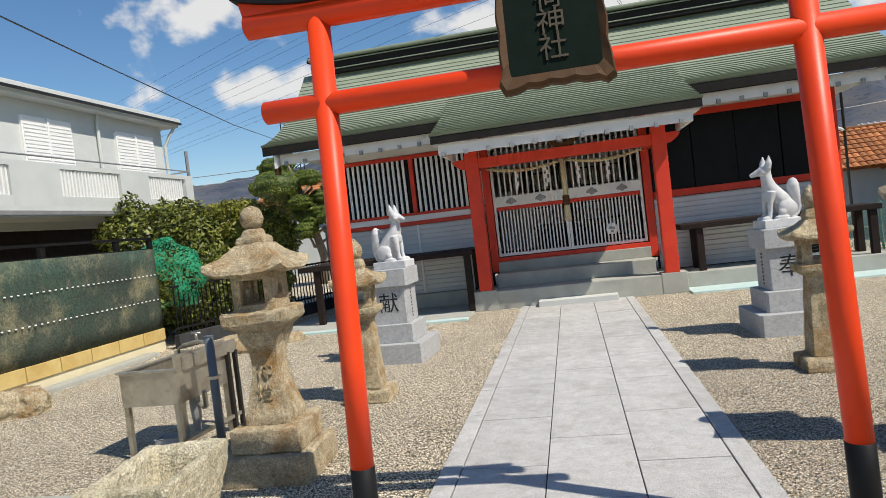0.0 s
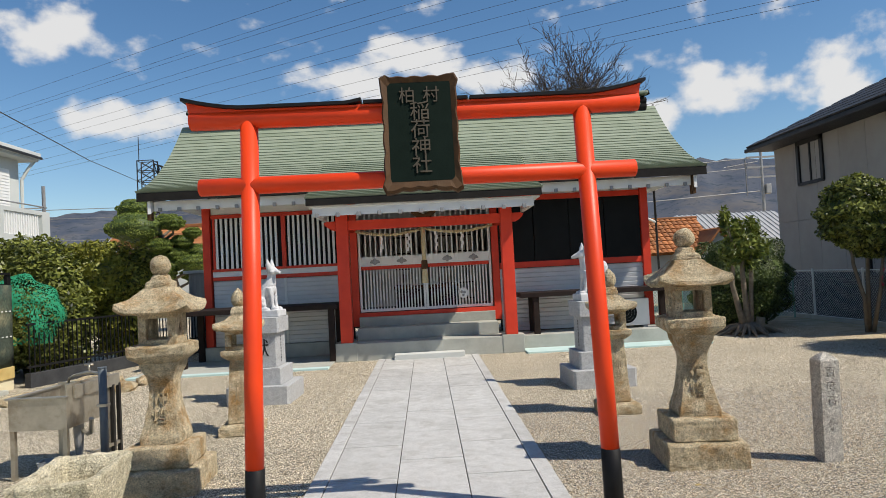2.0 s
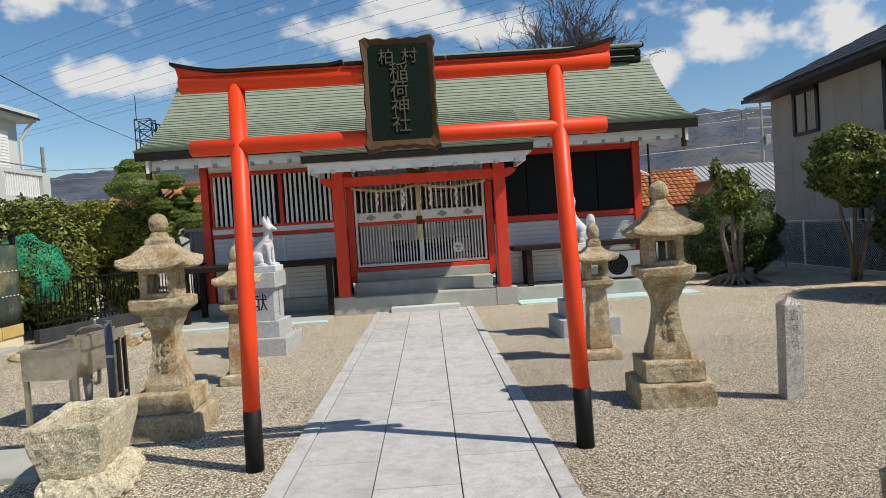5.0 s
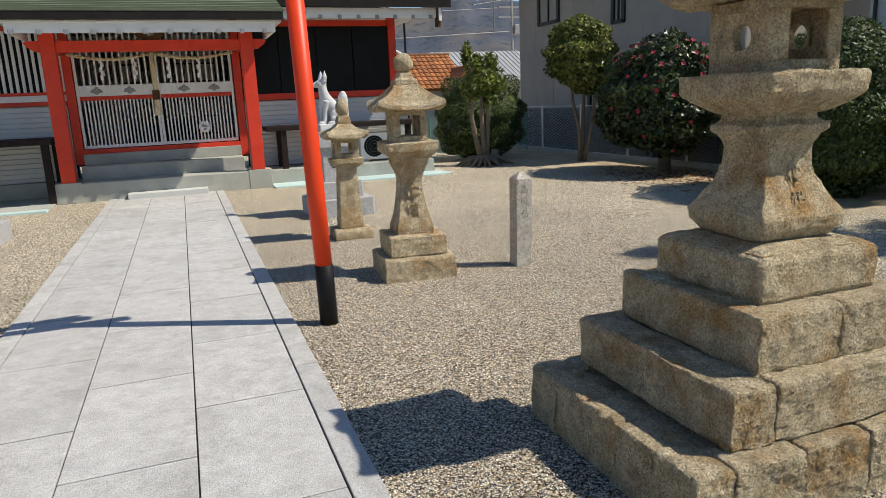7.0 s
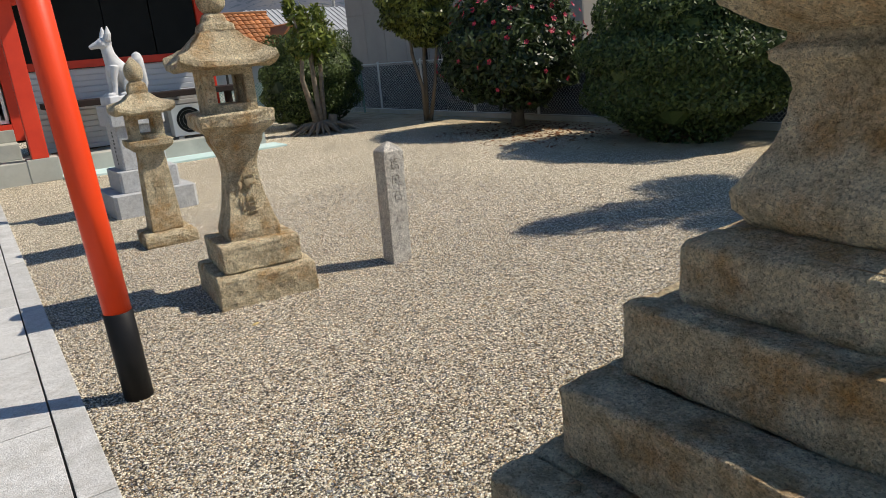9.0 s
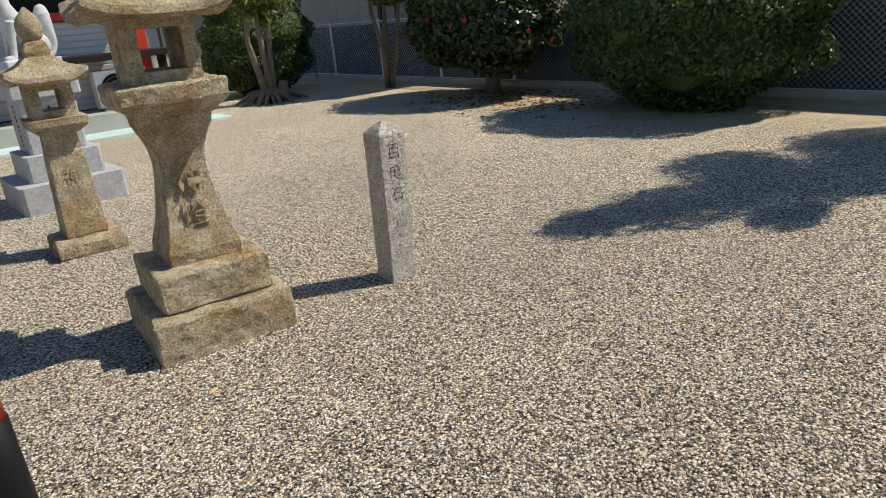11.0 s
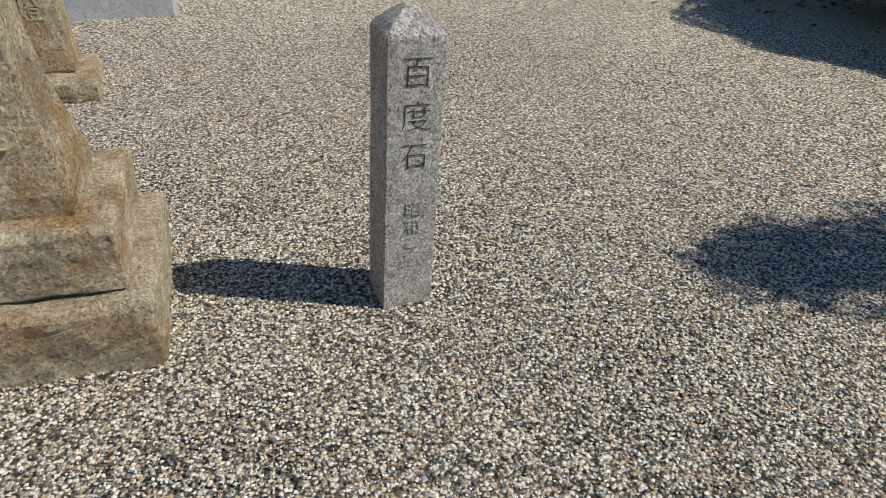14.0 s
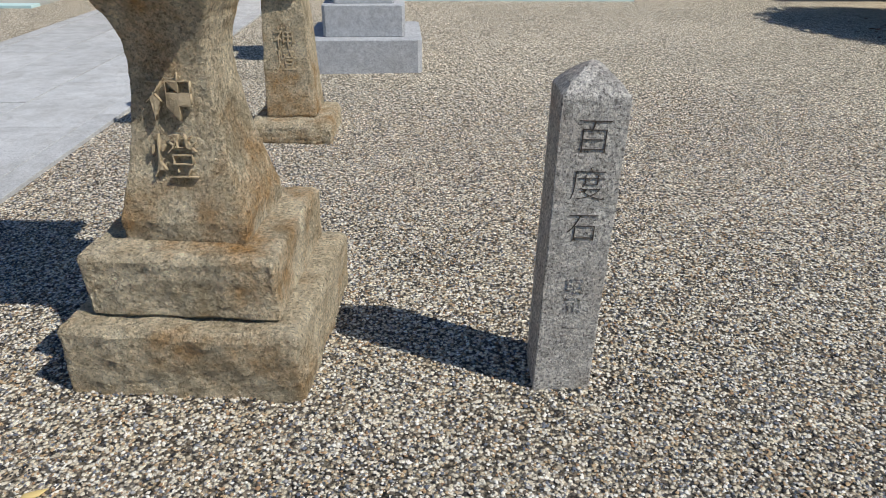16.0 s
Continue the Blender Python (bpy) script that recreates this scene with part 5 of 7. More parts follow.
def benches_and_terrace():
    for name, x0, x1, zt, zb, yb in (("left", -5.2, -1.78, 1.17, 0.03, 13.5), ("right", 1.97, 5.3, 1.17, 0.3, 14.0)):
        t = thing("veranda_bench", pose(0, 0, 0), "long dark brown wooden bench along the hall wall", "bench", "veranda benches")
        part("top", boxed(x0, x1, yb - 0.08, 14.72, zt - 0.1, zt, bevel=0.012), DARK_WOOD, t)
        for x in (x0 + 0.33, x1 - 0.13):
            for y in (yb, 14.6):
                part("leg", boxed(x - 0.06, x + 0.06, y - 0.04, y + 0.08, zb, zt - 0.1, bevel=0.008), DARK_WOOD, t)
    t = thing("terrace_right", pose(0, 0, 0), "grey-green concrete terrace along the hall", "terrace", kind="structure")
    part("slab", boxed(1.952, 5.5, 13.86, 14.8, -0.02, 0.3, bevel=0.012), CONCRETE, t)
    part("apron", boxed(1.952, 5.65, 13.2, 13.86, -0.02, 0.035, bevel=0.01), CYAN_PAINT, t, "faded cyan painted apron")
    t = thing("terrace_left", pose(0, 0, 0), "grey concrete floor with faded cyan edge", "terrace", kind="structure")
    part("slab", boxed(-5.6, -1.872, 12.72, 14.8, -0.02, 0.03, bevel=0.006), CONCRETE, t)
    part("edge", boxed(-5.6, -1.872, 12.5, 12.72, -0.02, 0.035, bevel=0.006), CYAN_PAINT, t)
    part("plinth", boxed(-4.8, -1.873, 14.62, 14.8, 0.03, 0.32, bevel=0.01), CONCRETE, t)
    # air conditioner under the bench
    t = thing("air_conditioner", pose(4.35, 14.35, 0.3), "white outdoor air conditioner unit with round fan grille", "air conditioner")
    part("case", boxed(-0.4, 0.4, -0.14, 0.14, 0.05, 0.62, bevel=0.015), WHITE_PAINT, t)
    for x in (-0.3, 0.3):
        part("foot", boxed(x - 0.05, x + 0.05, -0.16, 0.16, 0.0, 0.05), GREY_METAL, t)
    # No hole in the case: a black disc paints the opening's shade
    bm = bmesh.new()
    tube(bm, [(-0.1, -0.146, 0.33), (-0.1, -0.141, 0.33)], 0.23, 28)
    part("fan_opening", bm, BLACK_PANEL, t, "black disc standing in for the shaded fan opening")
    for r in (0.06, 0.12, 0.18, 0.23):
        bm = bmesh.new()
        tube(bm, [(-0.1 + r * math.cos(a), -0.152, 0.33 + r * math.sin(a)) for a in [math.tau * k / 24 for k in range(25)]], 0.0025, 5)
        part("grille_ring", bm, GREY_METAL, t)


for x in (-5.62, 5.78):
    sbox("bargeboard_end", x - 0.035, x + 0.035, 13.93, 14.1, 3.08, 3.47, BROWN_CARVED, "brown bargeboard end")
shrine_roof()
shrine_porch()
shrine_walls()
shrine_doors()
hall_inside()
rope_and_paper()
benches_and_terrace()


# ---- trees, shrubs and fences ----
def shrub(name, lobes, count, size, leaf, seed, label, category="shrub", trunk=None, flowers=0, shell=0.6, slim=0.45, group=""):
    x, y = lobes[0][0], lobes[0][1]
    t = thing(name, pose(x, y, 0), label, category, group)
    loc = [(a - x, b - y, c, d, e, f) for a, b, c, d, e, f in lobes]
    piece("crown", leaves("crown", loc, count, size, leaf, seed, shell, slim=slim), t)
    core = 0.86 if shell > 0.75 else 0.76 if shell > 0.4 else 0.35
    # twiggy dark heart that stops one seeing straight through
    bm = bmesh.new()
    for a, b, c, d, e, f in loc:
        r = bmesh.ops.create_icosphere(bm, subdivisions=3, radius=1, matrix=Matrix.Translation((a, b, c)) @ Matrix.Diagonal((d * core, e * core, f * core, 1)))
        for v in r["verts"]:
            v.co += noise.noise_vector(v.co * 3.1) * 0.16 * min(d, e, f)
    part("inner_foliage", bm, leaf, t)
    for k, (pts, radii) in enumerate(trunk or []):
        bm = bmesh.new()
        tube(bm, [(a - x, b - y, c) for a, b, c in pts], radii, 9)
        part("trunk", bm, BARK, t, smooth=True)
    if flowers:
        rng = random.Random(seed)
        bm = bmesh.new()
        for _ in range(flowers):
            a, b, c, d, e, f = loc[rng.randrange(len(loc))]
            v = Vector((rng.gauss(0, 1), rng.gauss(0, 1), rng.gauss(0.75, 0.7))).normalized()
            p = Vector((a + v.x * d * 1.08, b + v.y * e * 1.08, c + v.z * f * 1.08))
            r = rng.uniform(0.025, 0.042)
            q = v.to_track_quat("Z", "Y").to_matrix().to_4x4()
            for j in range(5):
                m = Matrix.Translation(p) @ q @ Matrix.Rotation(math.tau * j / 5, 4, "Z")
                vs = [bm.verts.new(m @ Vector(w)) for w in ((0, 0, 0), (r, -r * 0.5, r * 0.4), (r * 1.3, 0, r * 0.6), (r, r * 0.5, r * 0.4))]
                bm.faces.new(vs)
        part("blossom", bm, PETAL, t, "scattered red camellia blossoms")["kind"] = "stuff"
    return t


def right_side():
    # slim tree of three stems over a root mound
    t = shrub("slim_tree", [(6.95, 14.5, 1.95, 0.42, 0.4, 0.34), (6.58, 14.4, 2.5, 0.14, 0.14, 0.3), (6.85, 14.5, 2.32, 0.2, 0.2, 0.28), (7.2, 14.5, 2.35, 0.2, 0.2, 0.24), (6.72, 14.5, 1.75, 0.26, 0.26, 0.3), (7.3, 14.45, 1.95, 0.24, 0.24, 0.34), (7.12, 14.5, 1.55, 0.22, 0.22, 0.2)], 1900, 0.075, LEAF_BRIGHT, 11,
              "slim three-stemmed tree with glossy leaves on a root mound", "tree",
              [([(6.95, 14.5, 0.0), (6.82, 14.48, 0.5), (6.68, 14.45, 1.1), (6.75, 14.4, 1.9), (6.6, 14.4, 2.5)], [0.09, 0.065, 0.05, 0.035, 0.012]),
               ([(7.0, 14.5, 0.0), (6.98, 14.5, 0.6), (6.95, 14.5, 1.3), (7.0, 14.5, 2.4)], [0.09, 0.06, 0.05, 0.015]),
               ([(7.06, 14.52, 0.0), (7.1, 14.52, 0.6), (7.14, 14.5, 1.3), (7.2, 14.5, 2.4)], [0.08, 0.05, 0.045, 0.012]),
               ([(7.2, 14.42, 0.0), (7.22, 14.42, 0.2), (7.25, 14.42, 0.36)], [0.12, 0.1, 0.09])], shell=0.25, slim=0.34)
    bm = bmesh.new()
    rng = random.Random(5)
    for k in range(26):
        a = math.tau * k / 26 + rng.uniform(-0.1, 0.1)
        r = rng.uniform(0.35, 0.75)
        tube(bm, [(0.05, 0, 0.2), (0.05 + r * 0.5 * math.cos(a), r * 0.5 * math.sin(a), 0.14 + rng.uniform(0, 0.06)), (0.05 + r * math.cos(a), r * math.sin(a), -0.02)], [0.07, 0.05, 0.015], 6)
    part("root_mound", bm, BARK, t, "tangled exposed roots")
    shrub("clipped_shrub", [(7.75, 16.3, 1.1, 1.2, 0.9, 1.15), (7.3, 16.2, 0.85, 0.85, 0.7, 0.8)], 30000, 0.034, LEAF_CLIP, 12, "large dark rounded evergreen shrub", "shrub",
          [([(7.75, 16.3, 0), (7.75, 16.3, 0.6)], [0.08, 0.07])], shell=0.85)
    shrub("standard_tree", [(9.05, 13.6, 2.42, 0.82, 0.82, 0.72), (9.0, 13.55, 2.85, 0.55, 0.55, 0.4), (9.15, 13.4, 2.05, 0.62, 0.62, 0.5)], 22000, 0.05, LEAF_MID, 13, "rounded evergreen tree with bare grey stems", "tree",
          [([(9.05, 13.6, 0), (9.0, 13.55, 0.7), (8.85, 13.6, 1.4), (8.8, 13.6, 2.3)], [0.05, 0.042, 0.036, 0.02]),
           ([(9.1, 13.62, 0), (9.12, 13.6, 0.8), (9.15, 13.6, 1.5), (9.2, 13.6, 2.5)], [0.05, 0.042, 0.036, 0.02]),
           ([(9.14, 13.55, 0), (9.25, 13.4, 0.9), (9.3, 13.3, 1.7), (9.3, 13.3, 2.4)], [0.045, 0.038, 0.03, 0.02])])
    shrub("camellia", [(9.1, 10.75, 1.4, 1.15, 1.4, 1.0), (9.1, 10.7, 1.95, 0.8, 0.95, 0.62), (8.95, 10.2, 1.1, 0.85, 0.9, 0.7), (9.0, 11.3, 1.1, 0.85, 0.9, 0.7)], 24000, 0.055, LEAF_DARK, 14, "dense dark camellia with red blossoms and stout trunk", "shrub",
          [([(9.15, 10.7, 0), (9.15, 10.7, 0.4), (9.1, 10.65, 0.9)], [0.13, 0.11, 0.09])], 180, shell=0.72)
    shrub("round_shrub", [(8.98, 7.05, 1.06, 1.25, 1.55, 1.1), (8.98, 6.85, 1.28, 1.05, 1.3, 0.98)], 70000, 0.032, LEAF_CLIP, 15, "very large clipped round evergreen shrub", "shrub",
          [([(9.1, 7.05, 0), (9.1, 7.05, 0.5)], [0.12, 0.1])], shell=0.86)
    # pine beside the yard whose boughs shade the gravel
    lobes = [(8.4, 3.35, 3.3, 0.7, 0.55, 0.22), (7.6, 3.7, 3.25, 0.65, 0.45, 0.2), (6.95, 3.95, 3.2, 0.42, 0.28, 0.14), (9.1, 3.1, 3.5, 0.6, 0.55, 0.25), (7.75, 3.05, 3.2, 0.38, 0.22, 0.14), (8.9, 3.9, 3.4, 0.6, 0.5, 0.22), (9.6, 2.6, 3.7, 0.8, 0.6, 0.3), (10.2, 3.3, 3.5, 0.8, 0.6, 0.3)]
    t = shrub("pine_tree", lobes, 20000, 0.075, LEAF_PINE, 16, "leaning pine with layered boughs at the yard's edge", "tree",
              [([(8.75, 4.3, 0), (8.85, 4.1, 0.9), (8.7, 3.7, 2.0), (8.5, 3.4, 3.2)], [0.15, 0.13, 0.1, 0.05]),
               ([(8.7, 3.6, 2.5), (7.8, 3.7, 3.0), (6.9, 3.95, 3.2)], [0.06, 0.04, 0.015])], shell=0.2, slim=0.12)
    shrub("pine_tree", [(8.3, -1.2, 3.6, 0.9, 0.8, 0.35), (7.2, -0.1, 3.3, 0.7, 0.45, 0.22), (6.1, 1.15, 3.05, 0.45, 0.10, 0.06), (5.6, 1.75, 3.0, 0.3, 0.05, 0.04), (9.1, -1.8, 4.0, 0.9, 0.8, 0.4)], 14000, 0.075, LEAF_PINE, 18, "pine with a long low bough reaching over the gravel", "tree",
          [([(8.9, -1.7, 0), (8.8, -1.6, 1.5), (8.5, -1.3, 3.4)], [0.16, 0.13, 0.07]), ([(8.6, -1.4, 2.6), (7.2, -0.1, 3.1), (5.5, 1.85, 3.0)], [0.07, 0.05, 0.015])], shell=0.2, slim=0.12)
    # chain-link fence
    t = thing("chain_link_fence", pose(9.95, 0, 0), "low galvanised chain-link fence with steel posts", "fence")
    y0, y1, h = 1.0, 19.0, 1.25
    for k in range(10):
        y = y0 + 2.0 * k
        bm = bmesh.new()
        tube(bm, [(0, y, -0.02), (0, y, h + 0.05)], 0.028, 8)
        part("post", bm, WIRE_METAL, t)
    for z, r in ((h, 0.012), (0.1, 0.012)):
        bm = bmesh.new()
        tube(bm, [(0, y0, z), (0, y1, z)], r, 6)
        part("rail", bm, WIRE_METAL, t)
    part("kerb", boxed(-0.06, 0.06, y0, y1, -0.02, 0.1, bevel=0.01), CONCRETE, t)
    bm = bmesh.new()
    step = 0.075
    n = int((y1 - y0) / step)
    for k in range(-16, n):
        for d in (1, -1):
            a = y0 + k * step
            b = a + (h - 0.1)
            za, zb = (0.1, h) if d > 0 else (h, 0.1)
            lo, hi = max(a, y0), min(b, y1)
            if hi - lo < 0.05:
                continue
            f = lambda yy: za + (zb - za) * (yy - a) / (b - a)
            tube(bm, [(0.004 * d, lo, f(lo)), (0.004 * d, hi, f(hi))], 0.0026, 3, False)
    part("wire_mesh", bm, WIRE_METAL, t, "diamond wire mesh")["kind"] = "stuff"
    t = thing("green_mesh_fence", pose(0, 17.7, 0), "low green wire mesh fence behind the hall", "fence")
    for k in range(4):
        bm = bmesh.new()
        tube(bm, [(5.3 + 1.5 * k, 0, -0.02), (5.3 + 1.5 * k, 0, 1.1)], 0.025, 8)
        part("post", bm, GREEN_WIRE, t)
    bm = bmesh.new()
    for k in range(-12, 60):
        for d in (1, -1):
            a = 5.3 + 0.08 * k
            lo, hi = max(a, 5.3), min(a + 1.0, 9.8)
            if hi - lo > 0.05:
                f = lambda xx: 0.06 + (xx - a) if d > 0 else 1.06 - (xx - a)
                tube(bm, [(lo, 0.004 * d, f(lo)), (hi, 0.004 * d, f(hi))], 0.006, 3, False)
    part("wire_mesh", bm, GREEN_WIRE, t, "green diamond mesh")["kind"] = "stuff"
    t = thing("block_wall", pose(10.3, 0, 0), "dark stained concrete block wall behind the fence", "wall", kind="structure")
    for r in range(6):
        part("block_course", boxed(0, 0.15, -3.0, 20.0, 0.2 * r - 0.02, 0.2 * r + 0.175), DARK_BLOCK, t)
    # fallen leaves under the camellia
    rng = np.random.default_rng(3)
    n = 900
    c = np.stack([8.6 + rng.normal(0, 0.6, n), 9.6 + rng.normal(0, 0.9, n), 0.008 + 0.01 * rng.random(n)], 1)
    a = rng.random(n) * 6.28
    s = 0.02 + 0.025 * rng.random(n)
    d1 = np.stack([np.cos(a) * s, np.sin(a) * s, 0.006 * rng.normal(size=n)], 1)
    d2 = np.stack([-np.sin(a) * s * 0.5, np.cos(a) * s * 0.5, 0.006 * rng.normal(size=n)], 1)
    v = np.stack([c - d1, c + d2, c + d1, c - d2], 1).reshape(-1, 3)
    ob = new("fallen_leaves", from_arrays("fallen_leaves", v, np.arange(4 * n).reshape(-1, 4), leafy("dry_leaf", (0.10, 0.035, 0.012), (0.26, 0.11, 0.04), 0.7, 0.1)))
    lone = bmesh.new()
    tube(lone, [(-0.03, 0, 0.004), (-0.012, 0.004, 0.010), (0.012, -0.003, 0.012), (0.034, 0.002, 0.006)], [0.002, 0.012, 0.011, 0.001], 6)
    dry = new("dry_leaf", finish("dry_leaf", lone, YELLOW_BOARD, True))
    dry.matrix_basis = pose(1.976, 4.912, 0.006, 0, 0, 35) @ Matrix.Diagonal((1, 1, 0.45, 1))
    tagged(dry, "curled yellow-brown dry leaf lying on the gravel", "leaf")
    tagged(ob, "reddish brown fallen leaves and petals on the soil", "fallen leaves", kind="stuff")


right_side()


def window(parent, side, y0, y1, z0, z1, x, frame_mat=FRAME_DARK, curtain=True):
    """A window in a wall that runs along y; side is the way the wall faces along x."""
    w = part("window", boxed(min(x, x - side * 0.1), max(x, x - side * 0.1), y0 + 0.06, y1 - 0.06, z0 + 0.06, z1 - 0.06), GLASS_DARK, parent, "dark window glass")
    a, b = x - side * 0.05, x + side * 0.06
    lo, hi = min(a, b), max(a, b)
    part("frame", boxed(lo, hi, y0 - 0.03, y0 + 0.09, z0, z1), frame_mat, w)
    part("frame", boxed(lo, hi, y1 - 0.09, y1 + 0.03, z0, z1), frame_mat, w)
    part("frame", boxed(lo, hi, y0 - 0.03, y1 + 0.03, z1 - 0.12, z1 + 0.05), frame_mat, w)
    part("sill", boxed(lo, hi, y0, y1, z0 - 0.03, z0 + 0.06), frame_mat, w)
    part("mullion", boxed(lo + 0.02, hi - 0.02, (y0 + y1) / 2 - 0.025, (y0 + y1) / 2 + 0.025, z0, z1), frame_mat, w)
    if curtain:
        part("curtain", boxed(min(x + side * 0.004, x + side * 0.012), max(x + side * 0.004, x + side * 0.012), y0 + 0.08, y0 + (y1 - y0) * 0.42, z0 + 0.07, z1 - 0.1), INTERIOR, w, "dim curtain")


def beige_house():
    """The two-storey house beyond the fence, seen from its shaded side."""
    t = thing("beige_house", pose(12.52, 16.8, -0.225) @ Matrix.Scale(1.15, 4), "two-storey beige panelled house with dark slate roof", "house")
    y0, y1 = -4.0, 5.6
    part("wall", boxed(0, 7, y0, y1, -0.02, 5.0), TAN_WALL, t)
    for k, z0 in enumerate((0.3, 2.62)):
        z1 = 2.6 if k == 0 else 4.95
        n = 9
        me = finish("panel", box(bmesh.new(), -0.022, 0.0, -(y1 - y0) / n / 2 + 0.005, (y1 - y0) / n / 2 - 0.005, z0, z1, 0.003), TAN_WALL)
        for i in range(n):
            piece("panel", me, t, Matrix.Translation((0, y0 + (y1 - y0) * (i + 0.5) / n, 0)))
    part("foundation", boxed(-0.03, 7, y0, y1, -0.02, 0.3), CONCRETE, t)
    # hipped roof, its slope rising away from the fence
    bm = bmesh.new()
    e, f = 0.75, 0.2
    vs = [bm.verts.new(p) for p in ((-e, y0 - e, 5.0), (-e, y1 + f, 5.0), (7 + e, y1 + f, 5.0), (7 + e, y0 - e, 5.0), (3.5, y0 + 3.0, 7.0), (3.5, y1 - 3.0, 7.0),
                                    (-e, y0 - e, 4.86), (-e, y1 + f, 4.86), (7 + e, y1 + f, 4.86), (7 + e, y0 - e, 4.86))]
    for ids in ((0, 4, 5, 1), (1, 5, 2), (2, 5, 4, 3), (3, 4, 0), (0, 1, 7, 6), (1, 2, 8, 7), (2, 3, 9, 8), (3, 0, 6, 9), (6, 7, 8, 9)):
        bm.faces.new([vs[k] for k in ids])
    bmesh.ops.recalc_face_normals(bm, faces=bm.faces)
    roof = part("roof", bm, DARK_ROOF, t, "dark slate hipped roof")
    for i in range(9):
        s = i / 9
        ya, yb = y0 - e + (3.0 + e) * s, y1 + f - (3.0 + f) * s
        x, z = -e + (3.5 + e) * s, 5.0 + 2.0 * s
        part("slate_course", boxed(x - 0.05, x + 0.35, ya + 0.05, yb - 0.05, z + 0.01, z + 0.045), DARK_ROOF, roof).matrix_basis = Matrix.Translation((x, 0, z)) @ Matrix.Rotation(-math.atan2(2.0, 3.5 + e), 4, "Y") @ Matrix.Translation((-x, 0, -z))
    part("gutter", boxed(-e - 0.1, -e, y0 - e, y1 + f, 4.84, 4.95, bevel=0.02), DARK_ROOF, t, "dark gutter")
    window(t, -1, 3.1, 4.3, 3.62, 4.86, -0.02, curtain=False)
    window(t, -1, -0.05, 0.45, 3.25, 4.83, -0.02, curtain=False)
    window(t, -1, 0.2, 1.5, 0.95, 1.75, -0.02, curtain=False)
    part("awning", boxed(-0.5, 0.0, -2.2, -0.9, 2.55, 2.62), FRAME_DARK, t, "dark window awning")
    # television aerial
    bm = bmesh.new()
    tube(bm, [(-0.5, y1 + 0.9, 3.6), (-0.5, y1 + 0.9, 4.75)], 0.02, 6)
    for k in range(5):
        tube(bm, [(-1.1 + 0.22 * k, y1 + 0.75, 4.55 + 0.03 * k), (-1.1 + 0.22 * k, y1 + 1.1, 4.55 + 0.03 * k)], 0.008, 4)
    tube(bm, [(-1.2, y1 + 0.9, 4.52), (-0.1, y1 + 0.9, 4.68)], 0.012, 5)
    part("aerial", bm, GREY_METAL, t, "television aerial")
    # pale tiled neighbour behind the round shrub
    t = thing("tiled_house", pose(13.0, 4.0, 0), "pale tiled house with grey lean-to roof", "house")
    part("wall", boxed(0, 6, -5, 5.6, -0.02, 5.5), STUCCO, t)
    me = finish("wall_tile", boxed(-0.018, 0.0, 0.006, 0.414, 0.006, 0.254, bevel=0.003), STUCCO)
    for k in range(13):
        for j in range(18):
            piece("wall_tile", me, t, Matrix.Translation((0, 5.18 - 0.42 * j, 1.95 + 0.26 * k)))
    for y in (5.45, 3.2):
        bm = bmesh.new()
        tube(bm, [(-0.07, y, 0.0), (-0.07, y, 5.3)], 0.035, 8)
        part("cable_duct", bm, FRAME_DARK, t, "dark cable duct")
    part("lean_to_roof", boxed(-1.4, 0.0, -4, 5.4, 1.82, 1.9, bevel=0.02), GREY_TILE, t, "grey lean-to roof")
    bm = bmesh.new()
    tube(bm, [(-0.06, 2.3, 1.9), (-0.06, 2.3, 5.4)], 0.05, 8)
    part("downpipe", bm, GREY_METAL, t)
    window(t, -1, -1.2, 0.4, 2.5, 3.6, 0.0)


beige_house()


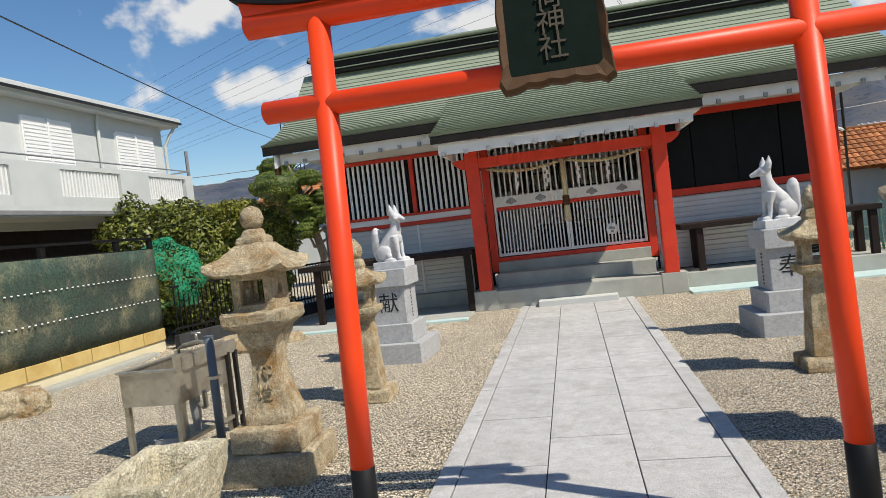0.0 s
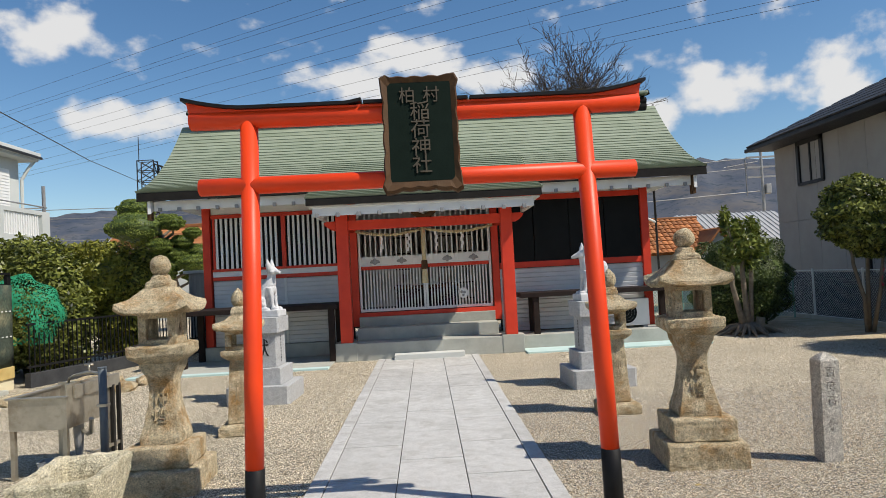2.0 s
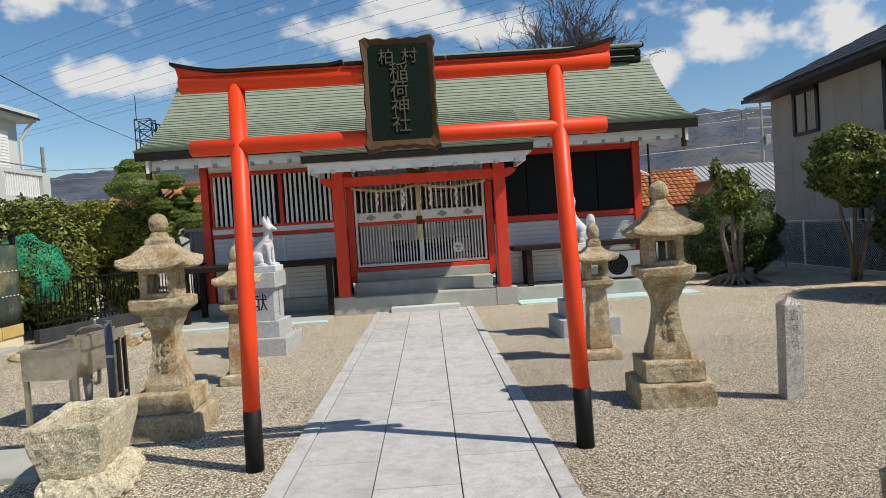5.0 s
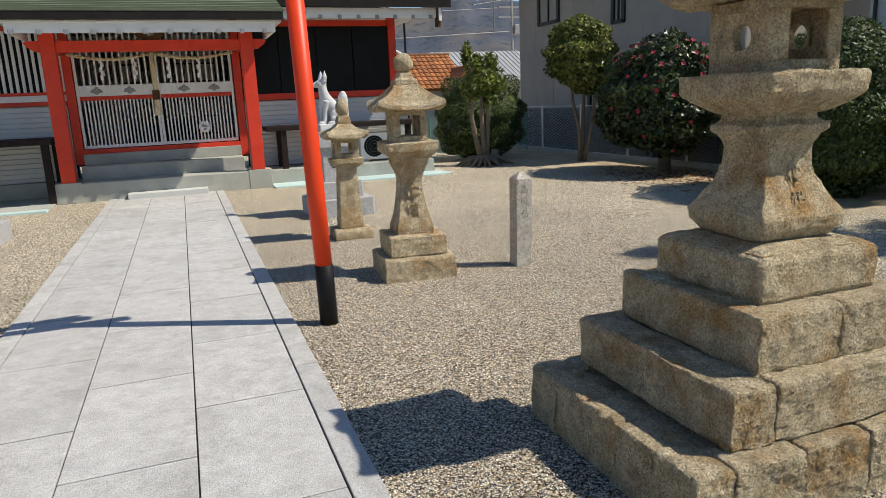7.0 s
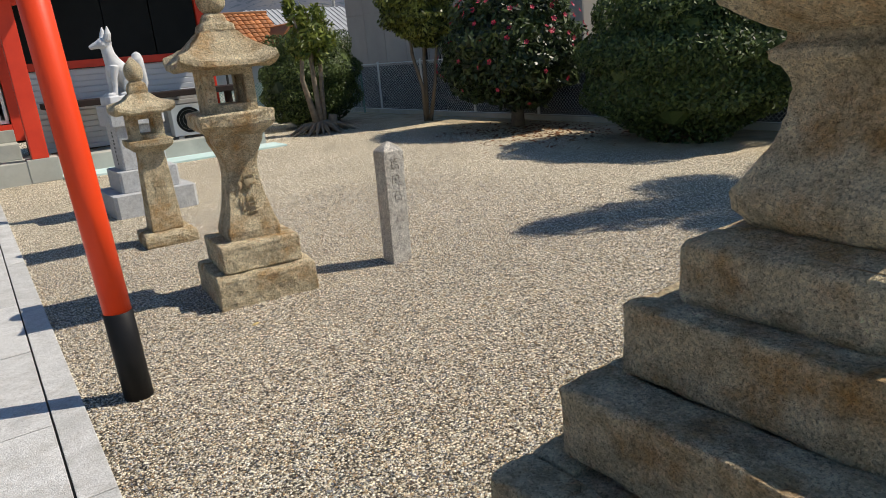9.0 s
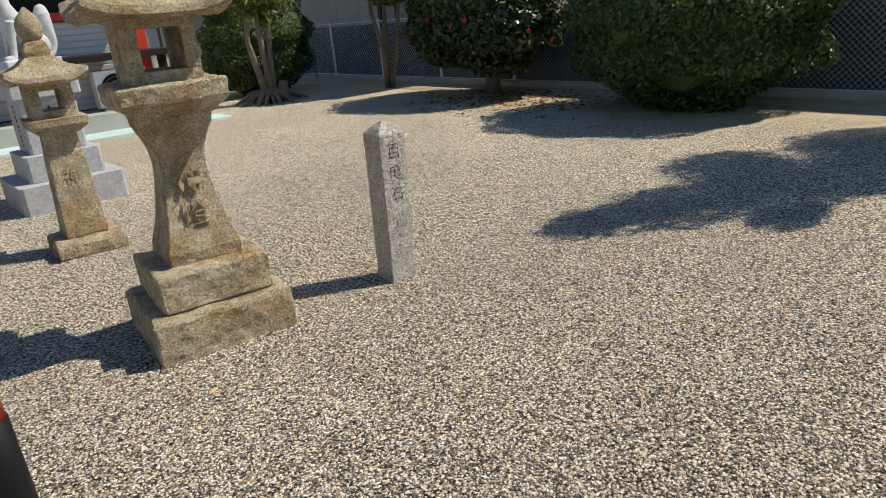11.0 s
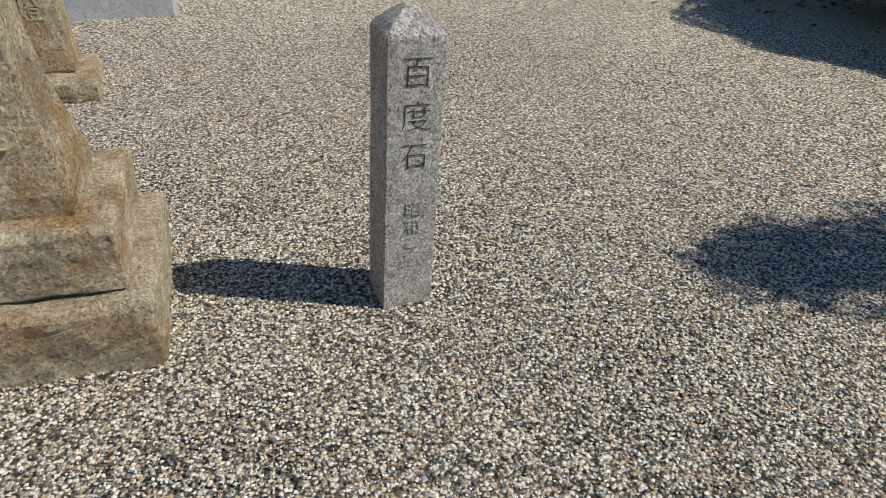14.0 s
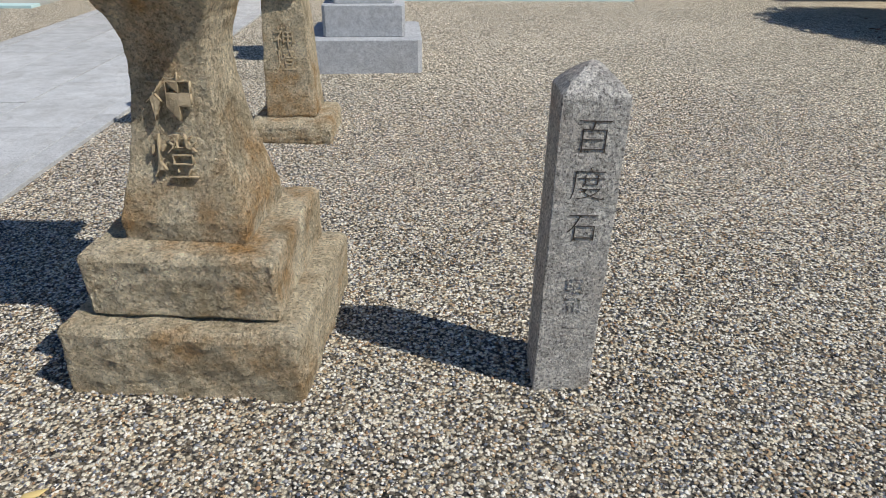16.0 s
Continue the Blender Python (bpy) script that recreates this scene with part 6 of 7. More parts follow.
def orange_house():
    t = thing("orange_roof_house", pose(8.3, 25.0, 0), "low white house with orange clay tile roof", "house")
    part("wall", boxed(0.3, 4.2, 1.2, 7, -0.02, 2.0), STUCCO, t)
    slope = math.atan2(1.45, 2.2)
    roof = part("roof", boxed(0, 3.0, 1.0, 7, 1.9, 1.98), ORANGE_TILE, t)
    bm = bmesh.new()
    arcs = []
    for y, lift in ((0.0, 0.035), (0.30, 0.0)):
        arcs.append([bm.verts.new((0.118 * math.cos(math.pi * j / 6), y, lift + (0.01 if j in (0, 6) else 0.075 * math.sin(math.pi * j / 6)))) for j in range(7)])
    for j in range(6):
        bm.faces.new((arcs[0][j], arcs[0][j + 1], arcs[1][j + 1], arcs[1][j]))
    bm.faces.new(arcs[0])
    bmesh.ops.recalc_face_normals(bm, faces=bm.faces)
    me = finish("roof_tile", bm, ORANGE_TILE)
    for r in range(9):
        for k in range(14):
            m = Matrix.Translation((0.12 + 0.225 * k, 0.75 + r * 0.25, 1.93 + r * 0.25 * math.tan(slope))) @ Matrix.Rotation(slope, 4, "X")
            piece("roof_tile", me, roof, m)
    part("ridge", boxed(-0.05, 3.2, 2.85, 3.1, 3.38, 3.5, bevel=0.04), ORANGE_TILE, roof, "orange ridge tiles")
    # side gable with a white face
    bm = bmesh.new()
    pts = [(2.2, 1.9), (3.55, 1.9), (2.85, 2.75)]
    a = [bm.verts.new((x, 0.2, z)) for x, z in pts]
    b = [bm.verts.new((x, 3.0, z)) for x, z in pts]
    bm.faces.new(a)
    bm.faces.new(b)
    for k in range(3):
        bm.faces.new((a[k], a[(k + 1) % 3], b[(k + 1) % 3], b[k]))
    bmesh.ops.recalc_face_normals(bm, faces=bm.faces)
    gable = part("gable", bm, STUCCO, t, "white gable")
    part("wall", boxed(2.25, 3.5, 0.25, 3.0, 0, 1.9), STUCCO, t)
    for s in (-1, 1):
        ob = part("gable_roof", boxed(-0.02, 1.2, -0.15, 3.0, 0.0, 0.07), ORANGE_TILE, gable)
        ob.matrix_basis = Matrix.Translation((2.87, 0.2, 2.80)) @ Matrix.Rotation(radians(50 if s > 0 else 130), 4, "Y")
    part("window", boxed(2.6, 3.2, 0.22, 0.26, 1.1, 1.7), GLASS_DARK, t)
    t = thing("grey_roof_house", pose(11.6, 27.0, 0), "small house with grey corrugated roof", "house")
    part("wall", boxed(0, 4, 0.5, 5, -0.02, 2.2), STUCCO, t)
    r = part("roof", boxed(-0.3, 4.3, 0, 3.2, 0, 0.08), GREY_TILE, t)
    r.matrix_basis = Matrix.Translation((0, 0.1, 2.2)) @ Matrix.Rotation(radians(26), 4, "X")
    for k in range(20):
        part("roof_rib", boxed(-0.2 + 0.225 * k, -0.12 + 0.225 * k, 0, 3.2, 0.08, 0.11), GREY_TILE, r)
    # street poles and the bracket lamp beside the hall
    t = thing("lamp_pole", pose(6.05, 17.2, 0), "thin dark pole with a bracket lamp", "pole")
    bm = bmesh.new()
    tube(bm, [(0, 0, 0), (0, 0, 3.6)], 0.03, 8)
    part("mast", bm, FRAME_DARK, t)
    bm = bmesh.new()
    tube(bm, [(0, 0, 2.7), (-0.5, 0, 2.95)], 0.03, 8)
    part("lamp_head", bm, WHITE_PAINT, t, "white tube lamp")
    t = thing("utility_pole", pose(20.6, 40, 0), "concrete utility pole with crossarms and cables", "utility pole")
    bm = bmesh.new()
    tube(bm, [(0, 0, 0), (0, 0, 8.0)], [0.12, 0.08], 10)
    part("mast", bm, GREY_METAL, t)
    for z in (7.6, 7.0, 6.4):
        part("crossarm", boxed(-0.9, 0.9, -0.06, 0.06, z, z + 0.1), GREY_METAL, t)
    part("transformer", boxed(0.12, 0.45, -0.2, 0.2, 5.4, 6.0, bevel=0.05), GREY_METAL, t)
    bm = bmesh.new()
    for z, r in ((7.65, 0.025), (7.05, 0.02), (5.6, 0.03)):
        tube(bm, [(-60 * (1 - u), 6 * (1 - u), z - 1.6 * math.sin(math.pi * u) * 0.5) for u in [k / 12 for k in range(13)]], r, 5)
    part("cable", bm, GREY_METAL, t, "sagging cables")


orange_house()


def left_side():
    # shade-net fence of the garden next door
    t = thing("shade_net_fence", pose(-7.5, 0, 0), "dark green shade-net fence over yellowed boards", "fence")
    y0, y1, top = 4.5, 12.3, 1.87
    part("kerb", boxed(0.06, 0.3, y0, y1 - 0.6, -0.02, 0.07, bevel=0.02), CONCRETE, t)
    part("skirting", boxed(-0.035, 0.02, y0, y1, -0.02, 0.2), CREAM, t, "cream board skirting")
    n = 12
    for k in range(n):
        a = y0 + (y1 - y0) * k / n
        part("board", boxed(-0.02, 0.05, a + 0.01, a + (y1 - y0) / n - 0.01, 0.2, 0.41, bevel=0.006), YELLOW_BOARD, t)
    bm = bmesh.new()
    rows = []
    for i in range(60):
        y = y0 + (y1 - y0) * i / 59
        rows.append([bm.verts.new((0.03 + 0.02 * noise.noise(Vector((y * 2.2, z * 2, 0))), y, z)) for z in (0.41, 0.7, 1.0, 1.3, 1.6, top)])
    for a, b in zip(rows, rows[1:]):
        for k in range(5):
            bm.faces.new((a[k], b[k], b[k + 1], a[k + 1]))
    net = part("shade_net", bm, DARK_NET, t, "taut dark green shade net", smooth=True)
    sol = net.modifiers.new("thickness", "SOLIDIFY")
    sol.thickness = 0.006
    for y in (y1 - 0.02, y1 - 0.95, y1 - 2.6, y1 - 4.3, y1 - 6.0):
        part("post", boxed(-0.06, 0.0, y - 0.05, y + 0.05, 0, top + 0.22), BLACK_PAINT, t)
    for z in (top, top + 0.2):
        part("rail", boxed(-0.04, 0.02, y0, y1, z - 0.02, z + 0.02), BLACK_PAINT, t)
    me = finish("lacing", box(bmesh.new(), 0.045, 0.06, -0.014, 0.014, -0.009, 0.009), PAPER)
    for z in (0.95, 1.4):
        for k in range(64):
            piece("lacing", me, t, Matrix.Translation((0, y1 - 0.1 - 0.115 * k, z)))
    # netted shrub and black railing beyond it
    t = shrub("netted_shrub", [(-7.75, 12.9, 1.2, 0.5, 0.5, 0.72), (-7.4, 13.1, 0.85, 0.42, 0.42, 0.5)], 6000, 0.05, LEAF_MID, 21, "leafy shrub under green bird netting", "shrub")
    bm = bmesh.new()
    bmesh.ops.create_icosphere(bm, subdivisions=6, radius=1, matrix=Matrix.Translation((0.10, 0.0, 1.12)) @ Matrix.Diagonal((0.74, 0.6, 0.92, 1)))
    for v in bm.verts:
        v.co += noise.noise_vector(v.co * 2.2) * 0.14
    rng = random.Random(4)
    bmesh.ops.delete(bm, geom=[f for f in bm.faces if f.calc_center_median().z < 0.75 or rng.random() < 0.42 + 0.9 * noise.noise(f.calc_center_median() * 2.6) + 0.35 * (1.5 - f.calc_center_median().z)], context="FACES")
    part("bird_net", bm, NET_GREEN, t, "green bird netting")
    for (xa, ya), (xb, yb) in (((-7.2, 12.25), (-6.3, 15.2)), ((-6.3, 15.2), (-5.6, 17.6))):
        L = math.hypot(xb - xa, yb - ya)
        t = thing("black_railing", pose(xa, ya, 0, 0, 0, math.degrees(math.atan2(yb - ya, xb - xa))), "black metal railing on a low concrete wall", "railing", "garden railings")
        part("base_wall", boxed(0, L, -0.07, 0.07, -0.02, 0.26, bevel=0.01), DARK_BLOCK, t)
        for z in (0.35, 1.12):
            part("rail", boxed(0, L, -0.018, 0.018, z, z + 0.04), BLACK_PAINT, t)
        me = finish("baluster", boxed(-0.009, 0.009, -0.009, 0.009, 0.26, 1.12), BLACK_PAINT)
        for k in range(int(L / 0.11)):
            piece("baluster", me, t, Matrix.Translation((0.05 + 0.11 * k, 0, 0)))
    shrub("broadleaf_hedge", [(-8.6, 15.0, 1.85, 0.95, 0.8, 1.2), (-9.6, 14.8, 1.75, 0.9, 0.8, 1.3), (-7.9, 14.5, 1.35, 0.85, 0.7, 1.25), (-8.9, 14.3, 0.9, 1.1, 0.7, 0.9)], 32000, 0.058, LEAF_MID, 22, "tall broad-leaved evergreen hedge with dark gaps", "hedge", shell=0.5)
    shrub("broadleaf_hedge", [(-8.2, 14.6, 1.7, 0.6, 0.5, 1.0), (-7.6, 14.3, 1.0, 0.6, 0.5, 0.95), (-7.9, 13.8, 0.75, 0.5, 0.4, 0.75)], 20000, 0.056, LEAF_MID, 23, "dark glossy evergreen hedge", "hedge", shell=0.5)
    shrub("golden_shrub", [(-7.15, 15.0, 2.0, 0.8, 0.6, 0.85), (-6.5, 15.3, 1.85, 0.6, 0.5, 0.85), (-7.7, 15.2, 2.05, 0.5, 0.5, 0.75), (-6.8, 15.2, 1.0, 0.7, 0.5, 0.9)], 26000, 0.05, LEAF_GOLD, 24, "rounded yellow-green small-leaved shrub", "shrub", shell=0.5)
    # cloud-pruned pine
    pads = tuple((x, z, r * 1.22) for x, z, r in ((-1.12, 3.93, 0.42), (-0.87, 3.35, 0.58), (-1.57, 3.36, 0.23), (-0.25, 3.56, 0.29), (0.16, 3.44, 0.25), (0.55, 3.17, 0.20), (-0.65, 2.86, 0.36), (-0.23, 2.84, 0.27), (0.07, 2.57, 0.27), (0.54, 2.65, 0.31), (0.63, 2.32, 0.31), (-0.10, 2.28, 0.29), (0.46, 2.03, 0.31), (-0.17, 2.03, 0.29), (0.24, 2.94, 0.25), (-0.51, 2.50, 0.26)))
    t = thing("cloud_pruned_pine", pose(-9.6, 26.0, -0.63) @ Matrix.Scale(1.37, 4), "cloud-pruned garden pine with rounded green pads", "tree")
    bm = bmesh.new()
    tube(bm, [(0, 0, 0), (0.15, 0, 1.2), (-0.1, 0, 2.2), (-0.35, 0, 3.2), (-0.6, 0, 3.9)], [0.16, 0.13, 0.1, 0.07, 0.03], 9)
    part("trunk", bm, BARK, t, smooth=True)
    for k, (x, z, r) in enumerate(pads):
        y = (0.35, -0.35, 0.0)[k % 3]
        bm = bmesh.new()
        tube(bm, [(-0.1 - 0.15 * (z - 2), 0, z - 0.5), (x * 0.6, y * 0.6, z - 0.28), (x, y, z - 0.1)], [0.05, 0.035, 0.02], 6)
        limb = part("limb", bm, BARK, t)
        piece("needle_pad", leaves("needle_pad", [(x, y, z, r, r * 0.95, r * 0.6)], 5000, 0.032, LEAF_PINE, 40 + k, 0.92, slim=0.3), limb)
        bm = bmesh.new()
        rr = bmesh.ops.create_icosphere(bm, subdivisions=3, radius=1, matrix=Matrix.Translation((x, y, z)) @ Matrix.Diagonal((r * 0.93, r * 0.88, r * 0.55, 1)))
        for v in rr["verts"]:
            v.co += noise.noise_vector(v.co * 5) * 0.04
        part("pad_heart", bm, LEAF_CLIP, limb)
    # orange-tiled house behind the pine
    t = thing("tiled_garden_house", pose(-15.5, 34.0, -0.3), "white house with an orange clay tile roof behind the pine", "house")
    part("wall", boxed(-0.8, 5.2, 0.4, 5.0, -0.02, 4.0), STUCCO, t)
    slope = math.atan2(1.4, 2.4)
    for s in (-1, 1):
        roof = part("roof", boxed(-0.9, 5.4, -2.9, 0, -0.08, 0), ORANGE_TILE, t, "orange clay tile slope")
        roof.matrix_basis = Matrix.Translation((0, 2.7, 5.15)) @ (Matrix.Rotation(math.pi, 4, "Z") @ Matrix.Translation((-4.5, 0, 0)) if s < 0 else Matrix()) @ Matrix.Rotation(slope, 4, "X")
        me = finish("tile_course", boxed(-0.9, 5.4, -0.12, 0.12, 0.0, 0.05, bevel=0.02), ORANGE_TILE)
        for k in range(11):
            piece("tile_course", me, roof, Matrix.Translation((0, -0.14 - 0.26 * k, 0)))
    part("ridge", boxed(-1.0, 5.5, 2.55, 2.85, 5.12, 5.32, bevel=0.05), ORANGE_TILE, t, "orange ridge tiles")
    for s in (-1, 1):
        rake = part("rake_board", boxed(-0.08, 0.0, -2.9, 0, -0.3, -0.02), STUCCO, t, "pale rake board")
        rake.matrix_basis = Matrix.Translation((-0.95, 2.7, 5.12)) @ Matrix.Rotation(math.pi if s < 0 else 0, 4, "Z") @ Matrix.Rotation(slope, 4, "X")
    # grey shed
    t = thing("metal_shed", pose(-6.2, 17.8, 0), "pale grey corrugated metal shed", "shed")
    part("wall", boxed(0, 1.5, 0, 1.6, -0.02, 2.0), GREY_TILE, t)
    for k in range(13):
        part("wall_rib", boxed(0.03 + 0.115 * k, 0.08 + 0.115 * k, -0.02, 0.0, 0, 1.95), GREY_TILE, t)
    part("roof", boxed(-0.1, 1.6, -0.12, 1.7, 2.0, 2.08, bevel=0.01), STUCCO, t)


left_side()


def white_house():
    t = thing("white_house", pose(-10.9, 14.0, 0), "two-storey white stucco house with a long balcony", "house")
    y0, y1 = -9.0, 4.45
    part("wall", boxed(-7, 0, y0, y1, 2.6, 5.35), STUCCO, t)
    part("ground_floor_wall", boxed(-7, -0.3, y0, y1 - 0.3, -0.02, 2.6), DARK_WOOD, t, "dark brown ground-floor cladding")
    roof = part("roof", boxed(-7.8, 0.4, y0 - 0.8, y1 + 0.4, 5.40, 5.57, bevel=0.02), STUCCO, t, "white flat roof edge")
    part("soffit", boxed(-7.8, 0.35, y0 - 0.8, y1 + 0.35, 5.33, 5.40), STUCCO, roof)
    part("fascia_line", boxed(0.4, 0.44, y0 - 0.8, y1 + 0.4, 5.40, 5.46), FRAME_DARK, roof, "dark gutter line")
    bm = bmesh.new()
    tube(bm, [(0.1, 1.75, 5.35), (0.06, 1.75, 5.1), (0.06, 1.75, 2.7)], 0.045, 8)
    part("downpipe", bm, STUCCO, t)
    bm = bmesh.new()
    tube(bm, [(0.3, y1 + 0.25, 5.35), (0.2, y1 + 0.1, 5.1), (0.06, y1 + 0.04, 4.8), (0.06, y1 + 0.04, 0)], 0.045, 8)
    part("downpipe", bm, STUCCO, t)
    for a, b in ((-0.6, 0.85), (2.4, 3.95), (-4.0, -2.4)):
        sh = part("shutter", boxed(0, 0.06, a, b, 3.3, 5.0), WHITE_PAINT, t, "white louvred shutter")
        me = finish("slat", box(bmesh.new(), 0.06, 0.075, a + 0.04, b - 0.04, 0, 0.055), WHITE_PAINT)
        for k in range(20):
            piece("slat", me, sh, Matrix.Translation((0, 0, 3.34 + 0.082 * k)))
        part("stile", boxed(0.06, 0.09, (a + b) / 2 - 0.03, (a + b) / 2 + 0.03, 3.3, 5.0), WHITE_PAINT, sh)
    bal = part("balcony", boxed(0, 1.1, -8, 3.9, 2.75, 2.95), STUCCO, t, "long white balcony")
    part("edge_line", boxed(1.1, 1.13, -8, 3.9, 2.78, 2.86), GREY_METAL, bal)
    for a, b in ((-8.0, -4.4), (-2.2, -0.95), (0.9, 1.95), (3.55, 3.9)):
        part("parapet", boxed(1.0, 1.1, a, b, 2.95, 3.8), STUCCO, bal)
    part("parapet", boxed(0, 1.0, 3.8, 3.9, 2.95, 3.8), STUCCO, bal)
    for a, b in ((-4.4, -2.2), (-0.95, 0.9), (1.95, 3.55)):
        part("top_rail", boxed(1.0, 1.1, a, b, 3.7, 3.8), STUCCO, bal)
        part("bottom_rail", boxed(1.0, 1.1, a, b, 2.95, 3.15), STUCCO, bal)
        n = int((b - a) / 0.1)
        me = finish("baluster", boxed(1.03, 1.07, -0.022, 0.022, 3.15, 3.7), WHITE_PAINT)
        for k in range(n):
            piece("baluster", me, bal, Matrix.Translation((0, a + 0.05 + 0.1 * k, 0)))
    bm = bmesh.new()
    tube(bm, [(1.05, -8, 3.93), (1.05, 3.85, 3.93), (0.05, 3.85, 3.93)], 0.02, 6)
    part("handrail", bm, GREY_METAL, bal)
    bm = bmesh.new()
    tube(bm, [(0.1, y1 + 1.0, 0), (0.1, y1 + 1.0, 4.75)], 0.05, 8)
    part("vent_pipe", bm, GREY_METAL, t, "grey vent pipe")


white_house()


def sky_lines():
    """Lattice tower, high-voltage wires and the near black cable."""
    t = thing("transmission_tower", pose(-26.5, 66, 0), "steel lattice railway tower", "tower")
    bm = bmesh.new()
    for sx in (-1, 1):
        for sy in (-1, 1):
            tube(bm, [(sx * 0.8, sy * 0.5, 0), (sx * 0.8, sy * 0.5, 14.0)], 0.06, 5)
    for k in range(14):
        z = k * 1.0
        for sy in (-0.5, 0.5):
            tube(bm, [(-0.8, sy, z), (0.8, sy, z + 1)], 0.035, 4)
            tube(bm, [(0.8, sy, z), (-0.8, sy, z + 1)], 0.035, 4)
            tube(bm, [(-0.8, sy, z + 1), (0.8, sy, z + 1)], 0.04, 4)
    tube(bm, [(-0.8, 0, 14), (-0.8, 0, 16.4)], 0.04, 5)
    part("lattice", bm, FRAME_DARK, t)
    bm = bmesh.new()
    for sy in (-0.4, 0.4):
        for z in (13.6, 12.4):
            tube(bm, [(0.8, sy, z), (3.8, sy - 1.5, z - 1.0)], 0.06, 5)
        for k in range(6):
            tube(bm, [(0.8 + 0.5 * k, sy - 0.25 * k, 13.6 - k / 6), (1.3 + 0.5 * k, sy - 0.25 * (k + 1), 12.4 - (k + 1) / 6)], 0.04, 4)
            tube(bm, [(0.8 + 0.5 * k, sy - 0.25 * k, 12.4 - k / 6), (0.8 + 0.5 * k, sy - 0.25 * k, 13.6 - k / 6)], 0.04, 4)
    part("arm", bm, FRAME_DARK, t)
    t = thing("power_lines", pose(0, 0, 0), "parallel high-voltage wires crossing the sky", "power lines")
    for z, y in ((25.7, 52.1), (25.4, 55.0), (25.2, 55.6), (24.4, 57.2), (23.8, 57.4), (22.5, 57.8), (21.7, 58.2), (20.5, 58.2), (19.1, 57.9), (18.1, 58.1), (17.6, 58.3)):
        bm = bmesh.new()
        tube(bm, [(-2 + u, y - 0.625 * u, z - 0.0004 * (u - 5) ** 2 * 0.4) for u in (-110, -80, -50, -20, 0, 20, 40, 60)], 0.013, 4)
        part("wire", bm, FRAME_DARK, t)
    t = thing("service_cable", pose(0, 0, 0), "slack black service cable", "cable")
    bm = bmesh.new()
    tube(bm, [(-10.6, 8.2, 7.4), (-13.8, 20.3, 8.0), (-18.5, 38, 9.0), (-23, 55.2, 10.4)], 0.022, 5)
    part("cable", bm, FRAME_DARK, t)


sky_lines()


def bare_tree():
    t = thing("bare_tree", pose(6.2, 27.0, 0), "tall leafless tree with fine spreading twigs", "tree")
    rng = random.Random(8)
    trunk = bmesh.new()
    tube(trunk, [(0, 0, 0), (0.1, 0, 2.5), (0, 0, 6.4)], [0.3, 0.25, 0.18], 9)
    part("trunk", trunk, BARE_BARK, t)
    def grow(p, d, length, r, level, twigs):
        pts, radii = [p], [r]
        for k in range(3):
            d = (d + Vector((rng.gauss(0, 0.14), rng.gauss(0, 0.14), rng.gauss(0.03, 0.08)))).normalized()
            p = p + d * length / 3
            pts.append(p)
            radii.append(r * (1 - 0.22 * (k + 1)))
        tube(twigs, pts, radii, 5 if level < 2 else 3, False)
        if level < 5:
            for k in range(4):
                q = pts[1 + k % 3]
                turn = (d + Vector((rng.gauss(0, 0.55), rng.gauss(0, 0.55), rng.gauss(0.05, 0.3)))).normalized()
                grow(q, turn, length * rng.uniform(0.45, 0.68), max(0.010, radii[-1] * 0.6), level + 1, twigs)
    for k in range(24):
        a = math.tau * k * 0.382
        lean = 0.1 + 1.0 * (k / 24)
        bm = bmesh.new()
        grow(Vector((0, 0, 5.4 + 0.04 * k)), Vector((lean * math.cos(a), lean * math.sin(a), 1)).normalized(), 2.7, 0.075, 1, bm)
        part("branch", bm, BARE_BARK, t, "bare branch with fine twigs")


bare_tree()


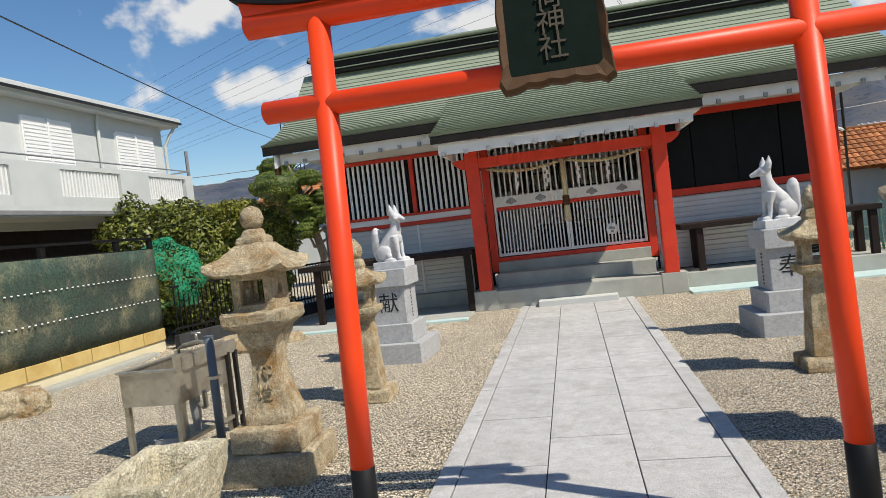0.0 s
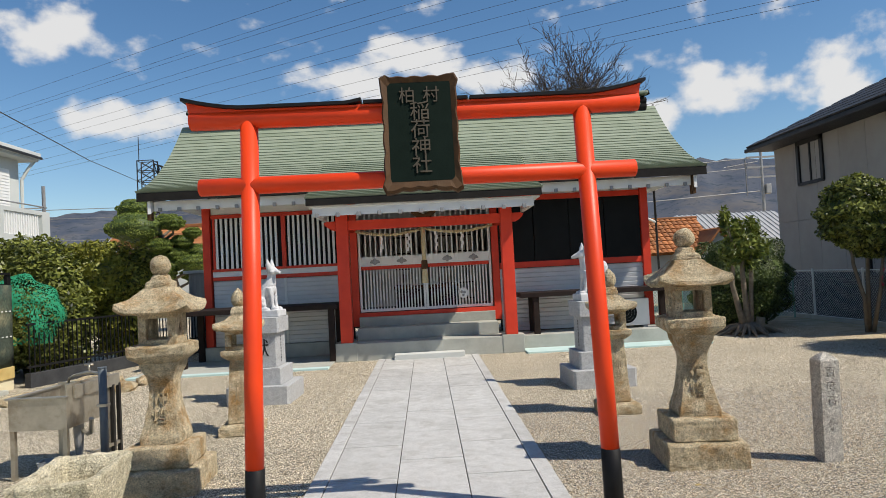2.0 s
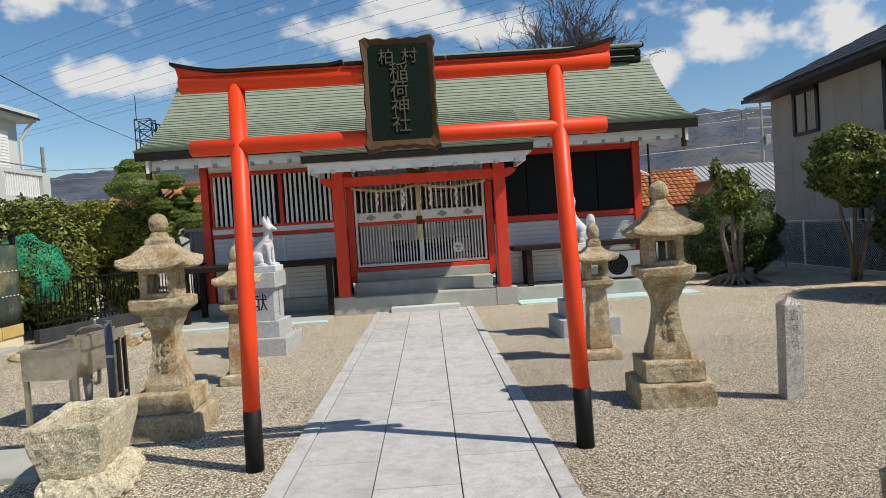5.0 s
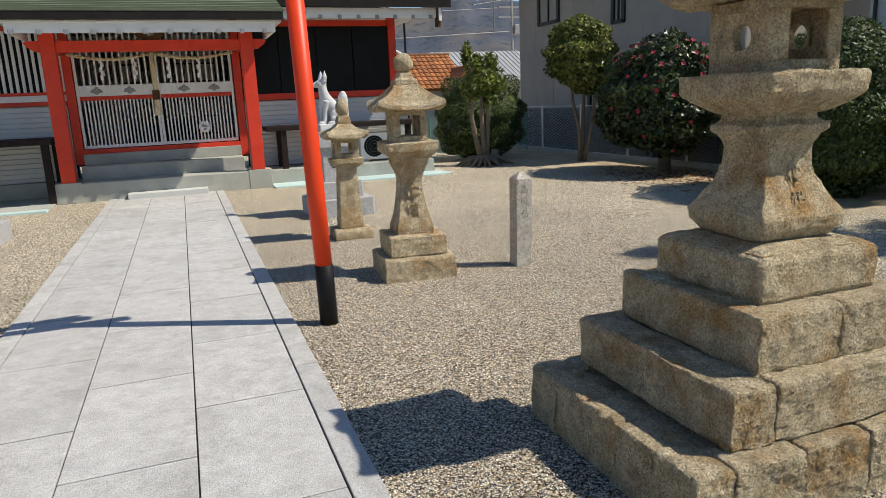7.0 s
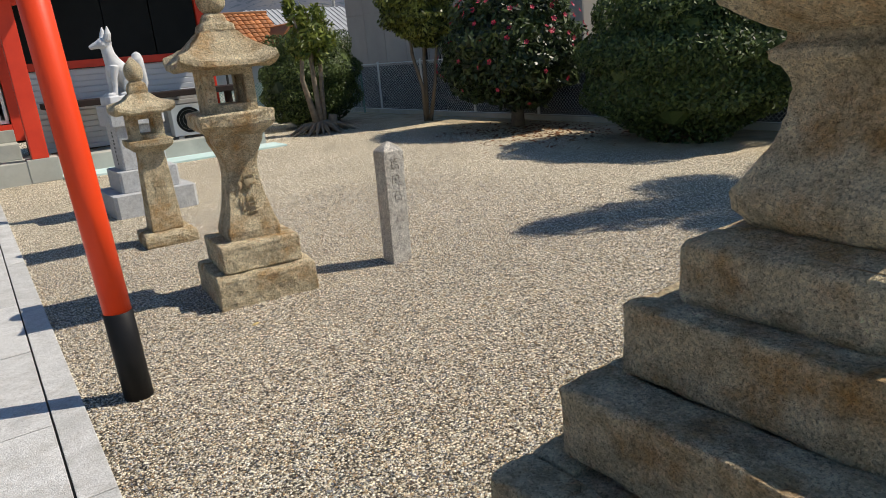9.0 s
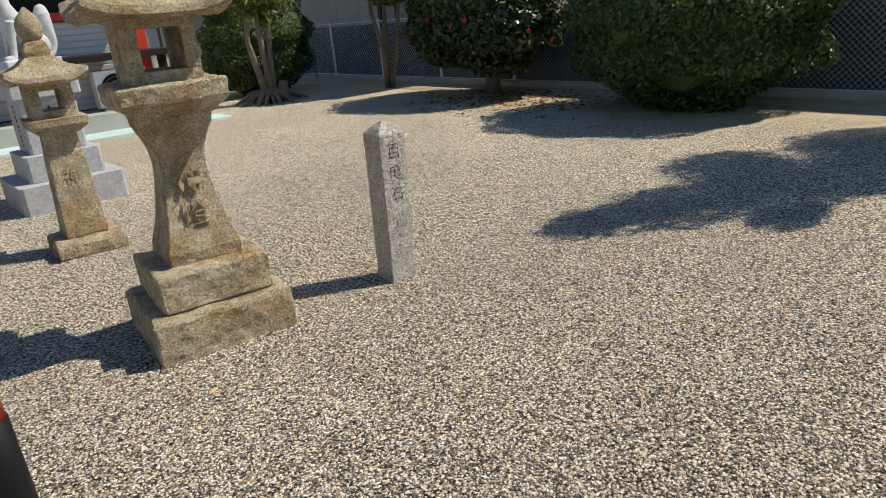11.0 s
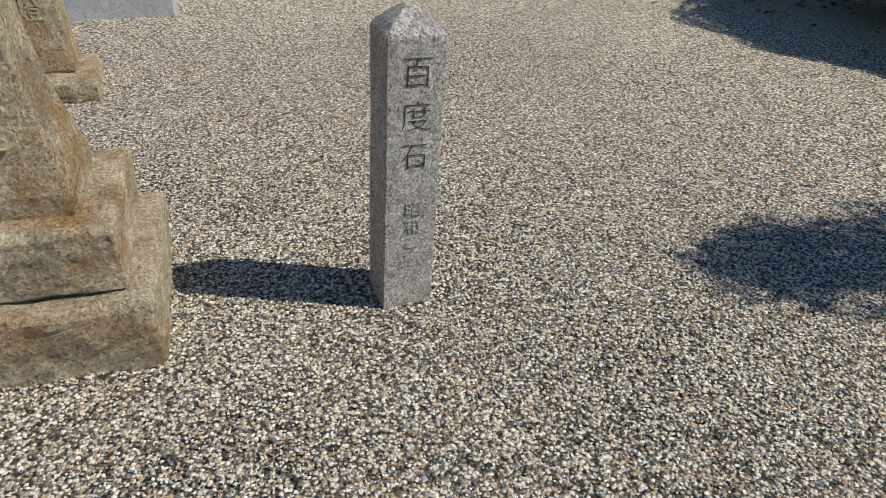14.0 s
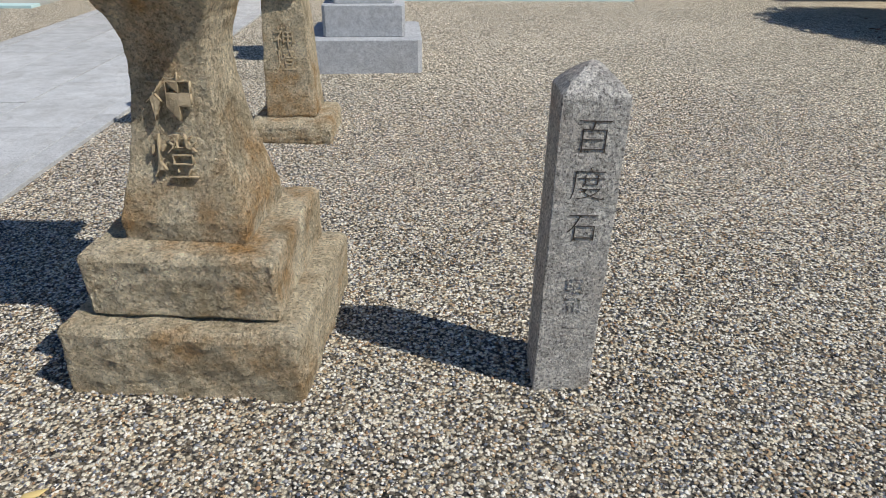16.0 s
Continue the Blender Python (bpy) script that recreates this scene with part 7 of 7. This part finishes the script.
# ---- loose things by the path ----
def sink():
    t = thing("outdoor_sink", pose(-3.52, 6.50, 0, 0, 0, -4), "stained stainless steel outdoor sink on legs", "sink")
    w, d, z0, z1 = 0.27, 0.38, 0.45, 0.73
    bm = bmesh.new()
    box(bm, -w, w, -d, -d + 0.015, z0, z1)
    box(bm, -w, w, d - 0.015, d, z0, z1 + 0.05)
    box(bm, -w, -w + 0.015, -d + 0.015, d - 0.015, z0, z1)
    box(bm, w - 0.015, w, -d + 0.015, d - 0.015, z0, z1 + 0.12)
    box(bm, -w + 0.015, w - 0.015, -d + 0.015, d - 0.015, z0 + 0.04, z0 + 0.055)
    part("basin", bm, STEEL, t)
    part("rim", boxed(-w - 0.02, w + 0.02, -d - 0.02, -d + 0.03, z1, z1 + 0.02, bevel=0.006), STEEL, t)
    part("rim", boxed(-w - 0.02, -w + 0.03, -d + 0.03, d, z1, z1 + 0.02, bevel=0.006), STEEL, t)
    part("back_splash", boxed(w, w + 0.03, -d + 0.1, d + 0.12, z1 - 0.02, z1 + 0.1, bevel=0.006), STEEL, t)
    for x in (-w + 0.025, w - 0.025):
        for y in (-d + 0.025, d - 0.025):
            part("leg", boxed(x - 0.02, x + 0.02, y - 0.02, y + 0.02, 0, z0), STEEL, t)
    for y in (d - 0.03, d + 0.09):
        part("leg", boxed(w, w + 0.035, y, y + 0.035, 0, z1), FRAME_DARK, t, "dark rusted leg")
    part("crossbar", boxed(w, w + 0.03, -d, d + 0.12, 0.12, 0.15), STEEL, t)
    bm = bmesh.new()
    tube(bm, [(w - 0.12, 0.0, 0.5), (w - 0.1, 0, 0.38), (w - 0.02, -0.02, 0.33), (w + 0.06, -0.1, 0.36), (w + 0.1, -0.16, 0.5)], 0.022, 8)
    part("drain_hose", bm, STEEL, t)
    bm = bmesh.new()
    tube(bm, [(w - 0.12, 0.0, 0.49), (w - 0.12, 0, 0.28), (w - 0.12, 0, 0.12)], [0.05, 0.045, 0.03], 10)
    part("trap", bm, GREY_METAL, t, "grey plastic waste trap")
    t = thing("standpipe", pose(-3.0, 6.22, 0), "dark grey water pipe with a chrome tap", "standpipe")
    bm = bmesh.new()
    tube(bm, [(0, 0, -0.02), (0, 0, 0.97)], 0.036, 14)
    part("pipe", bm, PVC, t, smooth=True)
    bm = bmesh.new()
    tube(bm, [(0, 0, 0.98), (0, 0, 0.97)], 0.04, 14)
    part("cap", bm, PVC, t)
    bm = bmesh.new()
    tube(bm, [(-0.03, 0.02, 0.92), (-0.12, 0.06, 0.93), (-0.16, 0.08, 0.93), (-0.34, 0.16, 0.90), (-0.40, 0.18, 0.87), (-0.41, 0.185, 0.83)], [0.014, 0.014, 0.02, 0.012, 0.012, 0.012], 8)
    tube(bm, [(-0.16, 0.08, 0.94), (-0.16, 0.08, 1.0)], 0.012, 8)
    tube(bm, [(-0.20, 0.08, 1.0), (-0.12, 0.08, 1.0)], 0.01, 8)
    part("tap", bm, STEEL, t, "chrome tap with long spout", smooth=True)
    part("clip", boxed(-0.045, 0.045, -0.045, 0.045, 0.62, 0.645), STEEL, t)
    t = thing("plastic_tub", pose(-3.52, 6.3, 0, 0, 0, 10), "small grey plastic tub on the gravel", "tub")
    part("tub", loft([(0, 0.09, 0.07, 0.2), (0.13, 0.11, 0.09, 0.2), (0.14, 0.115, 0.095, 0.2), (0.14, 0.1, 0.08, 0.2), (0.03, 0.08, 0.06, 0.2)], 6), GREY_TILE, t)


sink()


def trough():
    """A hollowed granite block on a flat boulder."""
    t = thing("stone_trough", pose(-2.37, 4.46, -0.03, 0, 0, 7), "rough hewn granite water trough on a boulder", "trough")
    secs = [(0.15, 0.165, 0.30, 0.10), (0.18, 0.185, 0.33, 0.08), (0.30, 0.218, 0.36, 0.06), (0.42, 0.242, 0.385, 0.05), (0.53, 0.255, 0.40, 0.05), (0.545, 0.25, 0.395, 0.05), (0.55, 0.24, 0.385, 0.06), (0.548, 0.20, 0.335, 0.10), (0.52, 0.182, 0.315, 0.12), (0.40, 0.165, 0.29, 0.14), (0.30, 0.14, 0.25, 0.2)]
    part("basin", loft(secs, 24, 0.010, 6.0), TROUGH_STONE, t)
    # Dark block that fills the bottom of the hollow
    part("silt", boxed(-0.13, 0.13, -0.24, 0.24, 0.27, 0.33, bevel=0.02), JOINT, t, "dark fill at the bottom of the trough")
    ob = new("flat_boulder", finish("flat_boulder", loft([(-0.04, 0.26, 0.36, 0.5), (0.03, 0.31, 0.42, 0.5), (0.10, 0.30, 0.40, 0.5), (0.145, 0.25, 0.35, 0.5), (0.16, 0.15, 0.2, 0.6)], 9, 0.035, 2.0), TROUGH_STONE))
    ob.matrix_basis = pose(-2.33, 4.42, 0, 0, 0, 12)
    tagged(ob, "flat rounded boulder under the stone trough", "boulder")
    ob = new("concrete_slab", finish("concrete_slab", box(bmesh.new(), -4.2, -2.8, 4.55, 5.3, -0.02, 0.05, 0.01), CONCRETE))
    tagged(ob, "weathered grey concrete slab beside the trough", "slab")
    for k, (x, y, sx, sy, sz, r) in enumerate(((-6.65, 8.05, 0.3, 0.24, 0.32, 20), (-5.2, 11.3, 0.3, 0.2, 0.16, 0), (-4.9, 12.0, 0.25, 0.2, 0.15, 30), (-6.3, 10.6, 0.35, 0.18, 0.14, 60), (-5.8, 11.9, 0.4, 0.25, 0.2, 10))):
        ob = new("boulder", finish("boulder", loft([(-0.05, sx * 0.85, sy * 0.85, 0.5), (sz * 0.3, sx, sy, 0.5), (sz * 0.7, sx * 0.92, sy * 0.9, 0.5), (sz * 0.95, sx * 0.65, sy * 0.6, 0.5), (sz, sx * 0.3, sy * 0.3, 0.6)], 8, 0.03, k * 3.0), OLD_GRANITE, True))
        ob.matrix_basis = pose(x, y, 0, 0, 0, r)
        tagged(ob, "rounded brown garden boulder on gravel", "boulder", "garden boulders")


trough()


def pebbles():
    """Loose pea gravel over the yard beside the path."""
    rng = np.random.default_rng(17)
    x0, x1, y0, y1 = 1.01, 6.0, 0.9, 8.8
    n = 400000
    c = np.stack([rng.uniform(x0, x1, n), rng.uniform(y0, y1, n)], 1)
    edge = np.minimum(x1 - c[:, 0], y1 - c[:, 1])
    c = c[rng.random(n) < np.clip(edge / 1.3, 0, 1)]
    n = len(c)
    base = np.array([[1, 0, 0], [0, 1, 0], [-1, 0, 0], [0, -1, 0], [0.1, 0.1, 1], [0, 0, -0.6]])
    tri = np.array([[0, 1, 4], [1, 2, 4], [2, 3, 4], [3, 0, 4]])
    base = base[:5]
    r = 0.0032 + 0.0036 * rng.random(n) ** 1.6
    a = rng.random(n) * 6.283
    sq = 0.55 + 0.45 * rng.random(n)
    jit = 1 + rng.normal(0, 0.16, (n, 5, 3))
    v = base[None] * jit
    v[:, :, 1] *= sq[:, None]
    v[:, :, 2] *= (0.55 + 0.45 * rng.random(n))[:, None]
    x = v[:, :, 0] * np.cos(a)[:, None] - v[:, :, 1] * np.sin(a)[:, None]
    y = v[:, :, 0] * np.sin(a)[:, None] + v[:, :, 1] * np.cos(a)[:, None]
    v = np.stack([x, y, v[:, :, 2] + 0.12], 2) * r[:, None, None]
    v[:, :, 0] += c[:, 0:1]
    v[:, :, 1] += c[:, 1:2]
    v[:, :, 2] += (0.004 * rng.random(n))[:, None] + (0.006 * np.sin(c[:, 0] * 5.1 + np.sin(c[:, 1] * 3)) * np.sin(c[:, 1] * 4.3)).clip(0)[:, None]
    f = (tri[None] + (np.arange(n) * 5)[:, None, None]).reshape(-1, 3)
    ob = new("pebbles", from_arrays("pebbles", v.reshape(-1, 3), f, PEBBLE, True))
    tagged(ob, "small mixed beige and grey gravel pebbles", "gravel", kind="stuff")


pebbles()


# ---- the paved path, slab by slab ----
def paved_path():
    t = thing("pavement", pose(0, 0, 0), "straight path of pale grey granite slabs with kerb strips", "path", kind="structure")
    part("bed", boxed(-0.995, 0.995, -8.0, 13.5, -0.06, 0.006), JOINT, t, "dark sandy joints")
    L = 1.075
    mesh = finish("slab", box(bmesh.new(), -0.2822, 0.2822, -L / 2 + 0.0048, L / 2 - 0.0048, -0.03, 0.018, 0.004), SLAB)
    for c, off in ((-0.572, 3.35), (0.0, 3.885), (0.572, 3.35)):
        k = -10
        while True:
            y = off + L * (k + 0.5)
            k += 1
            if y - L / 2 > 13.4:
                break
            if y + L / 2 > 13.5:
                e = 13.495
                piece("slab", finish("slab", box(bmesh.new(), -0.2815, 0.2815, y - L / 2 + 0.004, e, -0.03, 0.018, 0.004), SLAB), t, Matrix.Translation((c, 0, 0)))
                continue
            piece("slab", mesh, t, Matrix.Translation((c, y, random.uniform(-0.0015, 0.0015))))
    LB = 2.1
    mesh = finish("kerb_strip", box(bmesh.new(), -0.067, 0.067, -LB / 2 + 0.003, LB / 2 - 0.003, -0.05, 0.022, 0.004), SLAB)
    for c, off in ((-0.93, 5.45), (0.93, 3.70)):
        for k in range(-6, 5):
            y = off + LB * (k + 0.5)
            if y + LB / 2 < 13.5:
                piece("kerb_strip", mesh, t, Matrix.Translation((c, y, 0)))
            elif y - LB / 2 < 13.4:
                piece("kerb_strip", finish("kerb_strip", box(bmesh.new(), -0.067, 0.067, y - LB / 2 + 0.003, 13.495, -0.05, 0.022, 0.004), SLAB), t, Matrix.Translation((c, 0, 0)))


paved_path()
